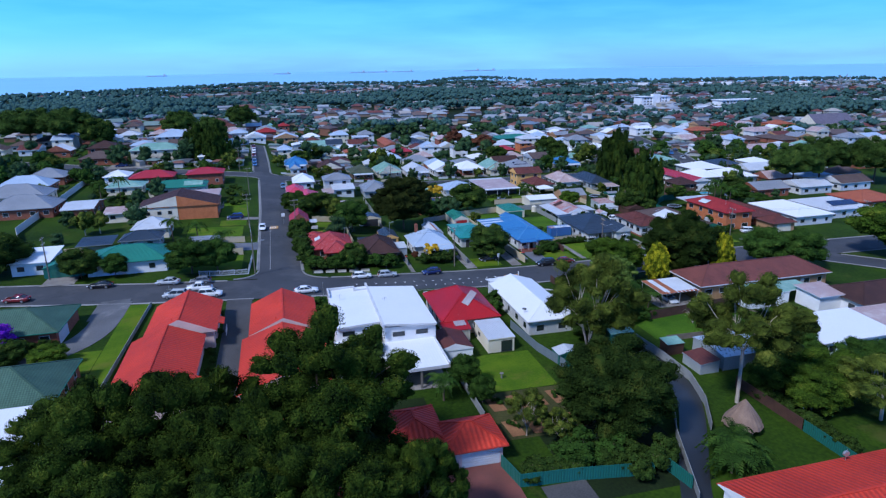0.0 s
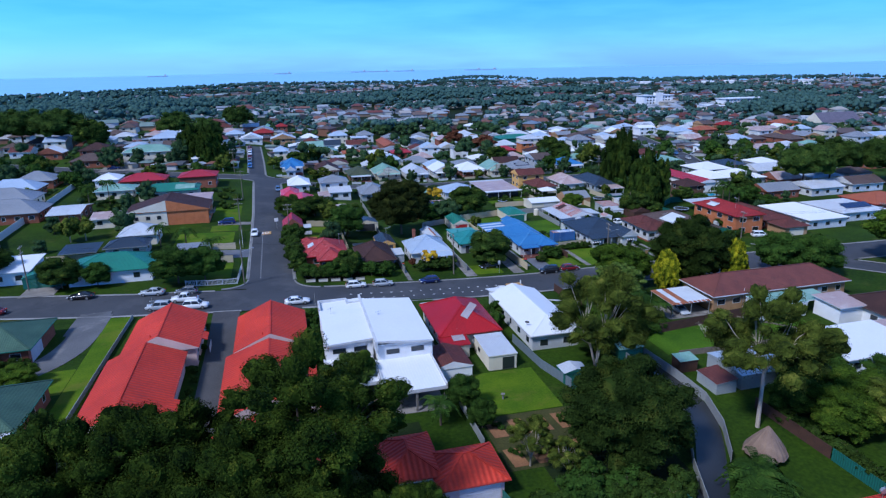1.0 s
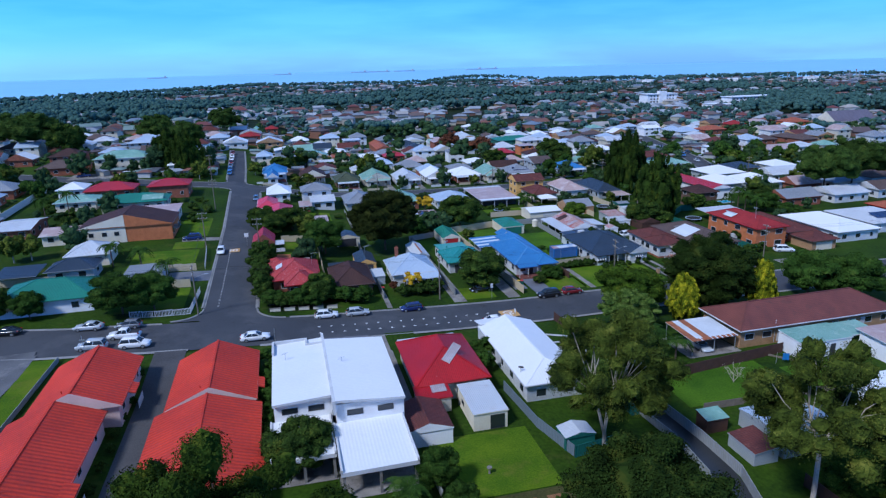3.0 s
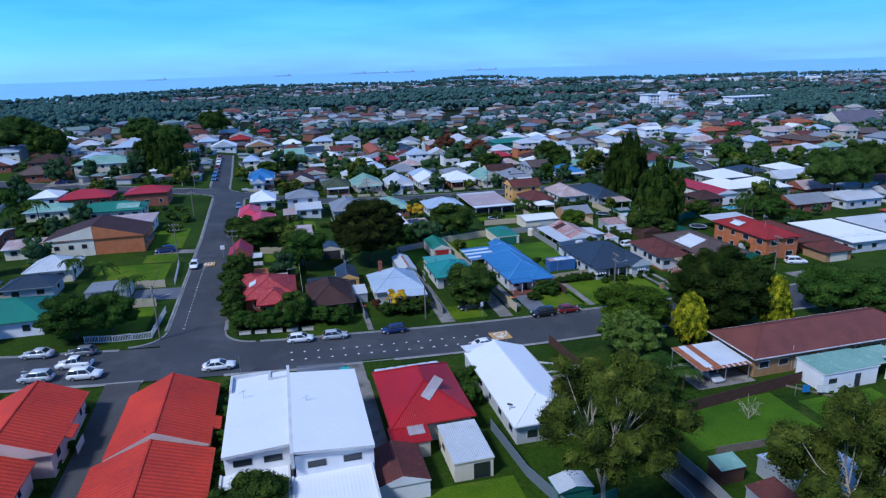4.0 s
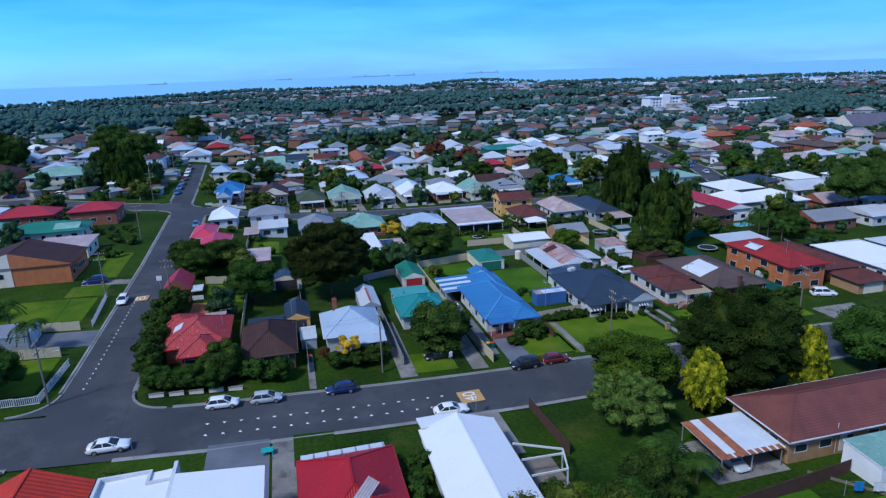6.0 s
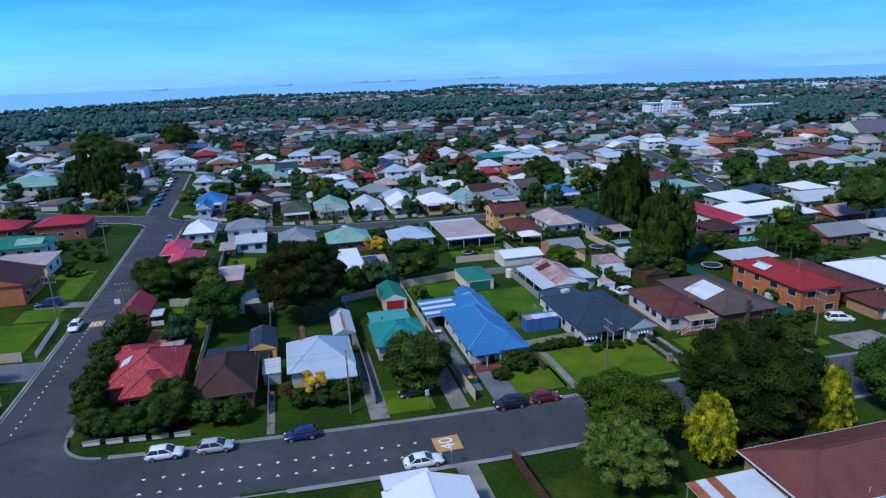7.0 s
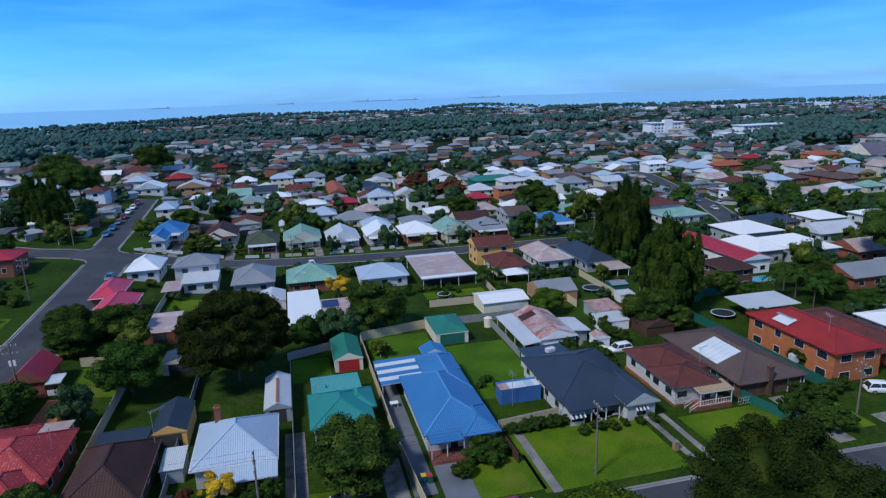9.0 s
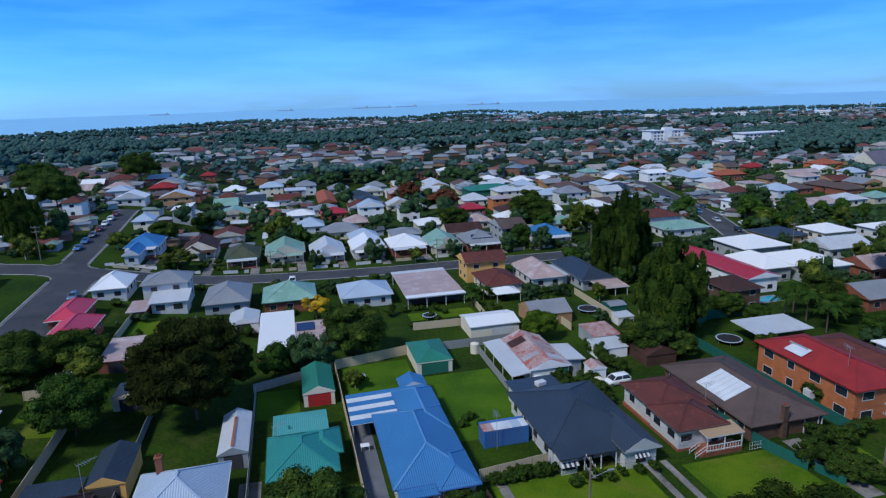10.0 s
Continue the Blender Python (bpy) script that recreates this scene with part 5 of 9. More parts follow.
for k, (px, py, w, d, sd) in enumerate(((70.6, 144.0, 1.5, 3.0, "w"), (70.6, 150.5, 2.4, 3.0, "w"), (74.3, 142.6, 1.8, 3.0, "e"), (74.3, 147.4, 1.6, 3.0, "e"))):
    roof_panel(root, px, py, w, d, 2.5, sd, 20.5, 3.17 if sd == "w" else 3.2, (R_FADED, R_BROWN, R_GREYWHITE, R_FADED)[k], "roof_sheet", ("pale new sheet", "rust-red sheet", "grey sheet", "pale new sheet")[k])
wing(root, 76.2, 79.6, 142.0, 149.0, 2.4, 0.3, "skillion", GREYBOARDS, R_GREYWHITE, lean="e", gutter=False)
root = house(65.5, 75.7, 162.0, 169.6, "cream garage with white sheet gable roof", 2.6, 0.8, "gable_x", CREAM, R_WHITE, windows="", over=0.2, name="garage", category="garage")
roller(root, 1.6, -3.62, 0.05, "s", 4.5, 2.1, FASCIA)

# white house with red-brown roof
root = house(79.0, 87.6, 120.2, 129.8, "white weatherboard house with weathered red-brown tile roof", 3.4, 1.6, "hip", BOARDS, R_REDBROWN, windows="ew", wz=1.45)
hx, hy = 83.3, 125.0
wing(root, 78.8, 86.3, 115.2, 122.6, 3.4, 1.6, "hip", BOARDS, R_REDBROWN)
openings(root, 78.8, 86.3, 115.2, 122.6, "w", 1.45, 2, 1.7, 1.2)
window(root, 80.4 - hx, 115.7 - hy, 1.5, "s", 1.7, 1.1)
part("footing", boxmesh(79.25 - hx, 85.85 - hx, 115.62 - hy, 129.3 - hy, -1.0, 0.6), BRICK, root)
wing(root, 81.8, 87.2, 113.5, 116.2, 3.0, 0.3, "skillion", None, R_TAN, lean="s", gutter=False)
for px in (82.0, 84.5, 87.0):
    post(root, px, 113.7, 0.5, 3.0, FASCIA)
part("porch_base", boxmesh(81.9 - hx, 87.1 - hx, 113.6 - hy, 115.7 - hy, -0.6, 0.85), BRICK, root)
for k in range(13):
    part("baluster", boxmesh(82.0 - hx + k * 0.41, 82.05 - hx + k * 0.41, 113.62 - hy, 113.67 - hy, 0.85, 1.7), FASCIA, root)
for zz in (1.0, 1.7):
    part("railing", boxmesh(81.95 - hx, 87.05 - hx, 113.6 - hy, 113.69 - hy, zz, zz + 0.07), FASCIA, root)
for k in range(5):
    part("step", boxmesh(80.5 - hx + 0.28 * k, 80.8 - hx + 0.28 * k, 113.7 - hy, 114.9 - hy, -0.3, 0.05 + 0.17 * k), BRICK, root)
for yy in (113.7, 114.9):
    for xa, za, xb, zb in ((80.4, 0.9, 81.9, 1.75), (80.4, -0.1, 80.4, 0.95), (80.4, 0.4, 81.9, 1.25)):
        bm = bmesh.new()
        beam(bm, (xa - hx, yy - hy, za), (xb - hx, yy - hy, zb), 0.06)
        part("stair_rail", bm, FASCIA, root)
door(root, 84.6 - hx, 115.7 - hy, 0.85, "s")
shed(78.5, 81.2, 137.6, 140.6, "tiny white outhouse with red gable roof", 2.3, 0.6, "gable_y", WHITE, R_RUSTY, None)

# broad brown-roofed house
root = house(89.0, 101.0, 114.6, 134.8, "low brown brick house with wide grey-brown tile roof", 2.7, 2.2, "hip", BROWNBRICK, R_GREYBROWN, windows="ew")
chimney(root, 94.2, 114.8, 0, 4.7, BROWNBRICK)
for k in range(6):
    roof_panel(root, 92.0, 121.4 + 1.06 * k, 1.02, 4.4, 2.7, "w", 20.1, 3.80, SKYLIGHT, "skylight", "pale clear roof sheet")
for px in (97.6, 99.8, 100.4):
    post(root, px, 114.9, -0.4, 2.6, FASCIA)
part("veranda_wall", boxmesh(96.4 - 95.5, 100.4 - 95.5, 116.4 - 124.7, 116.6 - 124.7, -0.3, 2.6), DARKTRIM, root)

# two-storey orange brick flats
root = house(105.0, 114.6, 114.4, 133.4, "two-storey orange brick flats with deep red tile roof", 5.6, 1.9, "hip", ORANGEBRICK, R_FLAT, windows="", name="flats", lift=-0.3)
for zz in (0.9, 3.7):
    openings(root, 105.0, 114.6, 114.4, 133.4, "w", zz, 4, 2.0, 1.3)
    openings(root, 105.0, 114.6, 114.4, 133.4, "s", zz, 2, 2.0, 1.3)
roof_panel(root, 106.8, 126.5, 3.4, 2.0, 5.6, "w", 21, 6.5, SKYLIGHT, "solar_heater", "pale solar water heater")
bm = bmesh.new()
beam(bm, (-2.2, 1.5, 6.75), (-2.2, 5.0, 6.75), 0.45, sides=10)
part("water_tank", bm, GALV, root)
part("stair", boxmesh(-5.9, -4.9, -3.2, -2.0, 0, 2.8), FASCIA, root, "white external stair frame")
root = house(114.0, 126.0, 117.0, 137.0, "low brick house with dull red tile roof", 2.8, 2.0, "hip", BRICK, R_REDBROWN, windows="sw")
house(112.4, 124.2, 141.0, 148.4, "pale flat patio roof on posts", 2.7, 0.25, "skillion", None, R_GREYWHITE, windows="", lean="s", gutter=False, name="patio_roof", category="patio roof")
root = house(116.0, 124.0, 108.5, 116.0, "brick garage with red-brown tile roof and cream door", 2.6, 1.6, "hip", TANBRICK, R_REDBROWN, windows="", name="garage", category="garage")
roller(root, 0, -3.3, 0.05, "s", 4.6, 2.1, CREAM)
root = house(127.0, 140.6, 112.0, 132.0, "long white house with white sheet roof", 3.0, 2.0, "hip", BOARDS, R_WHITE, windows="sw")
root = house(142.4, 158.4, 116.0, 132.0, "house with pale roof carrying dark blue solar panels", 3.0, 2.2, "hip", BOARDS, R_GREYWHITE, windows="sw")
for i in range(5):
    roof_panel(root, 146.6 + i * 1.9, 119.6, 1.75, 3.0, 3.0, "s", 15.5, 4.1, SOLAR, "solar_panel")
house(161.0, 177.0, 122.0, 136.0, "brick house with terracotta tile roof", 3.0, 2.3, "hip", BRICK, R_TERRACOTTA)

# ---- between the two streets, second row ----
root = house(-10.6, -3.2, 168.0, 183.6, "brick cottage with bright pink sheet hip roofs", 2.7, 1.9, "hip", BRICK, R_PINK, FASCIA, windows="es")
wing(root, -13.6, -7.4, 182.2, 195.0, 2.8, 1.7, "hip", BRICK, R_PINK)
shed(0.6, 6.3, 161.5, 172.5, "brick shed with salmon flat sheet roof", 2.4, 0.25, "skillion", BRICK, R_SALMON, "s", DARKTRIM, 2.4, lean="s")
house(-11.0, -3.0, 201.6, 213.0, "white cottage with white sheet hip roof", 2.9, 2.4, "hip", BOARDS, R_WHITE)
root = house(0.0, 10.4, 199.4, 208.8, "two-storey white house with grey hip roof", 5.4, 2.0, "hip", BOARDS, R_GREY, windows="sew", storeys=2)
wing(root, 2.6, 10.8, 193.4, 200.2, 2.9, 0.9, "skillion", BOARDS, R_GREYWHITE, lean="s")
openings(root, 2.6, 10.8, 193.4, 200.2, "s", 0.9, 2, 2.0, 1.4)
wing(root, -1.1, 3.0, 189.6, 196.8, 2.6, 0.3, "skillion", BRICK, R_SALMON, lean="s", gutter=False)
house(13.6, 23.6, 191.8, 206.0, "cottage with grey sheet hip roof", 2.9, 2.6, "hip", GREYBOARDS, R_GREY)
shed(20.0, 26.0, 178.5, 186.0, "white open shed with pale gable roof", 2.4, 1.0, "gable_y", WHITE, R_GREYWHITE, "s", DARKTRIM, 2.6)
house(26.2, 38.2, 190.6, 203.0, "red brick cottage with faded pale green sheet hip roof", 2.9, 3.0, "hip", BRICK, R_PALEGREEN, GREENTRIM)
root = shed(26.3, 33.0, 161.0, 182.0, "brick outbuilding with white flat sheet roof", 2.8, 0.3, "skillion", BRICK, R_WHITE, "s", DARKTRIM, 2.6, lean="s")
root = shed(33.0, 39.0, 163.6, 174.6, "red brick outbuilding with salmon roof and black panel", 2.8, 0.25, "skillion", BRICK, R_SALMON, None, lean="s")
roof_panel(root, 35.0, 171.5, 3.4, 4.0, 2.8, "s", 1.3, 3.05, SOLAR, "solar_panel", "black roof panel")
house(43.2, 55.2, 188.6, 200.0, "white cottage with pale blue sheet hip roof", 2.9, 2.2, "hip", BOARDS, R_BLUEGREY)
root = thing("carport", 64.2, 194.8, g(64.2, 194.8), "wide open carport with salmon flat sheet roof on posts", "carport")
bm, _ = roof_shape(-6.8, 6.8, -10.8, 10.8, 2.8, 0.3, "skillion", 0.2, "s")
part("roof", bm, [R_SALMON, FASCIA], root)
for x in (-6.5, -2.2, 2.2, 6.5):
    for y in (-10.5, 10.0):
        part("post", boxmesh(x - 0.07, x + 0.07, y - 0.07, y + 0.07, -0.4, 2.7), FASCIA, root)
part("rear_wall", boxmesh(-6.4, 6.4, -7.6, -7.4, -0.5, 2.7), DARKTRIM, root)
for yy, m in ((-10.9, R_WHITE), (9.0, R_GREYWHITE)):
    bm, _ = roof_shape(-6.85, 6.85, yy, yy + 2.0, 2.9 if yy < 0 else 3.12, 0.04, "skillion", 0.05, "s")
    part("roof_sheet", bm, [m, FASCIA], root, "pale roof edge sheet")
root = house(75.4, 86.6, 199.6, 208.2, "two-storey yellow rendered house with brown tile gable roof", 5.4, 1.8, "gable_x", YELLOWWALL, R_REDBROWN, windows="sw", storeys=2)
house(76.9, 86.2, 186.8, 199.4, "low house with brown tile hip roof", 2.8, 2.0, "hip", CREAM, R_REDBROWN)
root = thing("gazebo", 80.4, 183.8, g(80.4, 183.8), "white tent-roofed gazebo in a back yard", "gazebo")
bm, _ = roof_shape(-3, 3, -2.6, 2.6, 2.3, 1.0, "hip", 0.1)
part("roof", bm, [R_WHITE, FASCIA], root)
for x in (-2.8, 2.8):
    for y in (-2.4, 2.4):
        part("post", boxmesh(x - 0.05, x + 0.05, y - 0.05, y + 0.05, -0.3, 2.3), FASCIA, root)
root = house(89.0, 97.6, 188.8, 204.2, "white cottage with grey-brown sheet hip roof", 2.9, 2.6, "hip", BOARDS, R_SALMON)
wing(root, 95.4, 99.2, 189.6, 200.0, 2.7, 0.5, "skillion", BOARDS, R_GREYWHITE, lean="e", gutter=False)
root = house(99.4, 108.0, 183.2, 202.4, "low house with charcoal sheet roof and pale carport", 2.9, 2.2, "hip", GREYBOARDS, R_BLACK)
wing(root, 101.4, 108.4, 177.4, 183.4, 2.4, 0.3, "skillion", None, R_SALMON, lean="s", gutter=False)
for px in (101.8, 105.0, 108.0):
    post(root, px, 177.7, -0.4, 2.4, FASCIA)
root = shed(79.2, 88.0, 164.4, 172.6, "grey back-yard house with charcoal gable roof", 2.5, 1.8, "gable_x", TANBRICK, R_GREY, "s", FASCIA, 2.2)
shed(85.4, 91.0, 150.4, 156.8, "low shed with rusted brown roof", 2.3, 0.3, "skillion", GREYBOARDS, R_RUSTY, None)
shed(83.6, 89.4, 145.2, 149.6, "low white shed with pale roof", 2.1, 0.3, "skillion", WHITE, R_GREYWHITE, None, lean="s")
shed(89.8, 95.6, 140.0, 148.6, "dark back-yard shed with maroon roof", 2.2, 1.2, "gable_y", F_WOOD, R_BROWN, None)
shed(95.4, 99.0, 159.4, 162.4, "small white garden shed with flat roof", 1.9, 0.2, "skillion", WHITE, R_GREYWHITE, None, lean="s")
shed(97.0, 101.0, 165.6, 169.4, "green garden shed with grey roof", 2.1, 0.4, "gable_x", F_GREEN, R_GREY, None)

# ---- beyond the cross street: a row of cottages ----
ROW = [(-13.0, -3.4, 243, 2.9, R_BLUE, BOARDS, "white cottage with bright blue sheet hip roof"),
       (1.4, 11.7, 247, 2.9, R_BROWN, CREAM, "cream cottage with brown gable roof"),
       (14.4, 24.3, 236.5, 2.9, R_OLIVE, BROWNBRICK, "brown cottage with mossy olive tile roof"),
       (25.6, 37.2, 240, 2.9, R_PALEGREEN, CREAMBOARDS, "cream cottage with pale green sheet roof"),
       (38.6, 49.0, 236.5, 2.9, R_GREYWHITE, BOARDS, "white gabled cottage with pale grey roof"),
       (50.8, 61.4, 237, 3.0, R_WHITE, BOARDS, "white bungalow with wide white gable roof"),
       (62.4, 74.0, 236, 2.9, R_WHITE, BRICK, "red brick cottage with white sheet roof"),
       (74.4, 84.6, 234, 2.9, R_PALEGREEN, CREAMBOARDS, "pale cottage with green-grey sheet gable roof"),
       (85.4, 97.0, 233, 2.9, R_GREY, BRICK, "brick cottage with grey roof and solar panels"),
       (99.0, 108.4, 240, 5.2, R_GREYBROWN, GREYBOARDS, "two-storey grey house with brown roof"),
       (108.4, 120.6, 234, 2.9, R_BLUE, BOARDS, "white cottage with blue sheet roof")]
for i, (a, b, y, e, rm, wm, lab) in enumerate(ROW):
    kind = ("hip", "gable_y", "hip", "gable_y", "gable_y", "gable_y", "hip", "gable_y", "hip", "gable_x", "hip")[i]
    root = house(a, b, y, y + 13.5, lab, e, 2.6 if i != 9 else 2.0, kind, wm, rm, windows="se" if a < 40 else "sw", storeys=2 if e > 4 else 1, group="cottages beyond the cross street", pane=False)
    ends = (b - 5.4, b - 0.6) if i in (1, 3, 4, 7) else (a + 0.8, b - 0.8)
    if i != 9:
        wing(root, ends[0], ends[1], y - 2.0, y + 0.7, 2.55, 0.3, "skillion", None, (R_GREYWHITE, rm)[i % 2], lean="s", gutter=False)
        for px in (ends[0] + 0.2, (ends[0] + ends[1]) / 2, ends[1] - 0.2):
            post(root, px, y - 1.8, -0.4, 2.5, FASCIA)
        part("veranda_floor", boxmesh(ends[0] - (a + b) / 2, ends[1] - (a + b) / 2, -8.65, -6.3, -0.6, 0.3), (REDPAVE, CONCRETE)[i % 2], root)
    fence([(a + 0.3, 229.4), ((a + b) / 2 - 0.8, 229.3)], 0.9, (F_BEIGE, F_PALE, FASCIA)[i % 3], "low front fence before a cottage")
    fence([((a + b) / 2 + 0.8, 229.3), (b - 2.9, 229.4)], 0.9, (F_BEIGE, F_PALE, FASCIA)[i % 3], "low front fence before a cottage")
    patch("driveway", b - 2.6, b - 0.2, 227.4, y - 0.5, CONCRETE, "pale concrete driveway beside a cottage")
    if i in (1, 3, 4, 7):
        wing(root, a + 1.0, a + 5.8, y - 3.0, y + 2.5, 2.7, 1.6, "gable_y", wm, rm)
        openings(root, a + 1.0, a + 5.8, y - 3.0, y + 2.5, "s", 0.8, 1, 1.6, 1.3)
    if i == 0:
        wing(root, -11.3, -6.8, 233.6, 244.0, 2.8, 1.7, "gable_y", wm, rm)
        openings(root, -11.3, -6.8, 233.6, 244.0, "s", 0.8, 1, 1.6, 1.2)
    if i == 8:
        for k in range(4):
            roof_panel(root, a + 3.2 + k * 1.7, y + 3.0, 1.6, 2.6, 2.9, "s", 21, 4.1, SOLAR, "solar_panel")
    if i == 5:
        bm = bmesh.new()
        bm.faces.new([bm.verts.new(p) for p in ((-1.2, -6.76, 3.7), (1.2, -6.76, 3.7), (1.2, -6.76, 4.3), (0, -6.76, 4.9), (-1.2, -6.76, 4.3))])
        part("gable_panel", bm, OCHRE, root, "orange gable panel")

# ---- west of the side street ----
root = house(-57.0, -40.2, 110.4, 122.4, "white rendered house with green sheet hip roof", 2.9, 2.4, "hip", WHITE, R_GREEN, GREENTRIM, windows="")
window(root, -1.4, -5.5, 1.0, "s", 1.8, 1.1, DARKTRIM)
window(root, 5.0, -5.5, 1.0, "s", 1.2, 1.1, DARKTRIM)
openings(root, -57, -40.2, 110.4, 122.4, "e", 0.9, 2)
root = shed(-65.4, -57.4, 112.4, 119.6, "green double garage with pale green gable roof", 2.4, 1.2, "gable_y", F_GREEN, R_GREEN, "s", GREENTRIM, 5.0, name="garage", category="garage")
house(-73.0, -64.6, 115.4, 126.0, "white sheet-roofed house behind a round tree", 2.9, 0.8, "skillion", WHITE, R_WHITE, windows="s", lean="s", gutter=False)
house(-63.0, -55.0, 127.4, 134.4, "dark sheet-roofed carport in a back yard", 2.5, 0.5, "skillion", None, R_BLACK, windows="", lean="s", gutter=False, name="carport", category="carport")
root = house(-55.0, -33.0, 156.4, 169.0, "two-storey orange brick house with dark brown gable roof", 4.0, 3.0, "gable_y", ORANGEBRICK, R_BROWN, windows="e", over=0.35)
part("cream_wall", boxmesh(-10.7, -0.1, -6.05, -5.9, -1.0, 4.1), CREAM, root, "cream painted half of the front")
bm = bmesh.new()
fa = [bm.verts.new(p) for p in ((-10.9, -6.36, 4.05), (-0.05, -6.36, 4.05), (-0.05, -6.36, 6.95))]
bm.faces.new(fa)
part("cream_gable", bm, CREAM, root, "cream painted half of the gable")
for wx in (-8.0, -5.0, -2.2):
    window(root, wx, -6.06, 1.8, "s", 1.1, 1.0, DARKTRIM)
part("balcony", boxmesh(10.7, 12.2, -5.5, -1.5, 2.4, 2.6), CONCRETE, root)
part("balcony_rail", boxmesh(12.1, 12.2, -5.5, -1.5, 2.6, 3.5), DARKTRIM, root)
house(-64.0, -55.2, 158.0, 168.0, "low house with pale sheet roofs beside brick house", 2.7, 1.0, "gable_x", CREAM, R_SALMON)
house(-53.0, -43.6, 138.0, 147.0, "low house with pale lilac-grey sheet hip roof", 2.8, 2.2, "hip", CREAM, R_GREYWHITE)
house(-54.0, -44.4, 128.6, 136.0, "low house with charcoal sheet hip roof", 2.6, 1.6, "hip", GREYBOARDS, R_BLACK)
root = shed(-38.0, -30.6, 123.4, 129.6, "pale flat-roofed garage beside the side street", 2.5, 0.2, "flat", GREYBOARDS, R_GREY, "e", FASCIA, 3.0)
house(-77.0, -68.0, 166.0, 180.0, "brick cottage with pale sheet roofs", 2.8, 1.0, "gable_x", BRICK, R_GREYWHITE)
house(-46.0, -34.0, 173.0, 183.0, "flat-roofed house with salmon sheet roof", 3.0, 0.4, "skillion", CREAM, R_SALMON, lean="s", gutter=False)
root = house(-58.0, -39.4, 189.4, 200.0, "long house with weathered teal-green sheet roof", 2.9, 1.8, "hip", CREAM, R_GREEN, GREENTRIM)
roof_panel(root, -43.5, 191.9, 6.0, 3.2, 2.9, "s", 18, 3.75, R_PALEGREEN, "roof_sheet", "pale faded roof sheet")
house(-72.0, -60.0, 196.0, 206.0, "low cottage with teal-green sheet roof", 2.8, 1.4, "hip", CREAM, R_PALEGREEN)
house(-67.6, -52.4, 210.6, 221.0, "brick house with crimson tile hip roof", 2.9, 2.0, "hip", BRICK, R_CRIMSON)
house(-77.0, -68.4, 216.0, 226.0, "white house with white sheet hip roof", 2.9, 1.8, "hip", WHITE, R_WHITE)
house(-47.6, -34.8, 205.4, 216.0, "red brick house with crimson sheet roof", 4.2, 1.6, "hip", BRICK, R_CRIMSON)
root = house(-77.0, -56.0, 263.0, 276.0, "two-storey cream house with pale teal sheet hip roof", 5.4, 2.4, "hip", CREAM, R_PALEGREEN, storeys=2, windows="se")
house(-97.0, -79.6, 262.0, 274.0, "low brick house with brown tile hip roof", 3.0, 2.6, "hip", BRICK, R_GREYBROWN)
house(-97.0, -84.0, 277.0, 289.0, "two-storey brick house with brown tile hip roof", 5.4, 2.6, "hip", BRICK, R_BROWN, storeys=2, windows="s")
house(-98.0, -79.6, 170.0, 183.0, "large house with blue-grey tile hip roof", 3.0, 3.2, "hip", BRICK, R_GREY)
house(-106.0, -87.0, 188.0, 201.0, "large house with blue-grey sheet hip roof", 3.0, 3.2, "hip", CREAM, R_GREY)
house(-108.0, -91.0, 205.4, 217.0, "house with blue-grey sheet hip roof", 3.0, 3.0, "hip", BRICK, R_BLUEGREY)
house(-104.0, -90.6, 221.0, 233.0, "house with grey sheet hip roof", 3.0, 2.8, "hip", BRICK, R_GREY)
house(-118.0, -107.0, 290.0, 300.0, "cottage with white gable roof", 3.0, 2.6, "gable_y", BRICK, R_WHITE)
house(-75.0, -57.0, 315.0, 330.0, "two-storey house with blue-grey hip roof", 5.0, 3.0, "hip", GREYBOARDS, R_BLUEGREY, storeys=2, windows="s")

# ---- east beyond the flats ----
house(132.5, 141.2, 168.0, 196.0, "long white building with crimson sheet roof", 4.0, 1.2, "gable_y", WHITE, R_CRIMSON, windows="sw")
house(151.0, 166.0, 192.0, 206.0, "new house with white sheet hip roof", 4.0, 2.2, "hip", GREYBOARDS, R_WHITE, group="white-roofed row")
house(141.4, 150.0, 173.6, 188.0, "new house with white sheet hip roof", 4.0, 2.0, "hip", GREYBOARDS, R_WHITE, group="white-roofed row")
house(150.6, 163.5, 170.0, 186.0, "new house with white sheet hip roof", 4.0, 2.2, "hip", GREYBOARDS, R_WHITE, group="white-roofed row")
house(119.6, 128.0, 158.0, 167.0, "two-storey brown brick house", 5.2, 1.8, "hip", BROWNBRICK, R_BROWN, storeys=2, windows="sw")
house(150.0, 166.5, 226.5, 238.5, "pale cottage with green-white sheet roof", 3.0, 1.8, "hip", BOARDS, R_PALEGREEN)
house(150.0, 166.0, 241.0, 252.0, "white house with brown tile roof", 4.4, 2.0, "hip", BOARDS, R_REDBROWN)
house(201.0, 216.0, 258.0, 268.0, "white flat-roofed building beside the road", 4.0, 0.4, "flat", WHITE, R_WHITE, gutter=False)
house(212.0, 238.0, 246.0, 258.0, "long building with salmon sheet roof", 3.2, 1.6, "gable_x", WHITE, R_SALMON)
house(206.0, 224.0, 196.0, 210.0, "house with white sheet roof", 3.2, 2.0, "hip", BOARDS, R_WHITE)
house(232.0, 250.0, 188.0, 202.0, "house with brown tile hip roof", 3.2, 2.2, "hip", BRICK, R_REDBROWN)
root = house(117.0, 141.0, 337.0, 352.0, "green steel pavilion with broad green sheet roof", 4.5, 1.8, "hip", GREENTRIM, R_GREEN, GREENTRIM, windows="s", name="pavilion", category="pavilion")

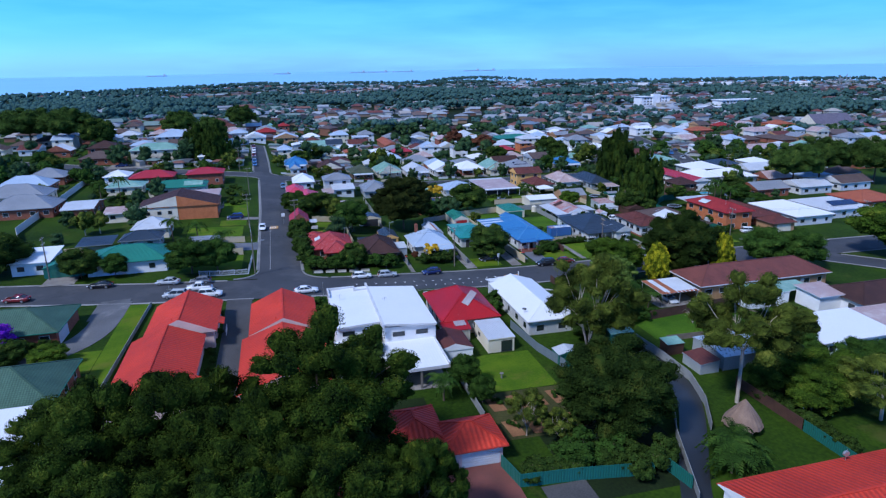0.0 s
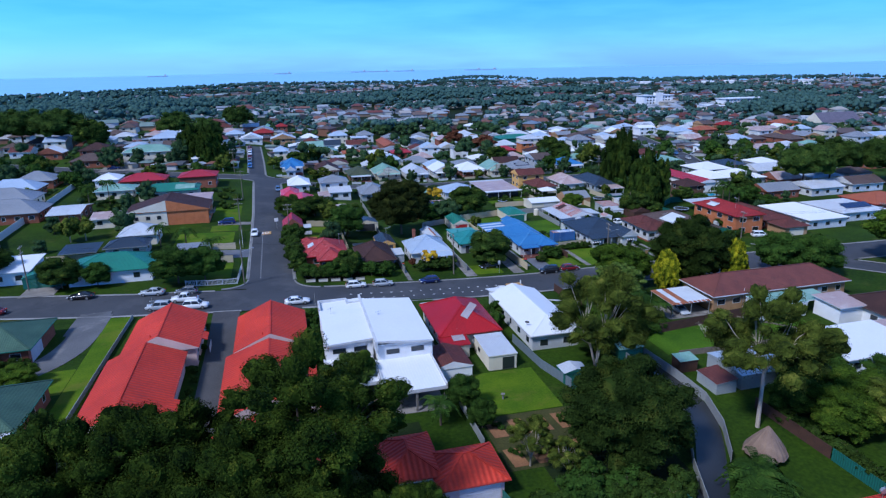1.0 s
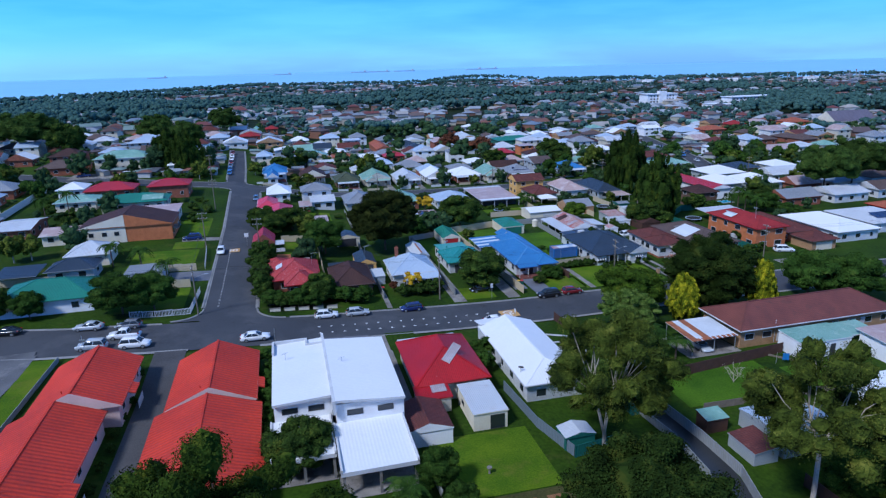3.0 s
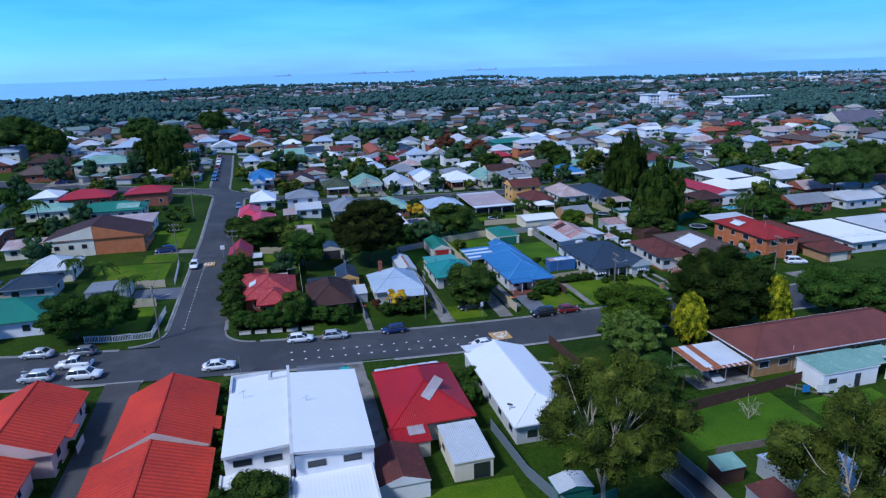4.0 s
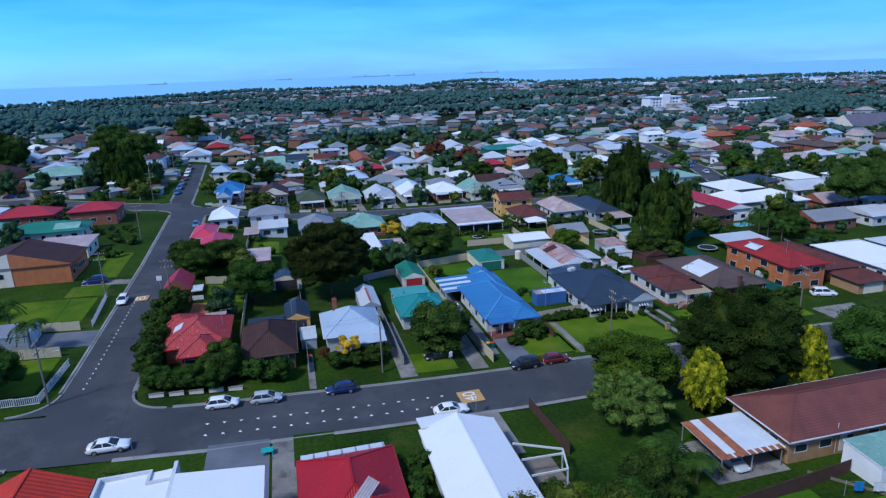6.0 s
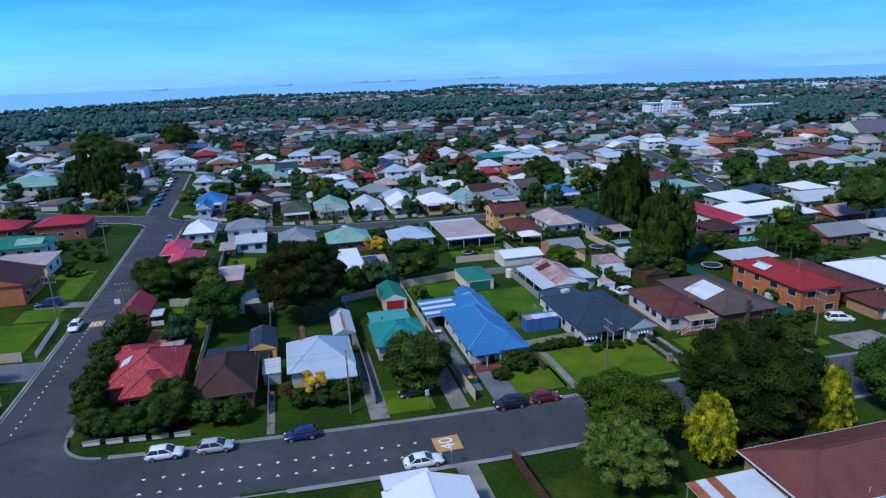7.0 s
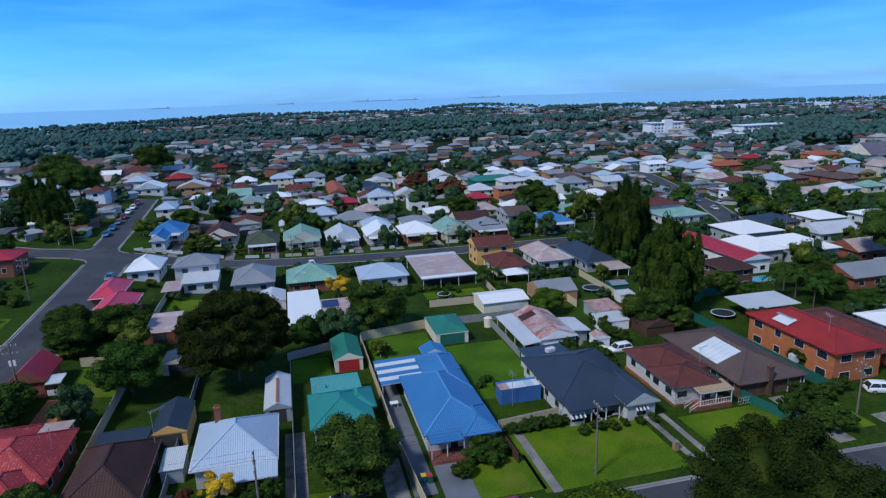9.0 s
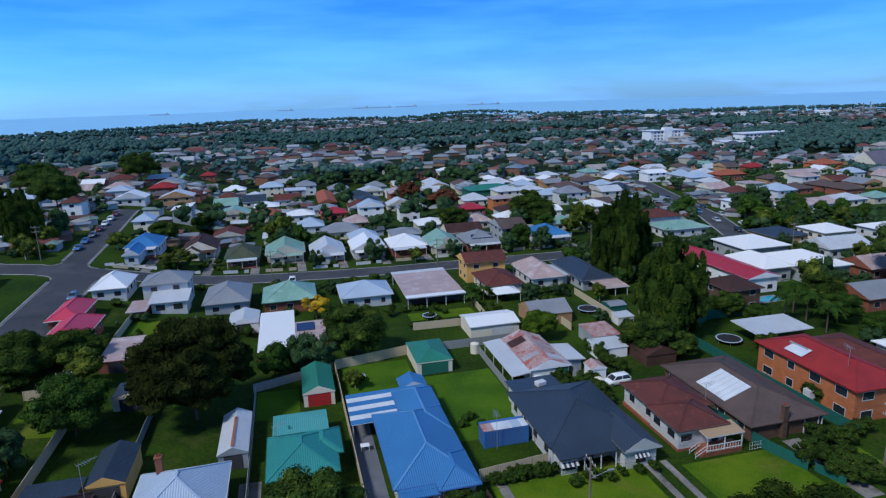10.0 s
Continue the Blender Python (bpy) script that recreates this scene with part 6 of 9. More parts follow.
# ---- single houses beyond the cross street ----
house(32.1, 43.6, 309.1, 319.1, "white cottage with white sheet hip roof", 3.0, 1.8, "hip", BOARDS, R_WHITE, windows="s", storeys=1, caps=False, gutter=False, pane=False)
house(45.5, 56.7, 308.6, 318.6, "brick cottage with red hip roof", 3.0, 2.0, "hip", BRICK, R_CRIMSON, windows="s", storeys=1, caps=False, gutter=False, pane=False)
house(46.6, 55.1, 341.2, 375.2, "long brick terrace with brown tile roof", 3.2, 1.8, "gable_y", BRICK, R_TERRACOTTA, windows="s", storeys=1, caps=False, gutter=False, pane=False)
house(60.5, 71.4, 303.6, 312.6, "white two-storey house with pale blue gable roof", 5.4, 2.4, "gable_y", WHITE, R_BLUEGREY, windows="s", storeys=2, caps=False, gutter=False, pane=False)
house(75.0, 84.0, 292.7, 300.7, "white two-storey house with grey roof", 5.6, 1.2, "hip", WHITE, R_GREY, windows="s", storeys=2, caps=False, gutter=False, pane=False)
house(31.6, 42.4, 375.2, 387.2, "grey two-storey block with flat pale roof", 5.4, 0.4, "flat", GREYBOARDS, R_GREYWHITE, windows="s", storeys=2, caps=False, gutter=False, pane=False)
house(100.3, 111.8, 294.4, 304.4, "brick house with bright red sheet roof", 3.0, 2.0, "hip", BRICK, R_CRIMSON, windows="s", storeys=1, caps=False, gutter=False, pane=False)
house(116.9, 124.8, 302.1, 311.1, "orange brick two-storey flats with flat roof", 5.2, 0.4, "flat", ORANGEBRICK, R_SALMON, windows="s", storeys=2, caps=False, gutter=False, pane=False)
house(131.2, 137.5, 277.1, 286.1, "white cottage with white sheet roof", 3.0, 1.6, "gable_x", WHITE, R_WHITE, windows="s", storeys=1, caps=False, gutter=False, pane=False)
house(128.6, 138.4, 447.6, 456.6, "white cottage with pale sheet roof", 3.0, 1.8, "hip", BOARDS, R_WHITE, windows="s", storeys=1, caps=False, gutter=False, pane=False)
house(112.8, 125.3, 432.7, 442.7, "brick house with brown tile roof", 3.2, 2.0, "hip", BRICK, R_BROWN, windows="s", storeys=1, caps=False, gutter=False, pane=False)
house(-87.2, -70.9, 385.0, 396.0, "brick house with orange tile hip roof", 3.2, 2.4, "hip", BRICK, R_TERRACOTTA, windows="s", storeys=1, caps=False, gutter=False, pane=False)
house(-62.0, -47.9, 348.5, 359.5, "tan brick house with pale tile gable roof", 3.2, 2.2, "gable_x", TANBRICK, R_SALMON, windows="s", storeys=1, caps=False, gutter=False, pane=False)
house(-43.4, -36.4, 293.8, 303.8, "white two-storey house with red tile roof", 5.4, 2.0, "hip", WHITE, R_REDBROWN, windows="s", storeys=2, caps=False, gutter=False, pane=False)
house(-41.0, -30.8, 340.6, 350.6, "pale house with blue-grey sheet hip roof", 3.2, 2.0, "hip", BOARDS, R_BLUEGREY, windows="s", storeys=1, caps=False, gutter=False, pane=False)
house(-26.9, -15.3, 354.2, 365.2, "brick house with dark red tile hip roof", 3.2, 2.2, "hip", BRICK, R_FLAT, windows="s", storeys=1, caps=False, gutter=False, pane=False)
house(-8.5, -0.8, 295.6, 305.6, "modern grey two-storey house with white skillion roof", 5.6, 1.2, "skillion", GREYBOARDS, R_WHITE, windows="s", storeys=2, caps=False, gutter=False, pane=False, lean="w")
house(-15.7, -8.8, 267.8, 276.8, "cream two-storey house with blue-grey hip roof", 5.2, 2.0, "hip", CREAM, R_BLUEGREY, windows="s", storeys=2, caps=False, gutter=False, pane=False)
house(4.9, 17.9, 315.7, 325.7, "cream cottage with pale green gable roof", 3.2, 2.2, "gable_y", CREAMBOARDS, R_PALEGREEN, windows="s", storeys=1, caps=False, gutter=False, pane=False)
house(11.7, 19.1, 294.5, 300.5, "red brick annexe with pale sheet roof", 3.0, 0.8, "gable_x", BRICK, R_GREYWHITE, windows="s", storeys=1, caps=False, gutter=False, pane=False)
house(19.6, 30.3, 312.3, 322.3, "cream cottage with orange-red tile hip roof", 3.2, 2.2, "hip", CREAM, R_TERRACOTTA, windows="s", storeys=1, caps=False, gutter=False, pane=False)
house(12.6, 22.4, 371.6, 380.6, "white cottage with pale grey hip roof", 3.2, 2.0, "hip", BOARDS, R_GREYWHITE, windows="s", storeys=1, caps=False, gutter=False, pane=False)
house(-11.8, -4.4, 350.2, 360.2, "brick cottage with red-brown hip roof", 3.2, 2.2, "hip", BRICK, R_REDBROWN, windows="s", storeys=1, caps=False, gutter=False, pane=False)
house(1.5, 9.9, 362.5, 372.5, "cream cottage with red-brown hip roof", 3.2, 2.2, "hip", CREAM, R_REDBROWN, windows="s", storeys=1, caps=False, gutter=False, pane=False)
house(-21.3, -16.8, 400.5, 409.5, "pale cottage with mint green roof", 3.2, 1.8, "hip", BOARDS, R_PALEGREEN, windows="s", storeys=1, caps=False, gutter=False, pane=False)
house(-14.5, -5.9, 431.9, 441.9, "brick cottage with deep red roof", 3.2, 2.0, "hip", BRICK, R_FLAT, windows="s", storeys=1, caps=False, gutter=False, pane=False)
house(237.7, 252.3, 338.3, 349.3, "white cottage with pale blue hip roof", 3.4, 2.4, "hip", BOARDS, R_BLUEGREY, windows="s", storeys=1, caps=False, gutter=False, pane=False)
house(256.7, 273.4, 340.4, 351.4, "brick house with orange tile hip roof", 3.4, 2.2, "hip", BRICK, R_TERRACOTTA, windows="s", storeys=1, caps=False, gutter=False, pane=False)
house(295.5, 308.0, 364.8, 375.8, "brick house with red tile roof", 3.4, 2.2, "hip", BRICK, R_FLAT, windows="s", storeys=1, caps=False, gutter=False, pane=False)
house(265.1, 275.4, 269.5, 281.5, "brick house with brown tile hip roof", 3.6, 2.6, "hip", BRICK, R_GREYBROWN, windows="s", storeys=1, caps=False, gutter=False, pane=False)
house(246.2, 256.0, 306.1, 316.1, "low beige building with flat roof", 3.2, 0.4, "flat", CREAM, R_SALMON, windows="s", storeys=1, caps=False, gutter=False, pane=False)
house(222.6, 235.0, 354.6, 364.6, "white two-storey house with pale roof", 5.0, 1.6, "gable_x", WHITE, R_WHITE, windows="s", storeys=2, caps=False, gutter=False, pane=False)
house(210.2, 222.2, 371.2, 382.2, "grey cottage with blue-grey hip roof", 3.4, 2.2, "hip", GREYBOARDS, R_BLUEGREY, windows="s", storeys=1, caps=False, gutter=False, pane=False)
house(203.5, 214.2, 391.3, 402.3, "cream cottage with pale green roof", 3.4, 2.0, "hip", CREAM, R_PALEGREEN, windows="s", storeys=1, caps=False, gutter=False, pane=False)
house(291.9, 312.6, 330.9, 340.9, "long low cream building with beige roof", 3.2, 1.4, "gable_x", CREAM, R_SALMON, windows="s", storeys=1, caps=False, gutter=False, pane=False)
house(317.0, 325.8, 315.7, 326.7, "pale house with blue-grey sheet roof", 3.6, 2.2, "hip", BOARDS, R_BLUEGREY, windows="s", storeys=1, caps=False, gutter=False, pane=False)
house(315.3, 332.1, 442.1, 458.1, "brick building with red-brown roof among trees", 4.0, 2.4, "hip", BRICK, R_REDBROWN, windows="s", storeys=1, caps=False, gutter=False, pane=False)
house(309.3, 323.3, 535.4, 549.4, "cream building with dark grey hip roof", 4.0, 3.0, "hip", CREAM, R_GREY, windows="s", storeys=1, caps=False, gutter=False, pane=False)
house(401.9, 422.0, 516.4, 542.4, "large white flat-roofed hall among trees", 5.0, 0.4, "flat", WHITE, R_WHITE, windows="s", storeys=1, caps=False, gutter=False, pane=False)
house(333.0, 349.0, 352.0, 366.0, "orange brick building with orange tile roof", 4.0, 2.6, "hip", ORANGEBRICK, R_TERRACOTTA, windows="s", storeys=1, caps=False, gutter=False, pane=False)
house(352.0, 386.0, 334.0, 352.0, "large hall with steep purple-grey roof", 4.5, 6.5, "gable_x", CREAM, R_PURPLE, windows="s", storeys=1, caps=False, gutter=False, pane=False)
house(429.4, 439.3, 626.0, 640.0, "tan brick block of flats among trees", 8.0, 0.4, "flat", TANBRICK, R_SALMON, windows="s", storeys=2, caps=False, gutter=False, pane=False)

# ---- further streets, house by house ----
FOOT = []                         # footprints already taken
for o in scene.objects:
    if o.type == "EMPTY" and "category" in o and o["category"] in ("house", "shed", "garage", "townhouse", "carport", "pavilion", "patio roof"):
        xsb, ysb = [], []
        for c in o.children:
            if c.type == "MESH" and c.name.startswith(("roof", "wall")):
                m = c.matrix_basis
                for v in c.bound_box:
                    q = o.matrix_basis @ (m @ Vector(v))
                    xsb.append(q.x)
                    ysb.append(q.y)
        if xsb:
            FOOT.append((min(xsb), max(xsb), min(ysb), max(ysb)))


def free(x0, x1, y0, y1, gap=1.0):
    return not any(x0 < b + gap and x1 > a - gap and y0 < d + gap and y1 > c - gap for a, b, c, d in FOOT)


rnd = random.Random(7)
FAR_ROOFS = [(R_GREYWHITE, "pale grey sheet"), (R_WHITE, "white sheet"), (R_GREY, "grey sheet"), (R_REDBROWN, "red-brown tile"), (R_BLUEGREY, "blue-grey sheet"), (R_BROWN, "brown tile"),
             (R_GREYBROWN, "grey-brown tile"), (R_PALEGREEN, "pale green sheet"), (R_BLUEGREY, "blue-grey sheet"), (R_GREYBROWN, "grey-brown tile"), (R_SALMON, "salmon sheet"), (R_BLACK, "charcoal sheet"), (R_GREYWHITE, "pale grey sheet"), (R_GREY, "grey sheet")]
FAR_WALLS = [(BOARDS, "white"), (CREAM, "cream"), (BRICK, "brick"), (BOARDS, "white"), (TANBRICK, "tan brick"), (GREYBOARDS, "grey"), (CREAMBOARDS, "cream")]
for row, y in enumerate((252, 268, 285, 302, 320, 338, 356, 374, 392)):
    x = -150 + 6 * (row % 3)
    while x < 330:
        w, d = rnd.uniform(9.5, 13.5), rnd.uniform(9, 12.5)
        x0, y0 = x + rnd.uniform(-1.5, 1.5), y + rnd.uniform(-2.5, 2.5)
        x += w + rnd.uniform(3.5, 8.0)
        if rnd.random() < 0.1 or float(np.min(road_distance(np.array([x0, x0 + w, x0 + w / 2, x0, x0 + w]), np.array([y0, y0, y0 + d / 2, y0 + d, y0 + d])))) < 2 or not free(x0, x0 + w, y0, y0 + d, 2.0):
            continue
        (rm, rn), (wm, wn) = rnd.choice(FAR_ROOFS), rnd.choice(FAR_WALLS)
        kind = rnd.choice(("hip", "hip", "hip", "gable_y", "gable_x"))
        tall = rnd.random() < 0.12
        house(x0, x0 + w, y0, y0 + d, "%s %scottage with %s roof" % (wn, "two-storey " if tall else "suburban ", rn), 5.3 if tall else 2.9, rnd.uniform(1.7, 2.7), kind, wm, rm, windows="s", storeys=2 if tall else 1,
              group="cottages in the further streets", caps=False, gutter=False, pane=False)
        FOOT.append((x0, x0 + w, y0, y0 + d))

# houses between the flats and the east road
for row, y in enumerate((112, 131, 150, 168, 187, 206)):
    x = 126 + 5 * (row % 2)
    while x < 262:
        w, d = rnd.uniform(10, 15), rnd.uniform(9.5, 12.5)
        x0, y0 = x, y + rnd.uniform(-2, 2)
        x += w + rnd.uniform(3.0, 6.5)
        if x0 > 40 + y or float(np.min(road_distance(np.array([x0, x0 + w, x0 + w / 2]), np.array([y0, y0 + d, y0])))) < 3 or not free(x0, x0 + w, y0, y0 + d, 1.5):
            continue
        (rm, rn), (wm, wn) = rnd.choice(FAR_ROOFS), rnd.choice(FAR_WALLS)
        house(x0, x0 + w, y0, y0 + d, "%s suburban house with %s roof" % (wn, rn), 3.0, rnd.uniform(1.7, 2.6), rnd.choice(("hip", "hip", "gable_x")), wm, rm, windows="sw", group="houses by the east road", caps=False, gutter=False, pane=False)
        FOOT.append((x0, x0 + w, y0, y0 + d))

# white apartment block among the trees
root = thing("apartment_building", 398, 612, g(398, 612), "white three-storey apartment block among trees", "apartment building")
part("wall", boxmesh(-18, 18, -8, 8, -1, 12.5), WHITE, root)
part("roof", boxmesh(-19, -5, -9, 9, 12.5, 13.0), R_WHITE, root)
part("roof", boxmesh(5, 19, -9, 9, 12.5, 13.0), R_WHITE, root)
part("stair_tower", boxmesh(-4.5, 4.5, -9.5, -4, -1, 15.5), WHITE, root)
for zz in (0.9, 3.9, 6.9, 9.9):
    for i in range(8):
        if i not in (3, 4):
            window(root, -13.5 + i * 3.8, -8.02, zz, "s", 1.9, 1.5, DARKTRIM, False)
root = thing("apartment_building", 470, 560, g(470, 560), "long white three-storey building among trees", "apartment building")
part("wall", boxmesh(-26, 26, -8, 8, -1, 9.0), WHITE, root)
part("roof", boxmesh(-27, 27, -9, 9, 9.0, 9.5), R_WHITE, root)
for zz in (0.9, 3.9, 6.6):
    for i in range(12):
        window(root, -23 + i * 4.2, -8.02, zz, "s", 1.9, 1.4, DARKTRIM, False)


def wooded(x, y):
    """How thick the woods stand: belts along the coast, thicker in the west."""
    k = noise.noise(Vector((x * 0.005, y * 0.012, 4.0))) + 0.25 * noise.noise(Vector((x * 0.03, y * 0.03, 9.0)))
    away, turn = math.hypot(x - 20, y), math.degrees(math.atan2(x - 20, y))
    belt = 0.5 * math.exp(-((away - 960 - 6 * turn) / 120) ** 2) * (1 - float(smooth(22, 34, turn)))
    hill = 0.25 * math.exp(-((turn - 42) / 5) ** 2) * float(smooth(540, 640, away)) * (1 - float(smooth(1150, 1300, away)))
    shore = 0.5 * float(smooth(150, 60, coast(x) - y))
    west = 0.22 * float(smooth(-2, -14, turn)) * float(smooth(400, 520, away))
    return 0.8 * k - 0.12 + belt + hill + shore + west + 0.6 * math.exp(-((x - 75) / 40) ** 2 - ((y - 455) / 45) ** 2)


def joined(name, n, area, walls, roofs, label, seed, wmin=9, wmax=15, tall=0.1, depth=(8, 12), eave=3.4, gap=9, category="houses"):
    """Houses too far off to tell apart singly: walls and hip or gable roofs in one mesh."""
    r = np.random.RandomState(seed)
    q, mats = [], []
    made = 0
    while made < n:
        x, y = area(r)
        if y > coast(x) - 130 or road_distance(x, y) < gap or wooded(x, y) > 0.12 + 0.15 * r.rand() or not free(x, x, y, y, gap):
            continue
        made += 1
        w, d = r.uniform(wmin, wmax) / 2, r.uniform(*depth) / 2
        z, h = g(x, y) - 0.5, (6.0 if r.rand() < tall else eave)
        t = r.choice([0, 0, 0, 0.35, -0.3, 0.8])
        c, s = math.cos(t), math.sin(t)

        def P(a, b, zz):
            return (x + a * c - b * s, y + a * s + b * c, zz)
        A = [P(-w, -d, z), P(w, -d, z), P(w, d, z), P(-w, d, z)]
        B = [(p[0], p[1], z + h) for p in A]
        for i in range(4):
            j = (i + 1) % 4
            q.append((A[i], A[j], B[j], B[i]))
            mats.append(0)
        o, rise = 0.5, r.uniform(1.6, 2.6) * (1 if eave > 3 else 0.35)
        E = [P(-w - o, -d - o, z + h), P(w + o, -d - o, z + h), P(w + o, d + o, z + h), P(-w - o, d + o, z + h)]
        k = 0.0 if r.rand() < 0.3 else d
        a, b = P(-w - o + k, 0, z + h + rise), P(w + o - k, 0, z + h + rise)
        for f in ((E[0], E[1], b, a), (E[1], E[2], b, b), (E[2], E[3], a, b), (E[3], E[0], a, a)):
            q.append(f)
            mats.append(1)
    verts = np.array(q)
    n4 = len(verts)
    me2 = bpy.data.meshes.new(name)
    flat, inv = np.unique(np.round(verts.reshape(-1, 3), 3), axis=0, return_inverse=True)
    inv = inv.reshape(-1, 4)
    wallf = [list(dict.fromkeys(f.tolist())) for f in inv]
    # walls and roofs do not share points, so that each takes its own colour
    base = len(flat)
    flat2 = np.concatenate([flat, flat])
    fl = [[v + (base if m else 0) for v in f] for f, m in zip(wallf, mats)]
    me2.from_pydata(flat2.tolist(), [], fl)
    me2.polygons.foreach_set("material_index", np.array(mats, dtype=np.int32))
    ob = link(name, me2, [walls, roofs])
    return tagged(ob, label, category, kind="stuff")


P_ROOF = palette("far_roof_colours", [(0.4087, 0.4211, 0.4458), (0.2477, 0.2663, 0.2972), (0.1238, 0.1331, 0.1486), (0.1548, 0.0464, 0.0372), (0.0929, 0.0384, 0.0310), (0.3468, 0.3653, 0.3901), (0.1486, 0.1053, 0.0898), (0.1053, 0.0743, 0.0681), (0.1858, 0.2477, 0.2229), (0.3715, 0.3406, 0.3096), (0.1734, 0.2167, 0.2786), (0.2105, 0.0929, 0.0619), (0.3096, 0.3344, 0.3715), (0.0805, 0.0867, 0.0991), (0.2043, 0.2229, 0.2539)])
P_WALL = palette("far_wall_colours", [(0.5062, 0.5062, 0.4995), (0.4455, 0.4050, 0.3240), (0.2160, 0.1013, 0.0608), (0.4725, 0.4725, 0.4725), (0.3038, 0.2025, 0.1215), (0.3712, 0.3847, 0.3915)])


def fan(near, far, spread=0.72):
    """A spot at random in the fan that opens north of the streets, even over the ground."""
    def pick(r):
        dist = math.sqrt(r.uniform(near ** 2, far ** 2))
        a = r.uniform(-0.52, spread + 0.22)
        return 20 + dist * math.sin(a), dist * math.cos(a)
    return pick


joined("back_sheds", 330, lambda r: (r.uniform(-90, 230), r.uniform(246, 405)), P_WALL, P_ROOF, "small sheds and garages filling the further back yards", 9, 3, 7, 0, (3, 6), 2.6, 4.2, "sheds")
joined("distant_houses", 560, fan(400, 860), P_WALL, P_ROOF, "many distant cottages with mixed pale, grey and red roofs", 3)
joined("farthest_houses", 760, fan(850, 1850), P_WALL, P_ROOF, "small pale houses scattered on the far coast", 5, 9, 17)

# ---- trees ----
bm = bmesh.new()
bmesh.ops.create_icosphere(bm, subdivisions=2, radius=1)
BALL = np.array([v.co[:] for f in bm.faces for v in f.verts])
bm.free()


def foliage(n, centre, radii, leaf, seed, lumps=40, low=-0.55, hollow=0.35, stretch=1.7, droop=0.0, lump=(0.17, 0.36), heart=True, fill=0.3, jitter=0.42):
    """n small leaf sprays, gathered in uneven lumps over an ellipsoid crown with gaps between them."""
    r = np.random.RandomState(seed)
    d = r.normal(size=(lumps * 4, 3))
    d /= np.linalg.norm(d, axis=1)[:, None]
    d = d[d[:, 2] > low][:lumps]
    k = len(d)
    size = r.uniform(lump[0], lump[1], k)
    mid = d * (np.minimum(r.uniform(hollow, 0.98, k), 1.04 - 0.85 * size) * (1 + 0.05 * r.normal(size=k)))[:, None]
    which = r.choice(k, n, p=size ** 2 / np.sum(size ** 2))
    v = r.normal(size=(n, 3))
    v /= np.linalg.norm(v, axis=1)[:, None]
    v[:, 2] = np.where(v[:, 2] < -0.35, -v[:, 2], v[:, 2])
    rad = np.where(r.rand(n) < fill, r.uniform(0.2, 0.8, n), r.uniform(0.80, 1.16, n))
    p = mid[which] + v * (size[which] * rad)[:, None] * np.array([1.05, 1.05, 0.95])
    out = p / (np.linalg.norm(p, axis=1)[:, None] + 1e-6)
    p = p * np.array(radii) + np.array(centre)
    p[:, 2] -= droop * r.rand(n) ** 2
    nrm = 0.85 * v + 0.3 * out + jitter * r.normal(size=(n, 3))
    nrm /= np.linalg.norm(nrm, axis=1)[:, None]
    a = np.cross(nrm, r.normal(size=(n, 3)))
    a /= np.linalg.norm(a, axis=1)[:, None]
    b = np.cross(nrm, a)
    s = (leaf * r.uniform(0.6, 1.3, n))[:, None]
    a, b = a * s * stretch * 0.5, b * s * 0.5
    quad = np.stack([p - a, p + a - b, p + a + b], 1)
    if n < 500:
        return quad, mid * np.array(radii) + np.array(centre)
    core = mid[:, None, :] + BALL[None] * (size * 0.76)[:, None, None] * np.array([1.05, 1.05, 0.95])
    core *= 1 + 0.07 * np.sin(core[:, :, :1] * 41 + core[:, :, 1:2] * 37 + core[:, :, 2:] * 29)
    core = core.reshape(-1, 3)
    if heart:
        core = np.concatenate([core, BALL * (hollow + 0.1) * np.array([1, 1, 0.95])])
    core = (core * np.array(radii) + np.array(centre)).reshape(-1, 3, 3)
    return np.concatenate([quad, core]), mid * np.array(radii) + np.array(centre)


def trunk_mesh(height, spread, ends, width, seed, fork=0.35, sides=7):
    """A tapered trunk that forks into a few limbs, each of which splits towards the ends near it."""
    r = random.Random(seed)
    bm = bmesh.new()
    top = Vector((r.uniform(-0.3, 0.3), r.uniform(-0.3, 0.3), height * fork))
    beam(bm, (0, 0, -0.4), top, width, sides=sides, taper=0.75)
    groups = {}
    for e in ends:
        groups.setdefault(int((math.atan2(e[1], e[0]) + math.pi + seed) / (2 * math.pi) * 4) % 4, []).append(Vector(e))
    for g4 in groups.values():
        mean = sum(g4, Vector()) / len(g4)
        knee = top.lerp(mean, 0.30) + Vector((r.uniform(-0.5, 0.5), r.uniform(-0.5, 0.5), 0.6))
        split = top.lerp(mean, 0.62) + Vector((r.uniform(-0.4, 0.4), r.uniform(-0.4, 0.4), 0.2))
        beam(bm, top - Vector((0, 0, 0.2)), knee, width * 0.55, sides=sides, taper=0.8)
        beam(bm, knee, split, width * 0.44, sides=6, taper=0.7)
        for i, e in enumerate(g4):
            root_at = split if i % 2 else knee
            bend = root_at.lerp(e, 0.5) + Vector((r.uniform(-0.4, 0.4), r.uniform(-0.4, 0.4), r.uniform(0.0, 0.5)))
            beam(bm, root_at, bend, width * 0.24, sides=5, taper=0.7)
            beam(bm, bend, e, width * 0.16, sides=4, taper=0.4)
    return bm


PROTO = {}


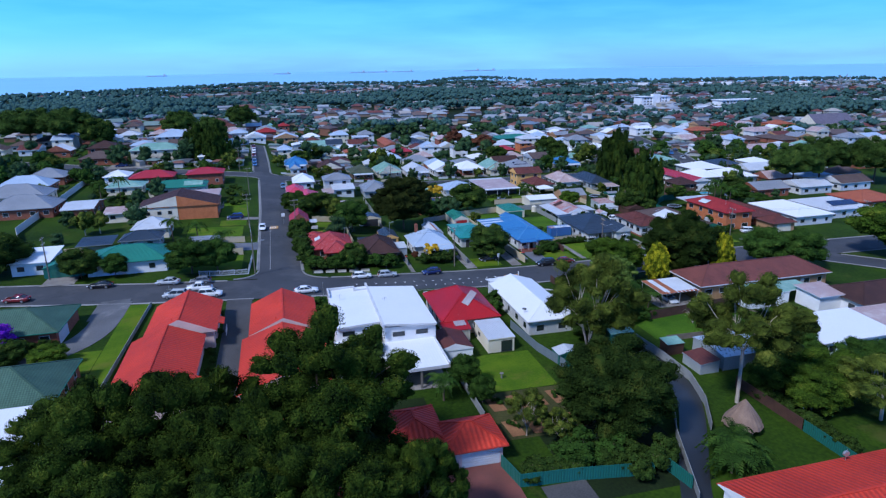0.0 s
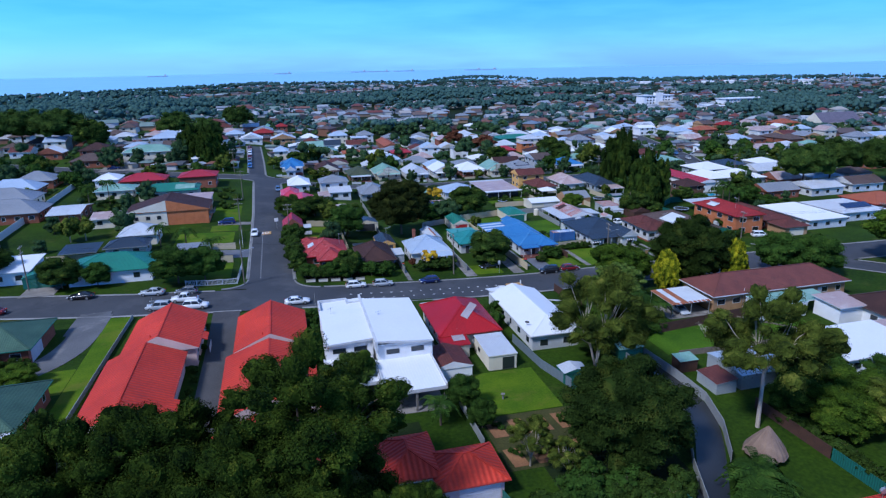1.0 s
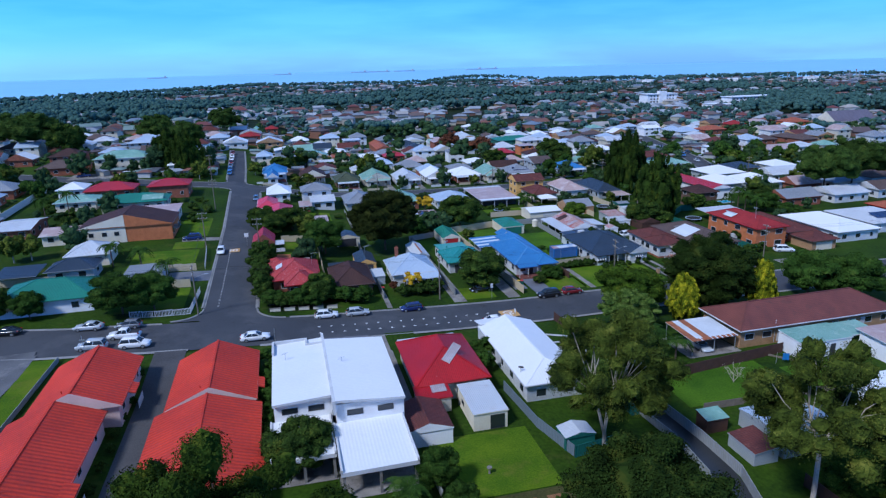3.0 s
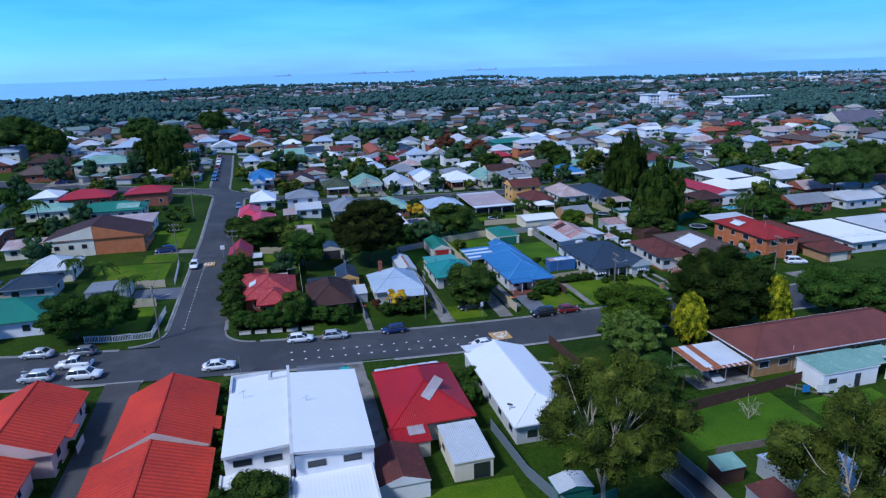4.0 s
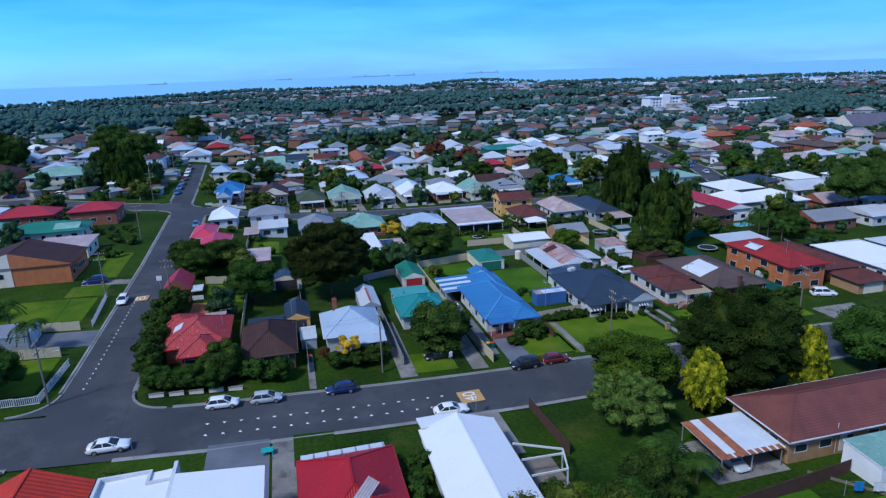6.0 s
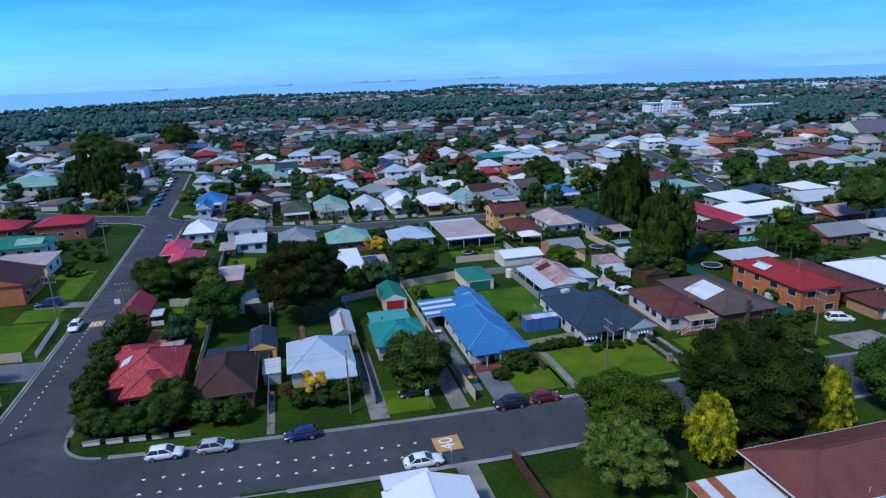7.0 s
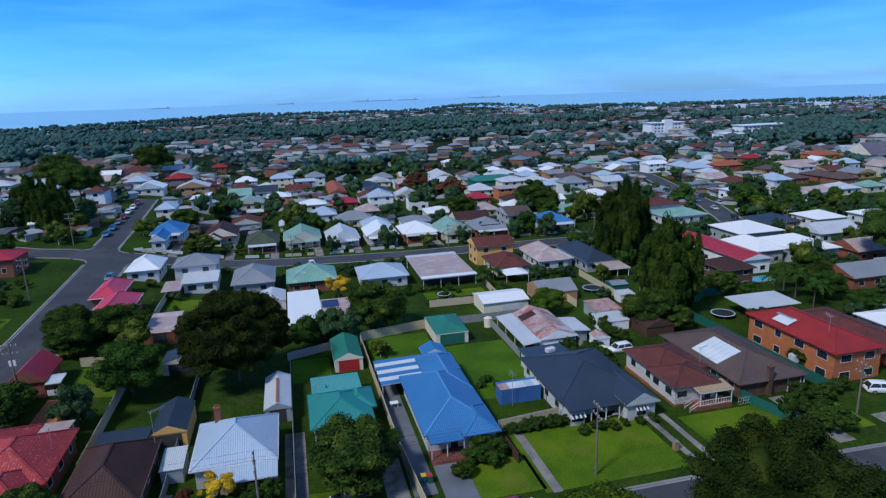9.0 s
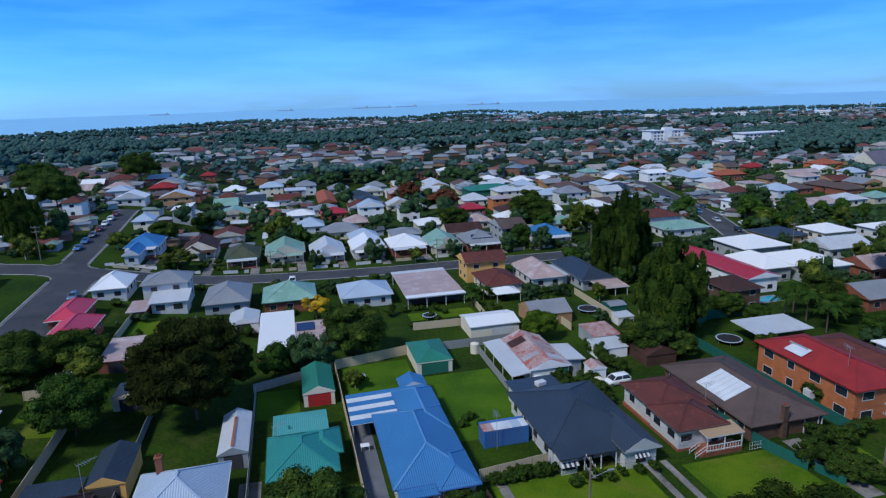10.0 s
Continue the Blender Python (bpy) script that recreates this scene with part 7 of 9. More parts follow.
def tree_proto(key, height, radius, leafm, barkm=None, leaves_n=1600, leaf=0.5, lumps=34, limbs=6, clear=0.28, seed=1, width=None, low=-0.55, hollow=0.35, fork=0.35, droop=0.0, stretch=1.5, lump=(0.17, 0.36), spires=(), taper=0.0, heart=True):
    """A trunk and a crown to be shared. spires: crowns of several upright lobes, each with its place, height and width as shares."""
    zc = height * (1 + clear) / 2
    rz = height * (1 - clear) / 2
    quad, mids = foliage(leaves_n, (0, 0, zc), (radius, radius, rz), leaf, seed, lumps, low, hollow, stretch, droop, lump, heart)
    if taper:
        t = np.clip((quad[:, :, 2:] - zc) / rz, -1, 1)
        quad[:, :, :2] *= np.where(t > -0.3, 1 - taper * (t + 0.3) / 1.3, 1.0)
    if spires:
        lobes = [foliage(leaves_n // len(spires), (px * radius, py * radius, height * hs * 0.43), (radius * ws, radius * ws, height * hs * 0.57), leaf, seed + k, lumps // 2, low, hollow, stretch, droop, lump) for k, (px, py, hs, ws) in enumerate(spires)]
        quad, mids = np.concatenate([a for a, _ in lobes]), lobes[0][1]
    crown = quads("crown", quad, leafm)
    bm = trunk_mesh(height, radius, mids[:limbs], width or height * 0.045, seed, fork)
    tm = bpy.data.meshes.new("trunk")
    bm.to_mesh(tm)
    bm.free()
    tm.materials.append(barkm or BARK)
    PROTO[key] = (tm, crown, height, radius)


def tree(key, x, y, height, radius, label, turn=0.0, group="", category="tree", name="tree"):
    tm, crown, h, r = PROTO[key]
    root = thing(name, x, y, g(x, y) + 0.1, label, category, group)
    m = Matrix.Rotation(radians(turn), 4, "Z") @ Matrix.Diagonal((radius / r, radius / r, height / h, 1))
    link("trunk", tm, None, root, at=m)
    link("crown", crown, None, root, at=m)
    return root


tree_proto("big_dark", 14, 8, L_STAND, leaves_n=90000, leaf=0.12, lumps=105, limbs=20, clear=0.06, seed=11, hollow=0.5, lump=(0.11, 0.22), heart=False)
tree_proto("tall_dark", 21, 9, L_STAND, leaves_n=100000, leaf=0.13, lumps=100, limbs=26, clear=0.14, seed=12, hollow=0.42, fork=0.3, lump=(0.10, 0.20), heart=False)
tree_proto("round_dark", 12, 7, L_FIG, leaves_n=80000, leaf=0.15, lumps=130, limbs=8, clear=0.02, seed=13, hollow=0.62, low=-0.8, lump=(0.12, 0.24))
tree_proto("gum", 18, 7.5, L_GUM, PALEBARK, leaves_n=80000, leaf=0.11, lumps=54, limbs=34, clear=0.32, seed=14, hollow=0.55, fork=0.2, width=0.6, low=-0.55, droop=0.9, lump=(0.12, 0.22), heart=False)
tree_proto("gum_open", 18, 7.5, L_GUM, PALEBARK, leaves_n=70000, leaf=0.11, lumps=64, limbs=24, clear=0.32, seed=15, hollow=0.4, fork=0.42, width=0.55, low=-0.55, droop=1.1, lump=(0.12, 0.21), heart=False)
tree_proto("fig", 14, 9, L_BROWNFIG, leaves_n=70000, leaf=0.20, lumps=150, limbs=9, clear=0.06, seed=16, hollow=0.66, low=-0.4, lump=(0.11, 0.22))
tree_proto("gold", 8, 3, L_GOLD, leaves_n=40000, leaf=0.11, lumps=170, limbs=5, clear=0.0, seed=17, hollow=0.66, low=-0.97, lump=(0.11, 0.20), taper=0.32)
tree_proto("mid", 8, 5, L_MID, leaves_n=24000, leaf=0.19, lumps=70, limbs=8, clear=0.06, seed=18, low=-0.8, hollow=0.45, lump=(0.17, 0.32))
tree_proto("bright", 7, 4, L_BRIGHT, leaves_n=34000, leaf=0.14, lumps=70, limbs=7, clear=0.06, seed=19, low=-0.8, hollow=0.45, lump=(0.16, 0.30))
tree_proto("dark", 8, 5, L_DARK, leaves_n=24000, leaf=0.19, lumps=80, limbs=7, clear=0.04, seed=20, low=-0.85, hollow=0.5, lump=(0.16, 0.30))
tree_proto("cypress", 20, 6.5, L_CONIFER, leaves_n=60000, leaf=0.22, lumps=110, limbs=6, clear=0.02, seed=21, hollow=0.6, low=-0.95, lump=(0.14, 0.27),
           spires=((0, 0, 1.0, 0.66), (0.45, -0.25, 0.88, 0.52), (-0.42, 0.2, 0.84, 0.54), (0.1, 0.5, 0.78, 0.52), (-0.25, -0.5, 0.74, 0.50)))
tree_proto("spreading", 15, 9, L_SPREAD, leaves_n=52000, leaf=0.24, lumps=64, limbs=14, clear=0.14, seed=35, hollow=0.45, low=-0.45, lump=(0.17, 0.32))
tree_proto("yellow", 5, 2, L_YELLOW, leaves_n=5000, leaf=0.13, lumps=26, hollow=0.3, lump=(0.14, 0.26), limbs=7, clear=0.3, seed=22)
tree_proto("blossom", 6.5, 4.5, L_WHITE, leaves_n=26000, leaf=0.11, lumps=100, limbs=7, clear=0.1, seed=23, lump=(0.13, 0.26))
tree_proto("purple", 6, 4, L_PURPLE, leaves_n=7220, leaf=0.21, lumps=50, limbs=7, clear=0.25, seed=24)
tree_proto("russet", 7, 4, L_RUSSET, leaves_n=4180, leaf=0.26, lumps=44, limbs=6, clear=0.2, seed=25)
tree_proto("shrub", 2.4, 1.6, L_MID, leaves_n=1178, leaf=0.18, lumps=26, limbs=4, clear=0.0, seed=26, width=0.1)
tree_proto("dark_shrub", 2.4, 1.6, L_DARK, leaves_n=1178, leaf=0.18, lumps=26, limbs=4, clear=0.0, seed=27, width=0.1)
tree_proto("far_a", 9, 5, L_GARDEN, leaves_n=1700, leaf=0.38, lumps=30, limbs=4, clear=0.02, seed=28, low=-0.85, hollow=0.35, lump=(0.24, 0.42))
tree_proto("far_b", 10, 5, L_MID, leaves_n=1700, leaf=0.38, lumps=30, limbs=4, clear=0.05, seed=29, low=-0.85, hollow=0.35, lump=(0.24, 0.42))
tree_proto("far_c", 12, 5, L_GUM, PALEBARK, leaves_n=1700, leaf=0.38, lumps=30, limbs=5, clear=0.14, seed=30, low=-0.85, hollow=0.35, lump=(0.24, 0.42))
tree_proto("bare", 4.5, 2.4, L_RUSSET, PALEBARK, leaves_n=76, leaf=0.11, lumps=40, limbs=26, clear=0.1, seed=31, fork=0.12, width=0.16)

# the dark stand at the start
for k, x, y, h, r, t in (("big_dark", -34.5, 27.5, 14.8, 7.4, 0), ("big_dark", -25.5, 27.5, 16.0, 8.0, 130), ("big_dark", -31.0, 16.0, 13.5, 7.0, 210), ("big_dark", -18.5, 22.0, 15.5, 7.2, 75),
                         ("tall_dark", -11.4, 28.0, 21.2, 9.0, 20), ("big_dark", -13, 16, 14.5, 7.0, 160), ("big_dark", -5.0, 17, 12.5, 4.6, 250), ("big_dark", -21.0, 12.0, 14.0, 7.0, 20)):
    tree(k, x, y, h, r, "tall dense dark green tree in a stand over the roofs", t, "dark trees behind the townhouses")
tree("round_dark", 24.0, 32.4, 12.3, 7.4, "broad round dark green tree beside a vegetable garden")
tree("gum", 28.2, 47.4, 19.0, 7.2, "spreading gum tree with pale forked trunks", 40)
tree("gum_open", 43.6, 33.4, 18.6, 7.6, "open gum tree with pale trunk over the back yards", 110)


def grow(*rows):
    """Single trees: kind, place, height, radius and label."""
    for k, x, y, h, r, lab in rows:
        tree(k, x, y, h, r, lab, (x * 37 + y * 11) % 360)


grow(("mid", 56, 40, 5.0, 3.8, "green tree at a back fence"), ("mid", 63, 43, 4.2, 3.0, "green tree at a back fence"), ("gum", 58.5, 24.5, 9.4, 6.2, "olive green tree beside a lawn"))
grow(("mid", 66, 34, 6.0, 4.6, "green tree beside a lawn"), ("gum", 70, 24, 8.5, 6, "olive green tree beside a lawn"), ("bright", 53, 34.5, 4, 3, "bright green garden bush"))
grow(("mid", 39.5, 62, 6, 4.0, "green tree in a back yard"), ("dark", 44.5, 66, 6, 3.6, "dark tree in a back yard"), ("dark", 34.0, 58.5, 6, 4.0, "dark leafy bush by a fence"), ("bright", 37.0, 64.5, 5, 3.0, "bright green bush beside a house"))
grow(("gold", 61.7, 81.2, 9.2, 3.1, "dense golden-green conifer on the verge"), ("gold", 78.1, 81.4, 9.8, 2.8, "dense golden-green conifer on the verge"))
grow(("round_dark", 71.2, 87.0, 13.8, 8.2, "broad dark green tree on the verge"), ("bright", 54.5, 87.4, 9.2, 6.4, "bright green leafy street tree"), ("blossom", 50.2, 80.2, 7.4, 4.8, "green tree with pale blossom"))
grow(("mid", 92, 84.5, 9, 5.5, "green street tree on the verge"), ("mid", 98.5, 81, 9, 5.5, "green street tree on the verge"), ("bright", 126, 82, 13, 10, "large round bright green tree"), ("russet", 128, 76, 8, 5, "russet leafed tree beside a road"))
grow(("dark", 33.4, 110.2, 8.2, 5.6, "dark broad tree shading a front yard"), ("yellow", 18.3, 108.7, 5.0, 2.0, "small bright yellow autumn tree"))
grow(("fig", 18.4, 142.5, 15.0, 8.3, "huge spreading dark fig tree"), ("mid", 3.2, 140.5, 9.0, 5.4, "olive green back-yard tree"), ("dark", -11.5, 164.0, 6.5, 4.8, "dark bushy tree on the corner"), ("dark", -4.0, 165.0, 6.5, 4.6, "dark bushy tree beside houses"))
grow(("dark", -9.5, 157.5, 6, 4.5, "dark bushy tree beside houses"), ("dark", 43.6, 161.0, 9.6, 6.0, "round dark green back-yard tree"), ("yellow", 37.4, 180.0, 7.0, 2.9, "yellow flowering tree behind sheds"), ("dark", 106.2, 121.8, 3.0, 2.2, "round dark bush before brick flats"))
grow(("cypress", 112.0, 190.0, 23.0, 7.0, "tall dense dark cypress tree"), ("cypress", 119.5, 197.0, 21.0, 6.0, "tall dense dark cypress tree"), ("cypress", 101.2, 151.4, 20.5, 6.6, "tall dense dark green tree behind houses"), ("dark", 92.8, 145.0, 7.4, 4.6, "dark tree beside a shed"), ("dark", 97.5, 142.5, 4.6, 3.2, "dark bush in a shaded back yard"), ("bright", 78.2, 158.0, 5.6, 3.6, "yellow-green tree beside a garage"))
grow(("spreading", 170, 160, 17, 9.0, "large spreading dark tree beside the street"), ("spreading", 188, 166, 18, 9.5, "large spreading dark tree beside the street"), ("spreading", 206, 158, 18, 10, "large spreading dark tree beside the street"), ("dark", 113, 139, 3.4, 2.4, "dark bush behind brick flats"), ("dark", 119, 158, 5.0, 3.6, "dark tree behind a green fence"), ("mid", 137, 148, 6.0, 4.0, "green tree beside palms"), ("dark", 141, 156, 7.0, 4.6, "dark tree beside palms"), ("mid", 122, 152.5, 3.6, 2.6, "green bush beside palms"), ("mid", 136, 138, 4.6, 3.4, "green tree behind a white house"))
grow(("cypress", -40.5, 252, 17, 6.0, "tall dark conifer beside the street"), ("cypress", -48, 262, 17, 7.0, "tall dark conifer beside the street"), ("spreading", -118, 330, 20, 13, "huge dark tree behind the houses"), ("spreading", -138, 338, 20, 14, "huge dark tree behind the houses"), ("dark", -102, 322, 15, 9, "dark tree behind the houses"))
grow(("dark", -57.6, 110.6, 6.5, 4.4, "round dark green street tree"), ("mid", -50.7, 109.6, 5, 3.0, "round green tree on the verge"), ("mid", -35.2, 107.4, 8, 5.6, "spreading street tree on the verge"), ("mid", -30.0, 108.4, 7, 4.4, "spreading street tree on the verge"))
grow(("dark", -76.0, 118.6, 9, 7.0, "large round dark green tree"), ("purple", -60.0, 70.6, 5.8, 3.8, "tree covered in purple blossom"), ("dark", -58, 68, 4, 4, "dark bush beside a house"), ("bright", -50.5, 66.5, 3.4, 3, "bright green garden bush"))
grow(("dark", -6.0, 55.0, 6, 4.0, "dark bush beside a driveway"), ("mid", 8.6, 47.5, 5, 2.4, "green garden tree by a fence"), ("mid", 9.6, 42.5, 4, 2.0, "green garden tree by a fence"), ("gum", 12.5, 33.5, 6.5, 2.8, "grey-green olive tree in the garden"), ("gum", 15.6, 30.4, 5, 2.4, "small grey-green garden tree"))
grow(("bright", 57.5, 32.5, 6.6, 5.0, "lush green leafy tree over a back yard"), ("bright", 51.8, 29.0, 6.4, 4.4, "lush green leafy tree over a back yard"), ("mid", 50.5, 34.5, 5.4, 3.6, "green leafy tree by a lane"))
grow(("dark", 91, 269, 8.5, 5.5, "dark bushy tree among cottages"), ("dark", 129, 292, 9.5, 6, "dark bushy tree among cottages"), ("dark", 121, 262, 9.5, 6, "dark bushy tree among cottages"), ("spreading", -47, 303, 15, 8, "tall dark tree beside the street"), ("spreading", -67, 346, 16, 9, "tall dark tree behind houses"), ("spreading", -36, 388, 16, 9, "tall dark tree behind houses"))
grow(("dark", -5.5, 263.5, 7.0, 4.5, "dark bushy tree beside a cottage"), ("dark", 3, 291, 6.5, 4.2, "dark bushy tree beside a cottage"), ("gum", 2.5, 233, 5.5, 5, "low olive green tree before a cottage"), ("dark", 0.0, 108.0, 5.4, 3.4, "dark bushy tree before a brick cottage"), ("mid", -4.4, 105.4, 3.6, 2.4, "olive green clipped street bush"), ("mid", -1.6, 104.4, 3.4, 2.2, "olive green clipped street bush"), ("dark", -11.0, 111.0, 2.8, 2.0, "round clipped dark green bush"), ("mid", -9.0, 106.6, 3.0, 2.2, "round grey-green street bush"))
grow(("purple", 8.8, 110.0, 2.4, 1.6, "low bush with purple blossom"), ("mid", 8.0, 105.8, 3.2, 2.0, "small leafy front-yard tree"), ("russet", 14.8, 110.4, 2.4, 1.0, "small dark red bush"), ("dark", 46.0, 108.5, 1.8, 1.4, "dark green bush by a deck"), ("dark", 49.6, 112.4, 2.6, 1.6, "dark green bush by a deck"), ("russet", 87, 335, 11, 6, "russet tree among the cottages"), ("russet", 95, 303, 11, 7, "russet tree among the cottages"), ("dark", 120, 268, 11, 8, "dark tree behind the houses"), ("bright", 195, 236, 6, 4.5, "golden green tree beside a road"))

# shrubs and hedges
for k, x0, x1, y0, y1, n, s, lab in (("dark_shrub", -10.4, 1.0, 104.4, 106.4, 6, 1.1, "clipped dark front hedge bush"), ("dark_shrub", -11.8, -10.4, 112.0, 140.0, 12, 1.7, "dark hedge bush along the side street"), ("shrub", 1.5, 9.0, 104.8, 107.4, 6, 1.2, "green bush in a front garden"),
                                     ("dark_shrub", 16.0, 24.5, 107.2, 109.4, 7, 1.1, "dark bush in a front garden"), ("shrub", 47.8, 51.6, 108.8, 111.6, 4, 1.0, "green bush by the front deck"), ("shrub", 54.0, 62.0, 115.6, 116.4, 7, 0.6, "low green front hedge bush"),
                                     ("dark_shrub", 63.0, 75.0, 112.6, 113.4, 6, 0.6, "low dark hedge bush by a house"), ("shrub", 54.5, 58.0, 129.0, 132.0, 4, 0.5, "green bush in a back yard"), ("dark_shrub", 72.0, 80.0, 131.0, 139.0, 8, 1.1, "dark bush along a side fence"),
                                     ("shrub", 93.0, 98.0, 104.0, 109.0, 4, 1.0, "green bush in a front garden"), ("dark_shrub", 97.0, 105.4, 110.8, 113.2, 6, 1.0, "dark bush in a front garden"), ("dark_shrub", -24.5, -14.0, 44.5, 47.0, 5, 1.2, "dark bush behind a townhouse"),
                                     ("dark_shrub", -28.3, -27.4, 50.0, 84.0, 9, 0.55, "dark bush along a driveway"), ("shrub", -9.8, -9.0, 60.0, 84.0, 8, 0.9, "green bush along a side wall"), ("dark_shrub", 20.0, 27.0, 20.0, 26.0, 6, 1.2, "dark bush by a green fence"),
                                     ("shrub", 18.0, 23.0, 24.5, 28.0, 4, 1.2, "round green bush by a fence"), ("dark_shrub", -58.0, -51.4, 71.2, 72.6, 5, 0.8, "green bush in a garden"), ("dark_shrub", 34.0, 36.0, 62.0, 70.0, 4, 1.2, "dark bush by the house"),
                                     ("shrub", 43.0, 50.0, 62.0, 65.0, 4, 0.7, "green bush in a back yard"), ("dark_shrub", 64.0, 100.0, 79.0, 82.0, 8, 1.0, "dark hedge bush behind flats"), ("shrub", 20.8, 23.6, 71.0, 79.0, 3, 1.2, "leafy bush beside a house"), ("dark_shrub", 84.2, 85.4, 138.5, 151.0, 8, 1.0, "dark bush along a grassy lane"),
                                     ("dark_shrub", 76.8, 78.4, 130.0, 137.5, 6, 0.9, "dark bush behind a white house"), ("dark_shrub", 55.0, 62.6, 115.6, 116.3, 9, 0.7, "dark clipped bush along a front wall"), ("dark_shrub", 92.8, 96.5, 103.5, 109.0, 6, 1.3, "dark bush in a front garden"),
                                     ("dark_shrub", 9.0, 19.5, 24.4, 27.4, 10, 1.0, "dark bush inside a green fence"), ("shrub", 14.0, 17.5, 26.0, 29.0, 3, 1.3, "round olive green bush in a garden"), ("dark_shrub", 47.8, 48.8, 19.0, 36.0, 9, 0.9, "dark bush along a back fence")):
    q = random.Random(int(x0 * 10 + y0))
    for i in range(n):
        f = (i + 0.5) / n
        long_x = (x1 - x0) > (y1 - y0)
        x = x0 + (x1 - x0) * (f if long_x else q.random())
        y = y0 + (y1 - y0) * (q.random() if long_x else f)
        tree(k, x, y, 2.4 * s * q.uniform(0.75, 1.2), 1.6 * s * q.uniform(0.8, 1.15), lab, q.uniform(0, 360), lab + "es" if lab.endswith("bush") else "", "bush", "bush")


# palms
def palm_mesh(seed, n=16, length=2.6):
    r = np.random.RandomState(seed)
    q = []
    for i in range(n):
        a = 2 * math.pi * i / n + r.uniform(-0.2, 0.2)
        up = r.uniform(0.2, 1.1)
        L = length * r.uniform(0.8, 1.1)
        prev = np.array([0.0, 0.0, 0.0])
        for k in range(7):
            t0, t1 = k / 7, (k + 1) / 7
            p0 = np.array([math.cos(a) * L * t0, math.sin(a) * L * t0, L * (up * t0 - 1.15 * t0 * t0)])
            p1 = np.array([math.cos(a) * L * t1, math.sin(a) * L * t1, L * (up * t1 - 1.15 * t1 * t1)])
            side = np.array([-math.sin(a), math.cos(a), 0])
            w = 0.55 * math.sin(math.pi * min(1, t0 + 0.15)) + 0.05
            for s in (-1, 1):
                for u in (0.0, 0.5):
                    b0 = p0 + (p1 - p0) * u
                    b1 = p0 + (p1 - p0) * (u + 0.35)
                    tip = side * s * w + np.array([math.cos(a), math.sin(a), 0]) * 0.25 + np.array([0, 0, -0.22 * w])
                    q.append((b0, b1, b1 + tip, b0 + tip * 0.9))
    return quads("crown", np.array(q), L_MID)


PALM = [palm_mesh(s) for s in (1, 2)]
BANANA = palm_mesh(3, 22, 3.4)
bm = bmesh.new()
beam(bm, (0, 0, -0.3), (0.08, 0, 1), 0.34, sides=8, taper=0.7)
PALM_TRUNK = bpy.data.meshes.new("trunk")
bm.to_mesh(PALM_TRUNK)
bm.free()
PALM_TRUNK.materials.append(BARK)
for i, (x, y, h, s) in enumerate(((33.4, 22.0, 3.2, 1.05), (34.8, 23.6, 3.0, 0.95), (32.4, 20.4, 2.6, 0.95), (35.2, 21.2, 2.2, 0.9), (4.6, 44.5, 3.4, 1.0), (49.0, 71.0, 4.0, 1.2), (51.5, 68.0, 3.0, 1.1), (23.0, 77.5, 1.6, 1.1),
                                 (-29.6, 121.6, 5.0, 1.1), (-43.0, 136.6, 5.0, 1.1), (-36.5, 133.0, 4.5, 1.0), (73.0, 186.5, 3.5, 1.0), (75.5, 185.0, 3.0, 1.0), (71.5, 181.0, 3.0, 0.9), (127.3, 151.4, 5.2, 1.05), (131.3, 150.0, 5.8, 1.1), (129.8, 143.6, 5.2, 1.1), (132.8, 155.0, 6.2, 1.1), (-66.0, 190.0, 7.0, 1.2), (-70.0, 183.0, 7.0, 1.2), (-61.5, 64.5, 1.5, 1.2))):
    root = thing("palm", x, y, g(x, y) + 0.1, "small feathery palm in a garden" if i > 3 else "lush broad-leafed palm beside a thatched hut", "palm", "palms" if i > 3 else "palms by the hut", turn=(i * 53) % 360)
    link("trunk", PALM_TRUNK, None, root, at=Matrix.Diagonal((1, 1, h, 1)))
    link("crown", BANANA if i < 4 else PALM[i % 2], None, root, at=Matrix.Translation((0.08, 0, h)) @ Matrix.Scale(s, 4))

# trees among the further houses
rnd = random.Random(23)
count = 0
while count < 170:
    x, y = rnd.uniform(-120, 230), rnd.uniform(128, 262)
    if 106 < x < 146 and 134 < y < 176 or -38 < x < -20 and y < 220 or x < -38 and y < 215 and rnd.random() < 0.5 or 50 < x < 66 and 125 < y < 150 or y < 222 and -22 < x < 108 and rnd.random() < 0.85 or x > 20 + y * 0.95 or x < -y * 0.42 - 20:
        continue
    h = rnd.uniform(3.5, 8) if y < 240 else rnd.uniform(5, 12)
    r = h * rnd.uniform(0.36, 0.55)
    if float(road_distance(x, y)) < 1.5 or not free(x, x, y, y, r * 0.75):
        continue
    key, lab = rnd.choice((("far_a", "dark green garden tree"), ("far_a", "dark green garden tree"), ("far_b", "green garden tree"), ("far_c", "olive gum tree")))
    tree(key, x, y, h, r, lab + " among further houses", rnd.uniform(0, 360), "trees among the further houses")
    count += 1


ICO = []
for k in (0, 1):
    bm = bmesh.new()
    bmesh.ops.create_icosphere(bm, subdivisions=k + 1, radius=1)
    ICO.append((np.array([v.co[:] for v in bm.verts]), np.array([[v.index for v in f.verts] for f in bm.faces])))
    bm.free()


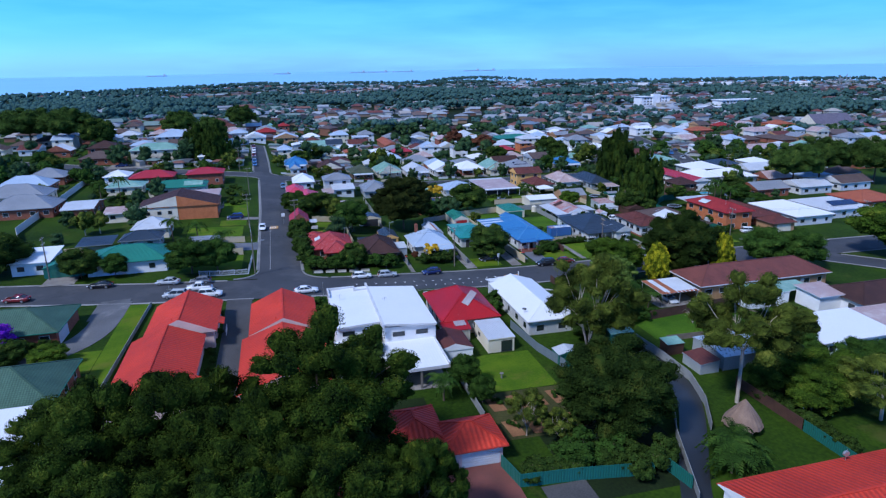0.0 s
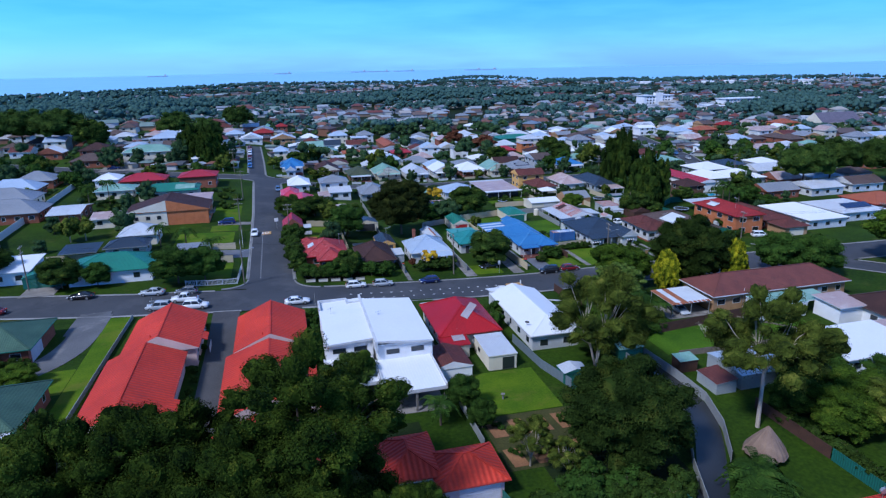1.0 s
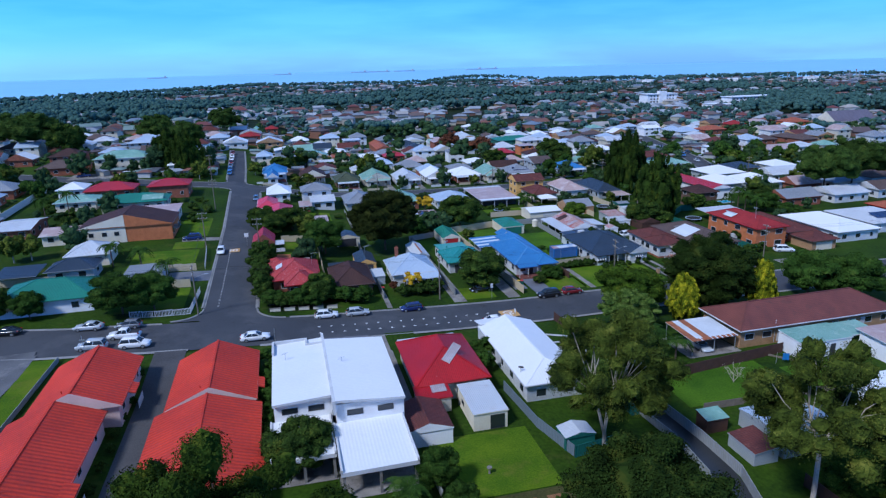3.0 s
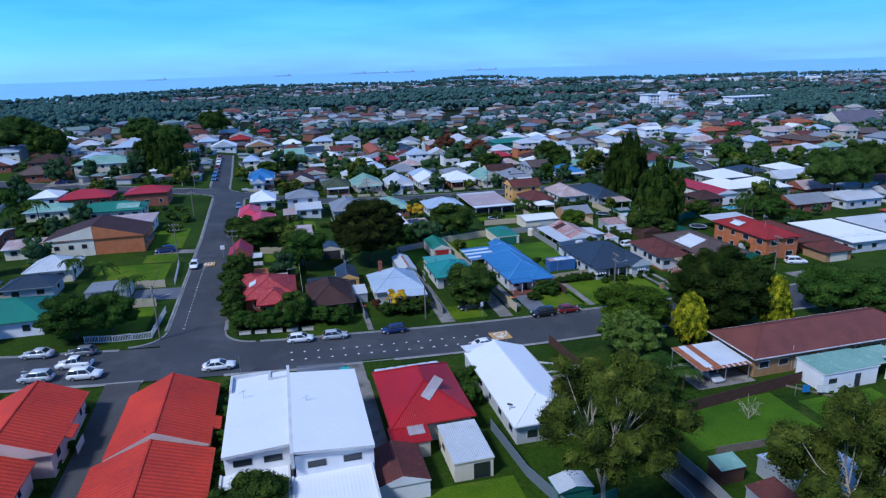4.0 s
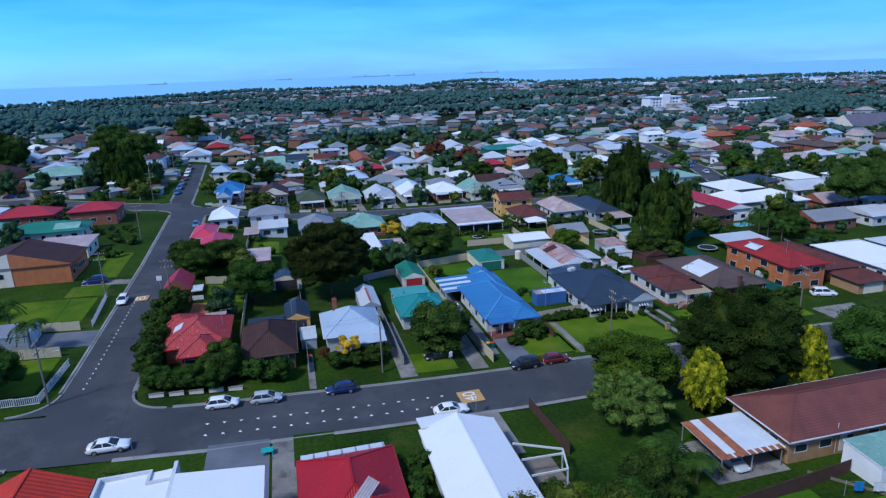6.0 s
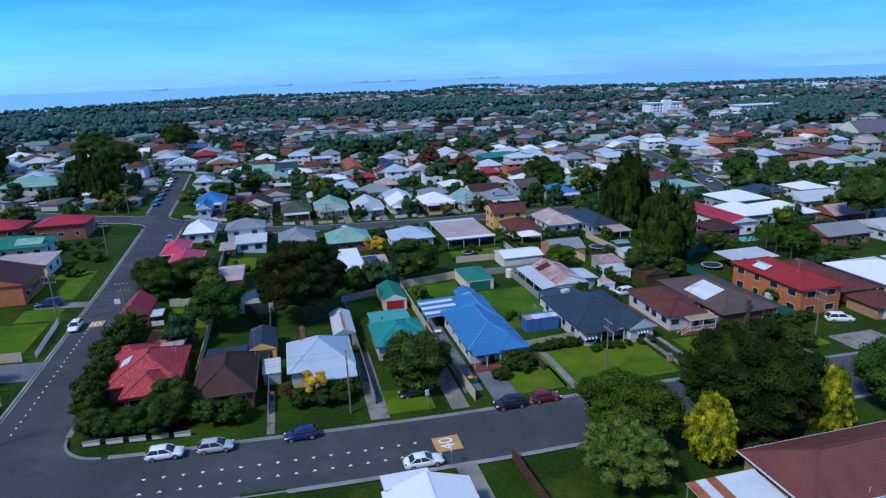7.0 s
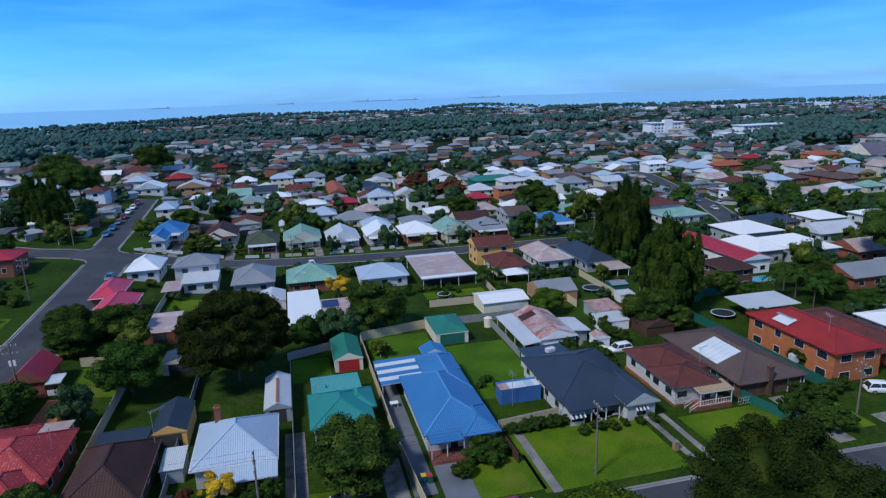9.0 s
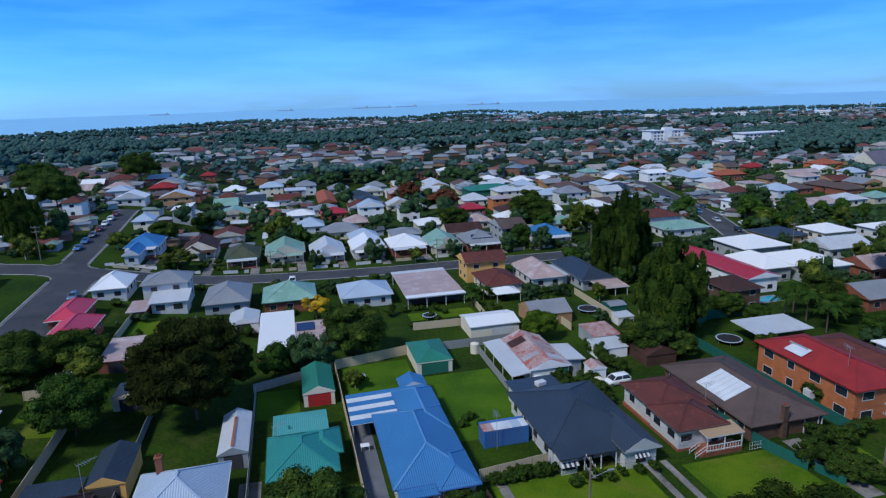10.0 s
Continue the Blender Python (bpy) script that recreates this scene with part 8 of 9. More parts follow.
def clumps(name, spots, label, seed, leafm, leaf, per, lumps=5, category="woods"):
    """Many crowns as one mesh: each an uneven heap of lumps with leaves standing off it. spots: x, y, height, width."""
    r = np.random.RandomState(seed)
    ico, tri = ICO[0]
    v3, f3, v4, at = [], [], [], 0
    for x, y, h, w in spots:
        z = g(x, y)
        for _ in range(lumps):
            s = w * r.uniform(0.36, 0.62)
            a, d = r.uniform(0, 6.28), w * 0.62 * math.sqrt(r.rand())
            zz = z + h - s * 0.8 - (d / w) ** 2 * h * 0.45 - r.uniform(0, 0.22) * h
            c = np.array([x + d * math.cos(a), y + d * math.sin(a), max(zz, z + s * 0.35)])
            v3.append(ico * (1 + 0.13 * r.normal(size=(len(ico), 1))) * np.array([s, s, s * 0.8]) * 0.88 + c)
            f3.append(tri + at)
            at += len(ico)
            m = per // lumps
            n = r.normal(size=(m, 3))
            n /= np.linalg.norm(n, axis=1)[:, None]
            n[:, 2] = np.where(n[:, 2] < -0.3, -n[:, 2], n[:, 2])
            p = c + n * np.array([s, s, s * 0.82]) * r.uniform(0.86, 1.12, (m, 1))
            nn = n + 0.45 * r.normal(size=(m, 3))
            u = np.cross(nn, r.normal(size=(m, 3)))
            u /= np.linalg.norm(u, axis=1)[:, None]
            t = np.cross(nn, u)
            t /= np.linalg.norm(t, axis=1)[:, None]
            k = (leaf * s * r.uniform(0.6, 1.3, m))[:, None]
            v4.append(np.stack([p - u * k, p - t * k * 0.8, p + u * k, p + t * k * 0.8], 1).reshape(-1, 3))
    V4 = np.concatenate(v4) if per else np.zeros((0, 3))
    faces = np.concatenate(f3).tolist() + (np.arange(len(V4)).reshape(-1, 4) + at).tolist()
    me2 = bpy.data.meshes.new(name)
    me2.from_pydata(np.concatenate(v3 + [V4]).tolist(), [], faces)
    me2.polygons.foreach_set("use_smooth", np.arange(len(faces)) < len(v3) * len(tri))
    return tagged(link(name, me2, leafm), label, category, kind="stuff")


def woodland(n, area, seed, hmin, hmax, near_sea=100, belt=1.3, open_share=0.5):
    """Spots for crowns: thick belts of wood between open streets."""
    r = np.random.RandomState(seed)
    out = []
    while len(out) < n:
        x, y = area(r)
        if y > coast(x) - near_sea or (y < 470 and (road_distance(x, y) < 3 or not free(x, x, y, y, 3.2))):
            continue
        if abs(x - 390) < 34 and 520 < y < 626:
            continue
        k = wooded(x, y)
        if r.rand() > open_share + belt * k:
            continue
        h = r.uniform(hmin, hmax) * (1.4 if k > 0.18 else 0.85)
        out.append((x, y, h, h * r.uniform(0.36, 0.55)))
    return out


def thicket(n, x0, x1, y0, y1, seed, smin, smax):
    """Spots for garden shrubs along fences and behind houses, off roads and roofs."""
    r = np.random.RandomState(seed)
    out = []
    while len(out) < n:
        x, y = r.uniform(x0, x1), r.uniform(y0, y1)
        k = noise.noise(Vector((x * 0.09, y * 0.09, 2.0)))
        if k < 0.02 and r.rand() < 0.8 or float(road_distance(x, y)) < 5 or not free(x, x, y, y, 0.9):
            continue
        s = r.uniform(smin, smax)
        if not free(x, x, y, y, s * 0.6):
            s = smin
        out.append((x, y, s * r.uniform(1.1, 1.7), s))
    return out


clumps("garden_shrubs", thicket(430, -78, 150, 172, 262, 51, 0.7, 2.0), "dark green shrubs along fences and behind houses", 52, L_DARK, 0.13, 260, 4, "shrubs")
clumps("yard_shrubs", thicket(380, -110, 230, 180, 330, 53, 0.8, 2.4), "mid green shrubs filling the back yards", 54, L_GARDEN, 0.13, 240, 4, "shrubs")
clumps("garden_trees", woodland(420, fan(258, 480), 39, 4.5, 8, open_share=0.8, belt=0.6), "green garden trees between further houses", 40, L_GARDEN, 0.11, 420, 6)
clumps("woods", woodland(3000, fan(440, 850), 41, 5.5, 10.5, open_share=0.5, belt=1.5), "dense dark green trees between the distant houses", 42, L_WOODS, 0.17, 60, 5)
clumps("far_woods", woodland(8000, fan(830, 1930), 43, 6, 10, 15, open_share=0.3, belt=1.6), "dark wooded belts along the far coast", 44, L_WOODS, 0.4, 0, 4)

# ---- lawns, drives and paths ----
for i, (x0, x1, y0, y1) in enumerate(((10.2, 22.0, 44.8, 56.6), (54.2, 72.8, 102.6, 115.4), (53.2, 64.6, 126.2, 148.0), (46.6, 54.6, 103.4, 110.6), (78.0, 91.4, 103.0, 113.0), (44.8, 62.0, 54.6, 63.6), (64.0, 76.0, 52.4, 60.6),
                                     (40.2, 51.8, 144.6, 156.4), (26.6, 33.0, 139.8, 149.6), (-44.4, -40.9, 48.0, 90.4), (-50.0, -44.5, 62.6, 70.4), (27.4, 34.6, 103.0, 109.6), (92.6, 101.4, 103.6, 110.6), (-38.0, -25.0, 107.4, 119.4), (-40.0, -26.0, 131.0, 146.0), (-32.4, -25.4, 147.0, 153.0), (-33.0, -25.4, 158.0, 176.0), (56.8, 71.0, 176.0, 181.0), (1.0, 8.0, 174.0, 189.0), (-6.4, 1.0, 140.4, 151.4))):
    patch("lawn", x0, x1, y0, y1, LAWN_DEEP if i in (2, 5, 6, 7, 8) else LAWN, "deep green back lawn" if i in (2, 5, 6, 7, 8) else "bright mown green lawn", "lawn", 0.135)
for x0, x1, y0, y1, m, lab in ((43.0, 46.8, 101.8, 113.4, PAVERS, "grey paved driveway"), (36.6, 39.2, 102.0, 115.0, CONCRETE, "stained concrete driveway"), (25.4, 28.0, 102.0, 124.0, CONCRETE, "stained concrete driveway strip"), (55.0, 56.2, 102.4, 116.6, CONCRETE, "worn concrete path"),
                               (73.6, 74.5, 102.0, 114.5, CONCRETE, "narrow concrete wheel strip"), (75.9, 76.8, 102.0, 114.5, CONCRETE, "narrow concrete wheel strip"), (-26.9, -22.2, 46.0, 89.4, DARKDRIVE, "dark asphalt driveway between townhouses"), (-0.6, 6.6, 77.0, 89.6, PAVERS, "grey paved forecourt"),
                               (-30.4, -21.8, 123.0, 129.4, PAVERS, "blue-grey concrete driveway"), (-31.0, -22.0, 153.2, 156.2, CONCRETE, "pale concrete driveway"), (12.0, 13.0, 101.4, 113.0, CONCRETE, "narrow concrete path"), (39.6, 42.4, 106.0, 140.0, PAVERS, "grey paved side yard"),
                               (10.2, 15.6, 17.5, 23.6, DARKDRIVE, "dark stained slab behind a green fence"), (93.4, 96.0, 101.5, 114.0, CONCRETE, "worn concrete driveway"), (103.0, 112.0, 100.6, 106.0, CONCRETE, "pale concrete driveway apron"), (-84.0, -56.0, 251.0, 262.0, CONCRETE, "pale concrete forecourt"), (33.6, 36.2, 79.0, 89.8, CONCRETE, "narrow patchy concrete drive"), (9.4, 14.4, 83.0, 89.8, GRASS, "rough grass verge"), (-64.6, -58.2, 106.8, 112.4, CONCRETE, "pale concrete driveway")):
    patch("driveway", x0, x1, y0, y1, m, lab, lift=0.155)
ribbon("driveway_west", [(-47.4, 94.0), (-47.0, 87.0), (-47.0, 80.0), (-48.6, 74.4), (-52.5, 69.6), (-59.0, 66.4), (-72.0, 65.0)], 5.2, WORNROAD, "wide grey asphalt driveway curving past brick houses", lift=0.16)
patch("driveway_apron", -50.2, -44.3, 84.0, 92.6, WORNROAD, "wide grey driveway mouth at the kerb", lift=0.145)
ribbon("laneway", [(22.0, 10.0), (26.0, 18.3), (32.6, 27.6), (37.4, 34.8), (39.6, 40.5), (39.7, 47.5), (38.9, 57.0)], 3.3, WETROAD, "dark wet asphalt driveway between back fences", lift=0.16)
for j in range(2):
    for i in range(4):
        x, y = 10.4 + i * 3.05 + 0.3 * j, 39.8 - j * 6.2
        patch("garden_bed", x, x + 1.9, y, y + 3.6, SOIL, "bare brown soil bed in a vegetable garden", "garden bed", 0.16, -0.3)
        q = random.Random(i * 7 + j)
        for k in range(3):
            tree("shrub", x + q.uniform(0.3, 1.6), y + q.uniform(0.4, 3.2), q.uniform(0.4, 0.9), q.uniform(0.35, 0.6), "small leafy vegetable plant in soil", q.uniform(0, 360), "vegetable plants", "plant", "plant")
patch("soil", 9.8, 23.0, 33.0, 44.6, WORNGRASS, "brown worn grass round the vegetable beds", "ground", 0.12)
# Dark sheets on the ground paint in the shade beneath the trees.
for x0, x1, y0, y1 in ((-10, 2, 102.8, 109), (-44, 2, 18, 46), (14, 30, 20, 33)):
    patch("shaded_ground", x0, x1, y0, y1, SCRUB, "dark ground patch painted in for the shade under trees", "ground", 0.12)

# ---- fences ----
for pts, h, m, lab in (([(39.4, 155.8), (52.4, 158.6)], 1.8, F_BEIGE, "beige steel sheet fence behind back yards"), ([(39.2, 155.6), (39.6, 116.0), (40.4, 103.4)], 1.7, F_BEIGE, "beige steel sheet fence between houses"),
                       ([(26.0, 149.8), (39.0, 155.6)], 1.5, F_GREY, "weathered grey paling fence"), ([(53.2, 116.6), (62.4, 117.6)], 1.8, F_BEIGE, "beige steel sheet fence beside a house"), ([(53.0, 113.4), (53.2, 109.0)], 1.5, F_WOOD, "brown timber side fence"),
                       ([(26.6, 106.0), (26.4, 149.0)], 1.5, F_GREY, "weathered grey paling fence"), ([(12.2, 106.5), (12.0, 150.0)], 1.4, F_GREY, "weathered grey paling fence"), ([(1.7, 119.0), (1.6, 152.0)], 1.7, F_BEIGE, "beige steel sheet fence between gardens"),
                       ([(-7.0, 152.2), (1.4, 152.4)], 1.7, F_BEIGE, "beige steel sheet fence across a garden"), ([(88.4, 128.0), (90.0, 112.6), (91.4, 107.6)], 1.5, F_GREEN, "green steel sheet side fence"), ([(92.2, 107.4), (93.2, 104.0)], 1.1, F_GREEN, "low green side fence"), ([(105.4, 150.0), (113.8, 157.0), (126.0, 156.6)], 1.9, F_GREEN, "tall green steel sheet fence round a back yard"),
                       ([(-37.0, 120.0), (-25.0, 119.8)], 1.7, F_BEIGE, "beige steel sheet fence beside a lawn"), ([(-30.7, 130.4), (-25.0, 130.2)], 1.6, F_BEIGE, "beige steel sheet fence beside a lawn"), ([(-79.0, 140.0), (-83.8, 152.5), (-84.0, 232.0)], 2.0, F_PALE, "long pale concrete boundary wall"),
                       ([(7.2, 28.2), (8.0, 24.2), (15.4, 23.6), (23.6, 22.4), (25.2, 24.6), (26.2, 19.0)], 1.7, F_GREEN, "green steel sheet back fence"), ([(-40.4, 89.5), (-41.0, 68.0), (-41.6, 46.0)], 0.8, F_GREY, "low grey fence beside townhouses"),
                       ([(8.3, 51.6), (8.4, 38.0)], 1.4, F_GREY, "pale grey garden fence"), ([(22.6, 66.0), (23.4, 56.0), (25.2, 49.0)], 1.5, F_BLUEGREY, "pale blue-grey garden fence"), ([(25.2, 48.8), (31.0, 49.6)], 1.6, F_GREEN, "green steel sheet garden fence"),
                       ([(40.5, 58.5), (41.3, 47.7), (41.2, 40.6), (38.9, 34.0), (35.4, 28.0)], 1.5, F_GREY, "pale concrete wall along a driveway"), ([(37.4, 56.0), (38.1, 47.6), (37.5, 41.2), (35.0, 35.6), (30.6, 28.4), (25.6, 17.0)], 1.2, F_GREY, "low grey fence along a driveway"),
                       ([(48.3, 62.4), (58.0, 63.5), (68.3, 64.7)], 1.7, F_WOOD, "dark brown paling fence behind flats"), ([(40.6, 89.0), (40.9, 77.0)], 1.6, F_WOOD, "dark brown paling fence beside a lawn"), ([(46.6, 37.4), (46.9, 25.4)], 1.6, F_WOOD, "dark brown paling fence beside a lawn"), ([(46.9, 25.2), (47.0, 16.6)], 1.6, F_GREEN, "green steel sheet fence beside a lawn"),
                       ([(64.0, 66.0), (76.0, 52.0)], 0.3, TIMBER, "low timber edging across a yard"), ([(46.0, 53.6), (62.0, 53.0), (78.0, 52.4)], 1.0, TIMBER, "low weathered timber fence"), ([(65.0, 157.0), (64.8, 139.0)], 1.5, F_GREY, "weathered grey side fence"), ([(52.4, 158.6), (76.0, 158.6)], 1.6, F_GREY, "weathered grey back fence"),
                       ([(76.8, 119.0), (76.8, 157.0)], 1.5, F_GREY, "weathered grey side fence"), ([(103.4, 112.0), (103.2, 150.0)], 1.7, F_GREEN, "green steel sheet side fence"), ([(72.4, 182.0), (71.8, 170.0), (56.0, 170.6)], 1.6, F_BEIGE, "beige steel sheet back-yard fence"), ([(85.2, 182.0), (85.6, 160.0)], 1.6, F_BEIGE, "beige steel sheet side fence"), ([(96.8, 182.0), (96.6, 162.0)], 1.6, F_BEIGE, "beige steel sheet side fence"),
                       ([(0.2, 190.0), (0.0, 174.0)], 1.6, F_BEIGE, "beige steel sheet side fence"), ([(12.8, 188.0), (12.6, 158.0)], 1.5, F_GREY, "weathered grey side fence"), ([(104.0, 172.0), (96.6, 160.4)], 1.5, F_GREEN, "green steel back-yard fence"), ([(-66.0, 129.4), (-52.0, 129.0)], 1.6, F_BEIGE, "beige back-yard fence of steel"), ([(-14.8, 230.6), (-8.0, 231.4), (-2.3, 231.0)], 1.0, F_PALE, "low white front wall at the corner")):
    fence(pts, h, m, lab)
fence([(-33.5, 105.0), (-29.3, 104.5), (-23.4, 104.7), (-22.9, 116.4)], 1.3, FASCIA, "white framed picket fence round a corner lawn", picket=True)
fence([(-23.4, 131.0), (-24.4, 146.0)], 1.2, FASCIA, "white picket fence along a front lawn", picket=True)
# low stone front wall pieces
for i in range(5):
    root = thing("wall_block", -8.6 + i * 2.6, 103.3, g(-8.6 + i * 2.6, 103.3), "low cream masonry front wall piece", "garden wall", "front wall pieces")
    part("body", boxmesh(-0.95, 0.95, -0.14, 0.14, -0.2, 0.62, bevel=0.02), CREAM, root)
    part("coping", boxmesh(-1.0, 1.0, -0.18, 0.18, 0.622, 0.7), CONCRETE, root)


# ---- cars ----
def loft(bm, stations, mi=0):
    """Skin over rings of points."""
    rings = [[bm.verts.new(p) for p in s] for s in stations]
    n = len(rings[0])
    for a, b in zip(rings, rings[1:]):
        for i in range(n):
            j = (i + 1) % n
            bm.faces.new((a[i], a[j], b[j], b[i])).material_index = mi
    bm.faces.new(rings[0][::-1]).material_index = mi
    bm.faces.new(rings[-1]).material_index = mi
    bmesh.ops.recalc_face_normals(bm, faces=bm.faces)


def body_ring(x, hw, z0, z1):
    """A rounded cross-section of a car body."""
    m = z0 + (z1 - z0) * 0.55
    half = [(hw * 0.86, z0), (hw - 0.03, z0 + 0.10), (hw, m), (hw - 0.02, z1 - 0.15), (hw - 0.09, z1 - 0.04), (hw * 0.62, z1)]
    return [(x, -a, b) for a, b in half] + [(x, a, b) for a, b in half[::-1]]


def cabin_level(x0, x1, hw, z, r):
    """A rounded rectangle at height z, bowed at the front."""
    pts = []
    for cx, cy, a0 in ((x1 - r, hw - r, 0), (x0 + r, hw - r, 90), (x0 + r, -hw + r, 180), (x1 - r, -hw + r, 270)):
        for k in range(4):
            a = radians(a0 + 30 * k)
            pts.append((cx + r * math.cos(a), cy + r * math.sin(a), z))
    return [(x - 0.12 * (1 - (y / hw) ** 2) if x < (x0 + x1) / 2 else x + 0.05 * (1 - (y / hw) ** 2), y, z) for x, y, z in pts]


# length, width, heights of nose, bonnet, belt and tail, then the cabin: foot and top of the windscreen, top and foot of the rear window, roof height
SHAPES = {
    "hatch": (4.3, 1.80, 0.66, 0.90, 0.96, 0.98, (-1.10, -0.20, 1.40, 2.02), 1.47),
    "sedan": (4.8, 1.84, 0.64, 0.88, 0.94, 1.00, (-1.05, -0.10, 1.02, 1.85), 1.43),
    "suv": (4.65, 1.88, 0.78, 1.02, 1.08, 1.06, (-1.20, -0.45, 1.70, 2.22), 1.68),
    "ute": (5.1, 1.88, 0.80, 1.04, 1.06, 1.04, (-1.20, -0.50, 0.60, 0.85), 1.70)}
PAINTS = {}


def paint(name, c, metal=0.0):
    if name not in PAINTS:
        m = surface(name + "_car_paint", c, tuple(v * 0.92 for v in c), 0.25, 1.0, 4.0, 0.0, metal=metal, spec=0.6)
        m.node_tree.nodes["Principled BSDF"].inputs["Coat Weight"].default_value = 0.6
        PAINTS[name] = m
    return PAINTS[name]


HEADLAMP = glazing("headlamp_glass", (0.6, 0.62, 0.65), 0.1)
TAILLAMP = glazing("tail_lamp_glass", (0.35, 0.01, 0.01), 0.15)
RIM = surface("alloy_rim", (0.45, 0.46, 0.48), None, 0.3, metal=0.7)


def car(x, y, turn, shape, colour, rgb, extra="", metal=0.0):
    """Nose towards -x before turning."""
    L, W, nose, bonnet, belt, tail, (wx0, wx1, wx2, wx3), z1 = SHAPES[shape]
    kinds = {"hatch": "hatchback", "sedan": "sedan", "suv": "station wagon", "ute": "utility truck"}
    root = thing("car", x, y, g(x, y) + 0.045, "%s %s parked %s" % (colour, kinds[shape], extra or "along the kerb"), "car", turn=turn)
    coat = paint(colour.split()[0], rgb, metal)
    hl, z0 = L / 2, belt - 0.02

    def softly(ob):
        for f in ob.data.polygons:
            f.use_smooth = True
        return ob
    tops = ((-hl, nose - 0.16), (-hl + 0.10, nose), (-hl + 0.45, nose + (bonnet - nose) * 0.6), (-hl + 0.85, bonnet - 0.03), (wx0, bonnet + 0.03), (0.2, belt), (hl - 0.6, tail), (hl - 0.12, tail - 0.04), (hl, tail - 0.22))
    bm = bmesh.new()
    rings = []
    for k in range(15):
        u = -1 + 2 * k / 14
        xx = hl * math.copysign(abs(u) ** 0.8, u)
        zt = float(np.interp(xx, [a for a, _ in tops], [b for _, b in tops]))
        rings.append(body_ring(xx, W / 2 * (1 - 0.20 * abs(u) ** 7 - 0.03 * u * u), 0.20 + 0.14 * abs(u) ** 9, zt))
    loft(bm, rings)
    softly(part("body", bm, coat, root))
    hw = W / 2 - 0.10
    bm = bmesh.new()
    loft(bm, [cabin_level(wx0 + (wx1 - wx0) * f, wx3 + (wx2 - wx3) * f, hw - 0.20 * f ** 1.3, z0 + (z1 - z0) * f * 0.9, 0.16) for f in (0, 0.4, 0.75, 1)])
    softly(part("cabin_glass", bm, GLASS, root))
    bm = bmesh.new()
    loft(bm, [cabin_level(wx1 - 0.10 + 0.14 * k, wx2 + 0.12 - 0.16 * k, hw - 0.16 - 0.10 * k, z0 + (z1 - z0) * (0.86 + 0.14 * k ** 0.6), 0.18) for k in (0, 0.35, 0.7, 1.2, 2.2)])
    softly(part("roof", bm, coat, root))
    for xa, xb in ((wx0 + 0.05, wx1), (wx3 - 0.08, wx2), ((wx0 + wx3) / 2, (wx1 + wx2) / 2)):
        for side in (-1, 1):
            bm = bmesh.new()
            beam(bm, (xa, side * (hw - 0.005), z0), (xb, side * (hw - 0.175), z0 + (z1 - z0) * 0.9), 0.09, 0.07)
            part("pillar", bm, coat, root)
    if shape == "ute":
        part("tray", boxmesh(0.95, 2.42, -0.76, 0.76, 1.04, 1.085), DARKTRIM, root)
    if "wheel" not in WINDOWS:
        bm = bmesh.new()
        beam(bm, (0, -0.11, 0), (0, 0.11, 0), 0.66, sides=18)
        m1 = bpy.data.meshes.new("tyre")
        bm.to_mesh(m1)
        bm.free()
        m1.materials.append(BLACKRUBBER)
        bm = bmesh.new()
        beam(bm, (0, -0.125, 0), (0, 0.125, 0), 0.44, sides=12)
        m2 = bpy.data.meshes.new("rim")
        bm.to_mesh(m2)
        bm.free()
        m2.materials.append(RIM)
        WINDOWS["wheel"] = (m1, m2)
    for wx in (-L * 0.3, L * 0.29):
        for s in (-1, 1):
            w = link("wheel", WINDOWS["wheel"][0], None, root, at=pose(wx, s * (W / 2 - 0.1), 0.33))
            link("rim", WINDOWS["wheel"][1], None, w)
    for side in (-1, 1):
        part("headlight", boxmesh(-hl + 0.03, -hl + 0.36, side * W * 0.36 - 0.15, side * W * 0.36 + 0.15, nose - 0.12, nose + 0.02, bevel=0.03), HEADLAMP, root)
        part("tail_light", boxmesh(hl - 0.22, hl - 0.02, side * W * 0.37 - 0.13, side * W * 0.37 + 0.13, tail - 0.24, tail - 0.08, bevel=0.03), TAILLAMP, root)
        part("mirror", boxmesh(wx0 + 0.35, wx0 + 0.47, side * (hw + 0.14) - 0.1, side * (hw + 0.14) + 0.1, z0 + 0.02, z0 + 0.16, bevel=0.03), coat, root)
    part("rear_plate", boxmesh(hl - 0.05, hl + 0.012, -0.2, 0.2, 0.5, 0.61), FASCIA, root)
    return root


WH, SI, GR, BK, NV, RD, BL = (0.78, 0.78, 0.78), (0.42, 0.44, 0.46), (0.16, 0.17, 0.19), (0.012, 0.012, 0.014), (0.015, 0.025, 0.11), (0.16, 0.012, 0.015), (0.05, 0.14, 0.34)
for a in ((0.4, 99.0, 178, "hatch", "white", WH), (6.1, 99.3, 178, "hatch", "silver", SI), (16.3, 99.9, 2, "hatch", "navy blue", NV), (44.6, 100.6, 0, "suv", "black", BK), (49.9, 100.9, 180, "hatch", "dark red", RD),
          (-11.8, 91.2, 180, "sedan", "white", WH), (30.1, 90.7, 180, "sedan", "white", WH), (-52.3, 103.2, -8, "sedan", "black", BK), (-39.2, 101.5, -10, "sedan", "silver", SI), (-32.8, 100.6, -6, "hatch", "grey", GR), (-36.6, 92.9, -8, "suv", "silver", SI),
          (-32.6, 96.3, -6, "ute", "white", WH), (-30.2, 92.2, 174, "suv", "white", WH), (-20.9, 142.6, 90, "hatch", "white", WH), (-14.4, 202.6, 91, "hatch", "blue-grey metallic", (0.12, 0.18, 0.28)), (-66.0, 99.0, -11, "sedan", "dark grey", GR)):
    car(*a)
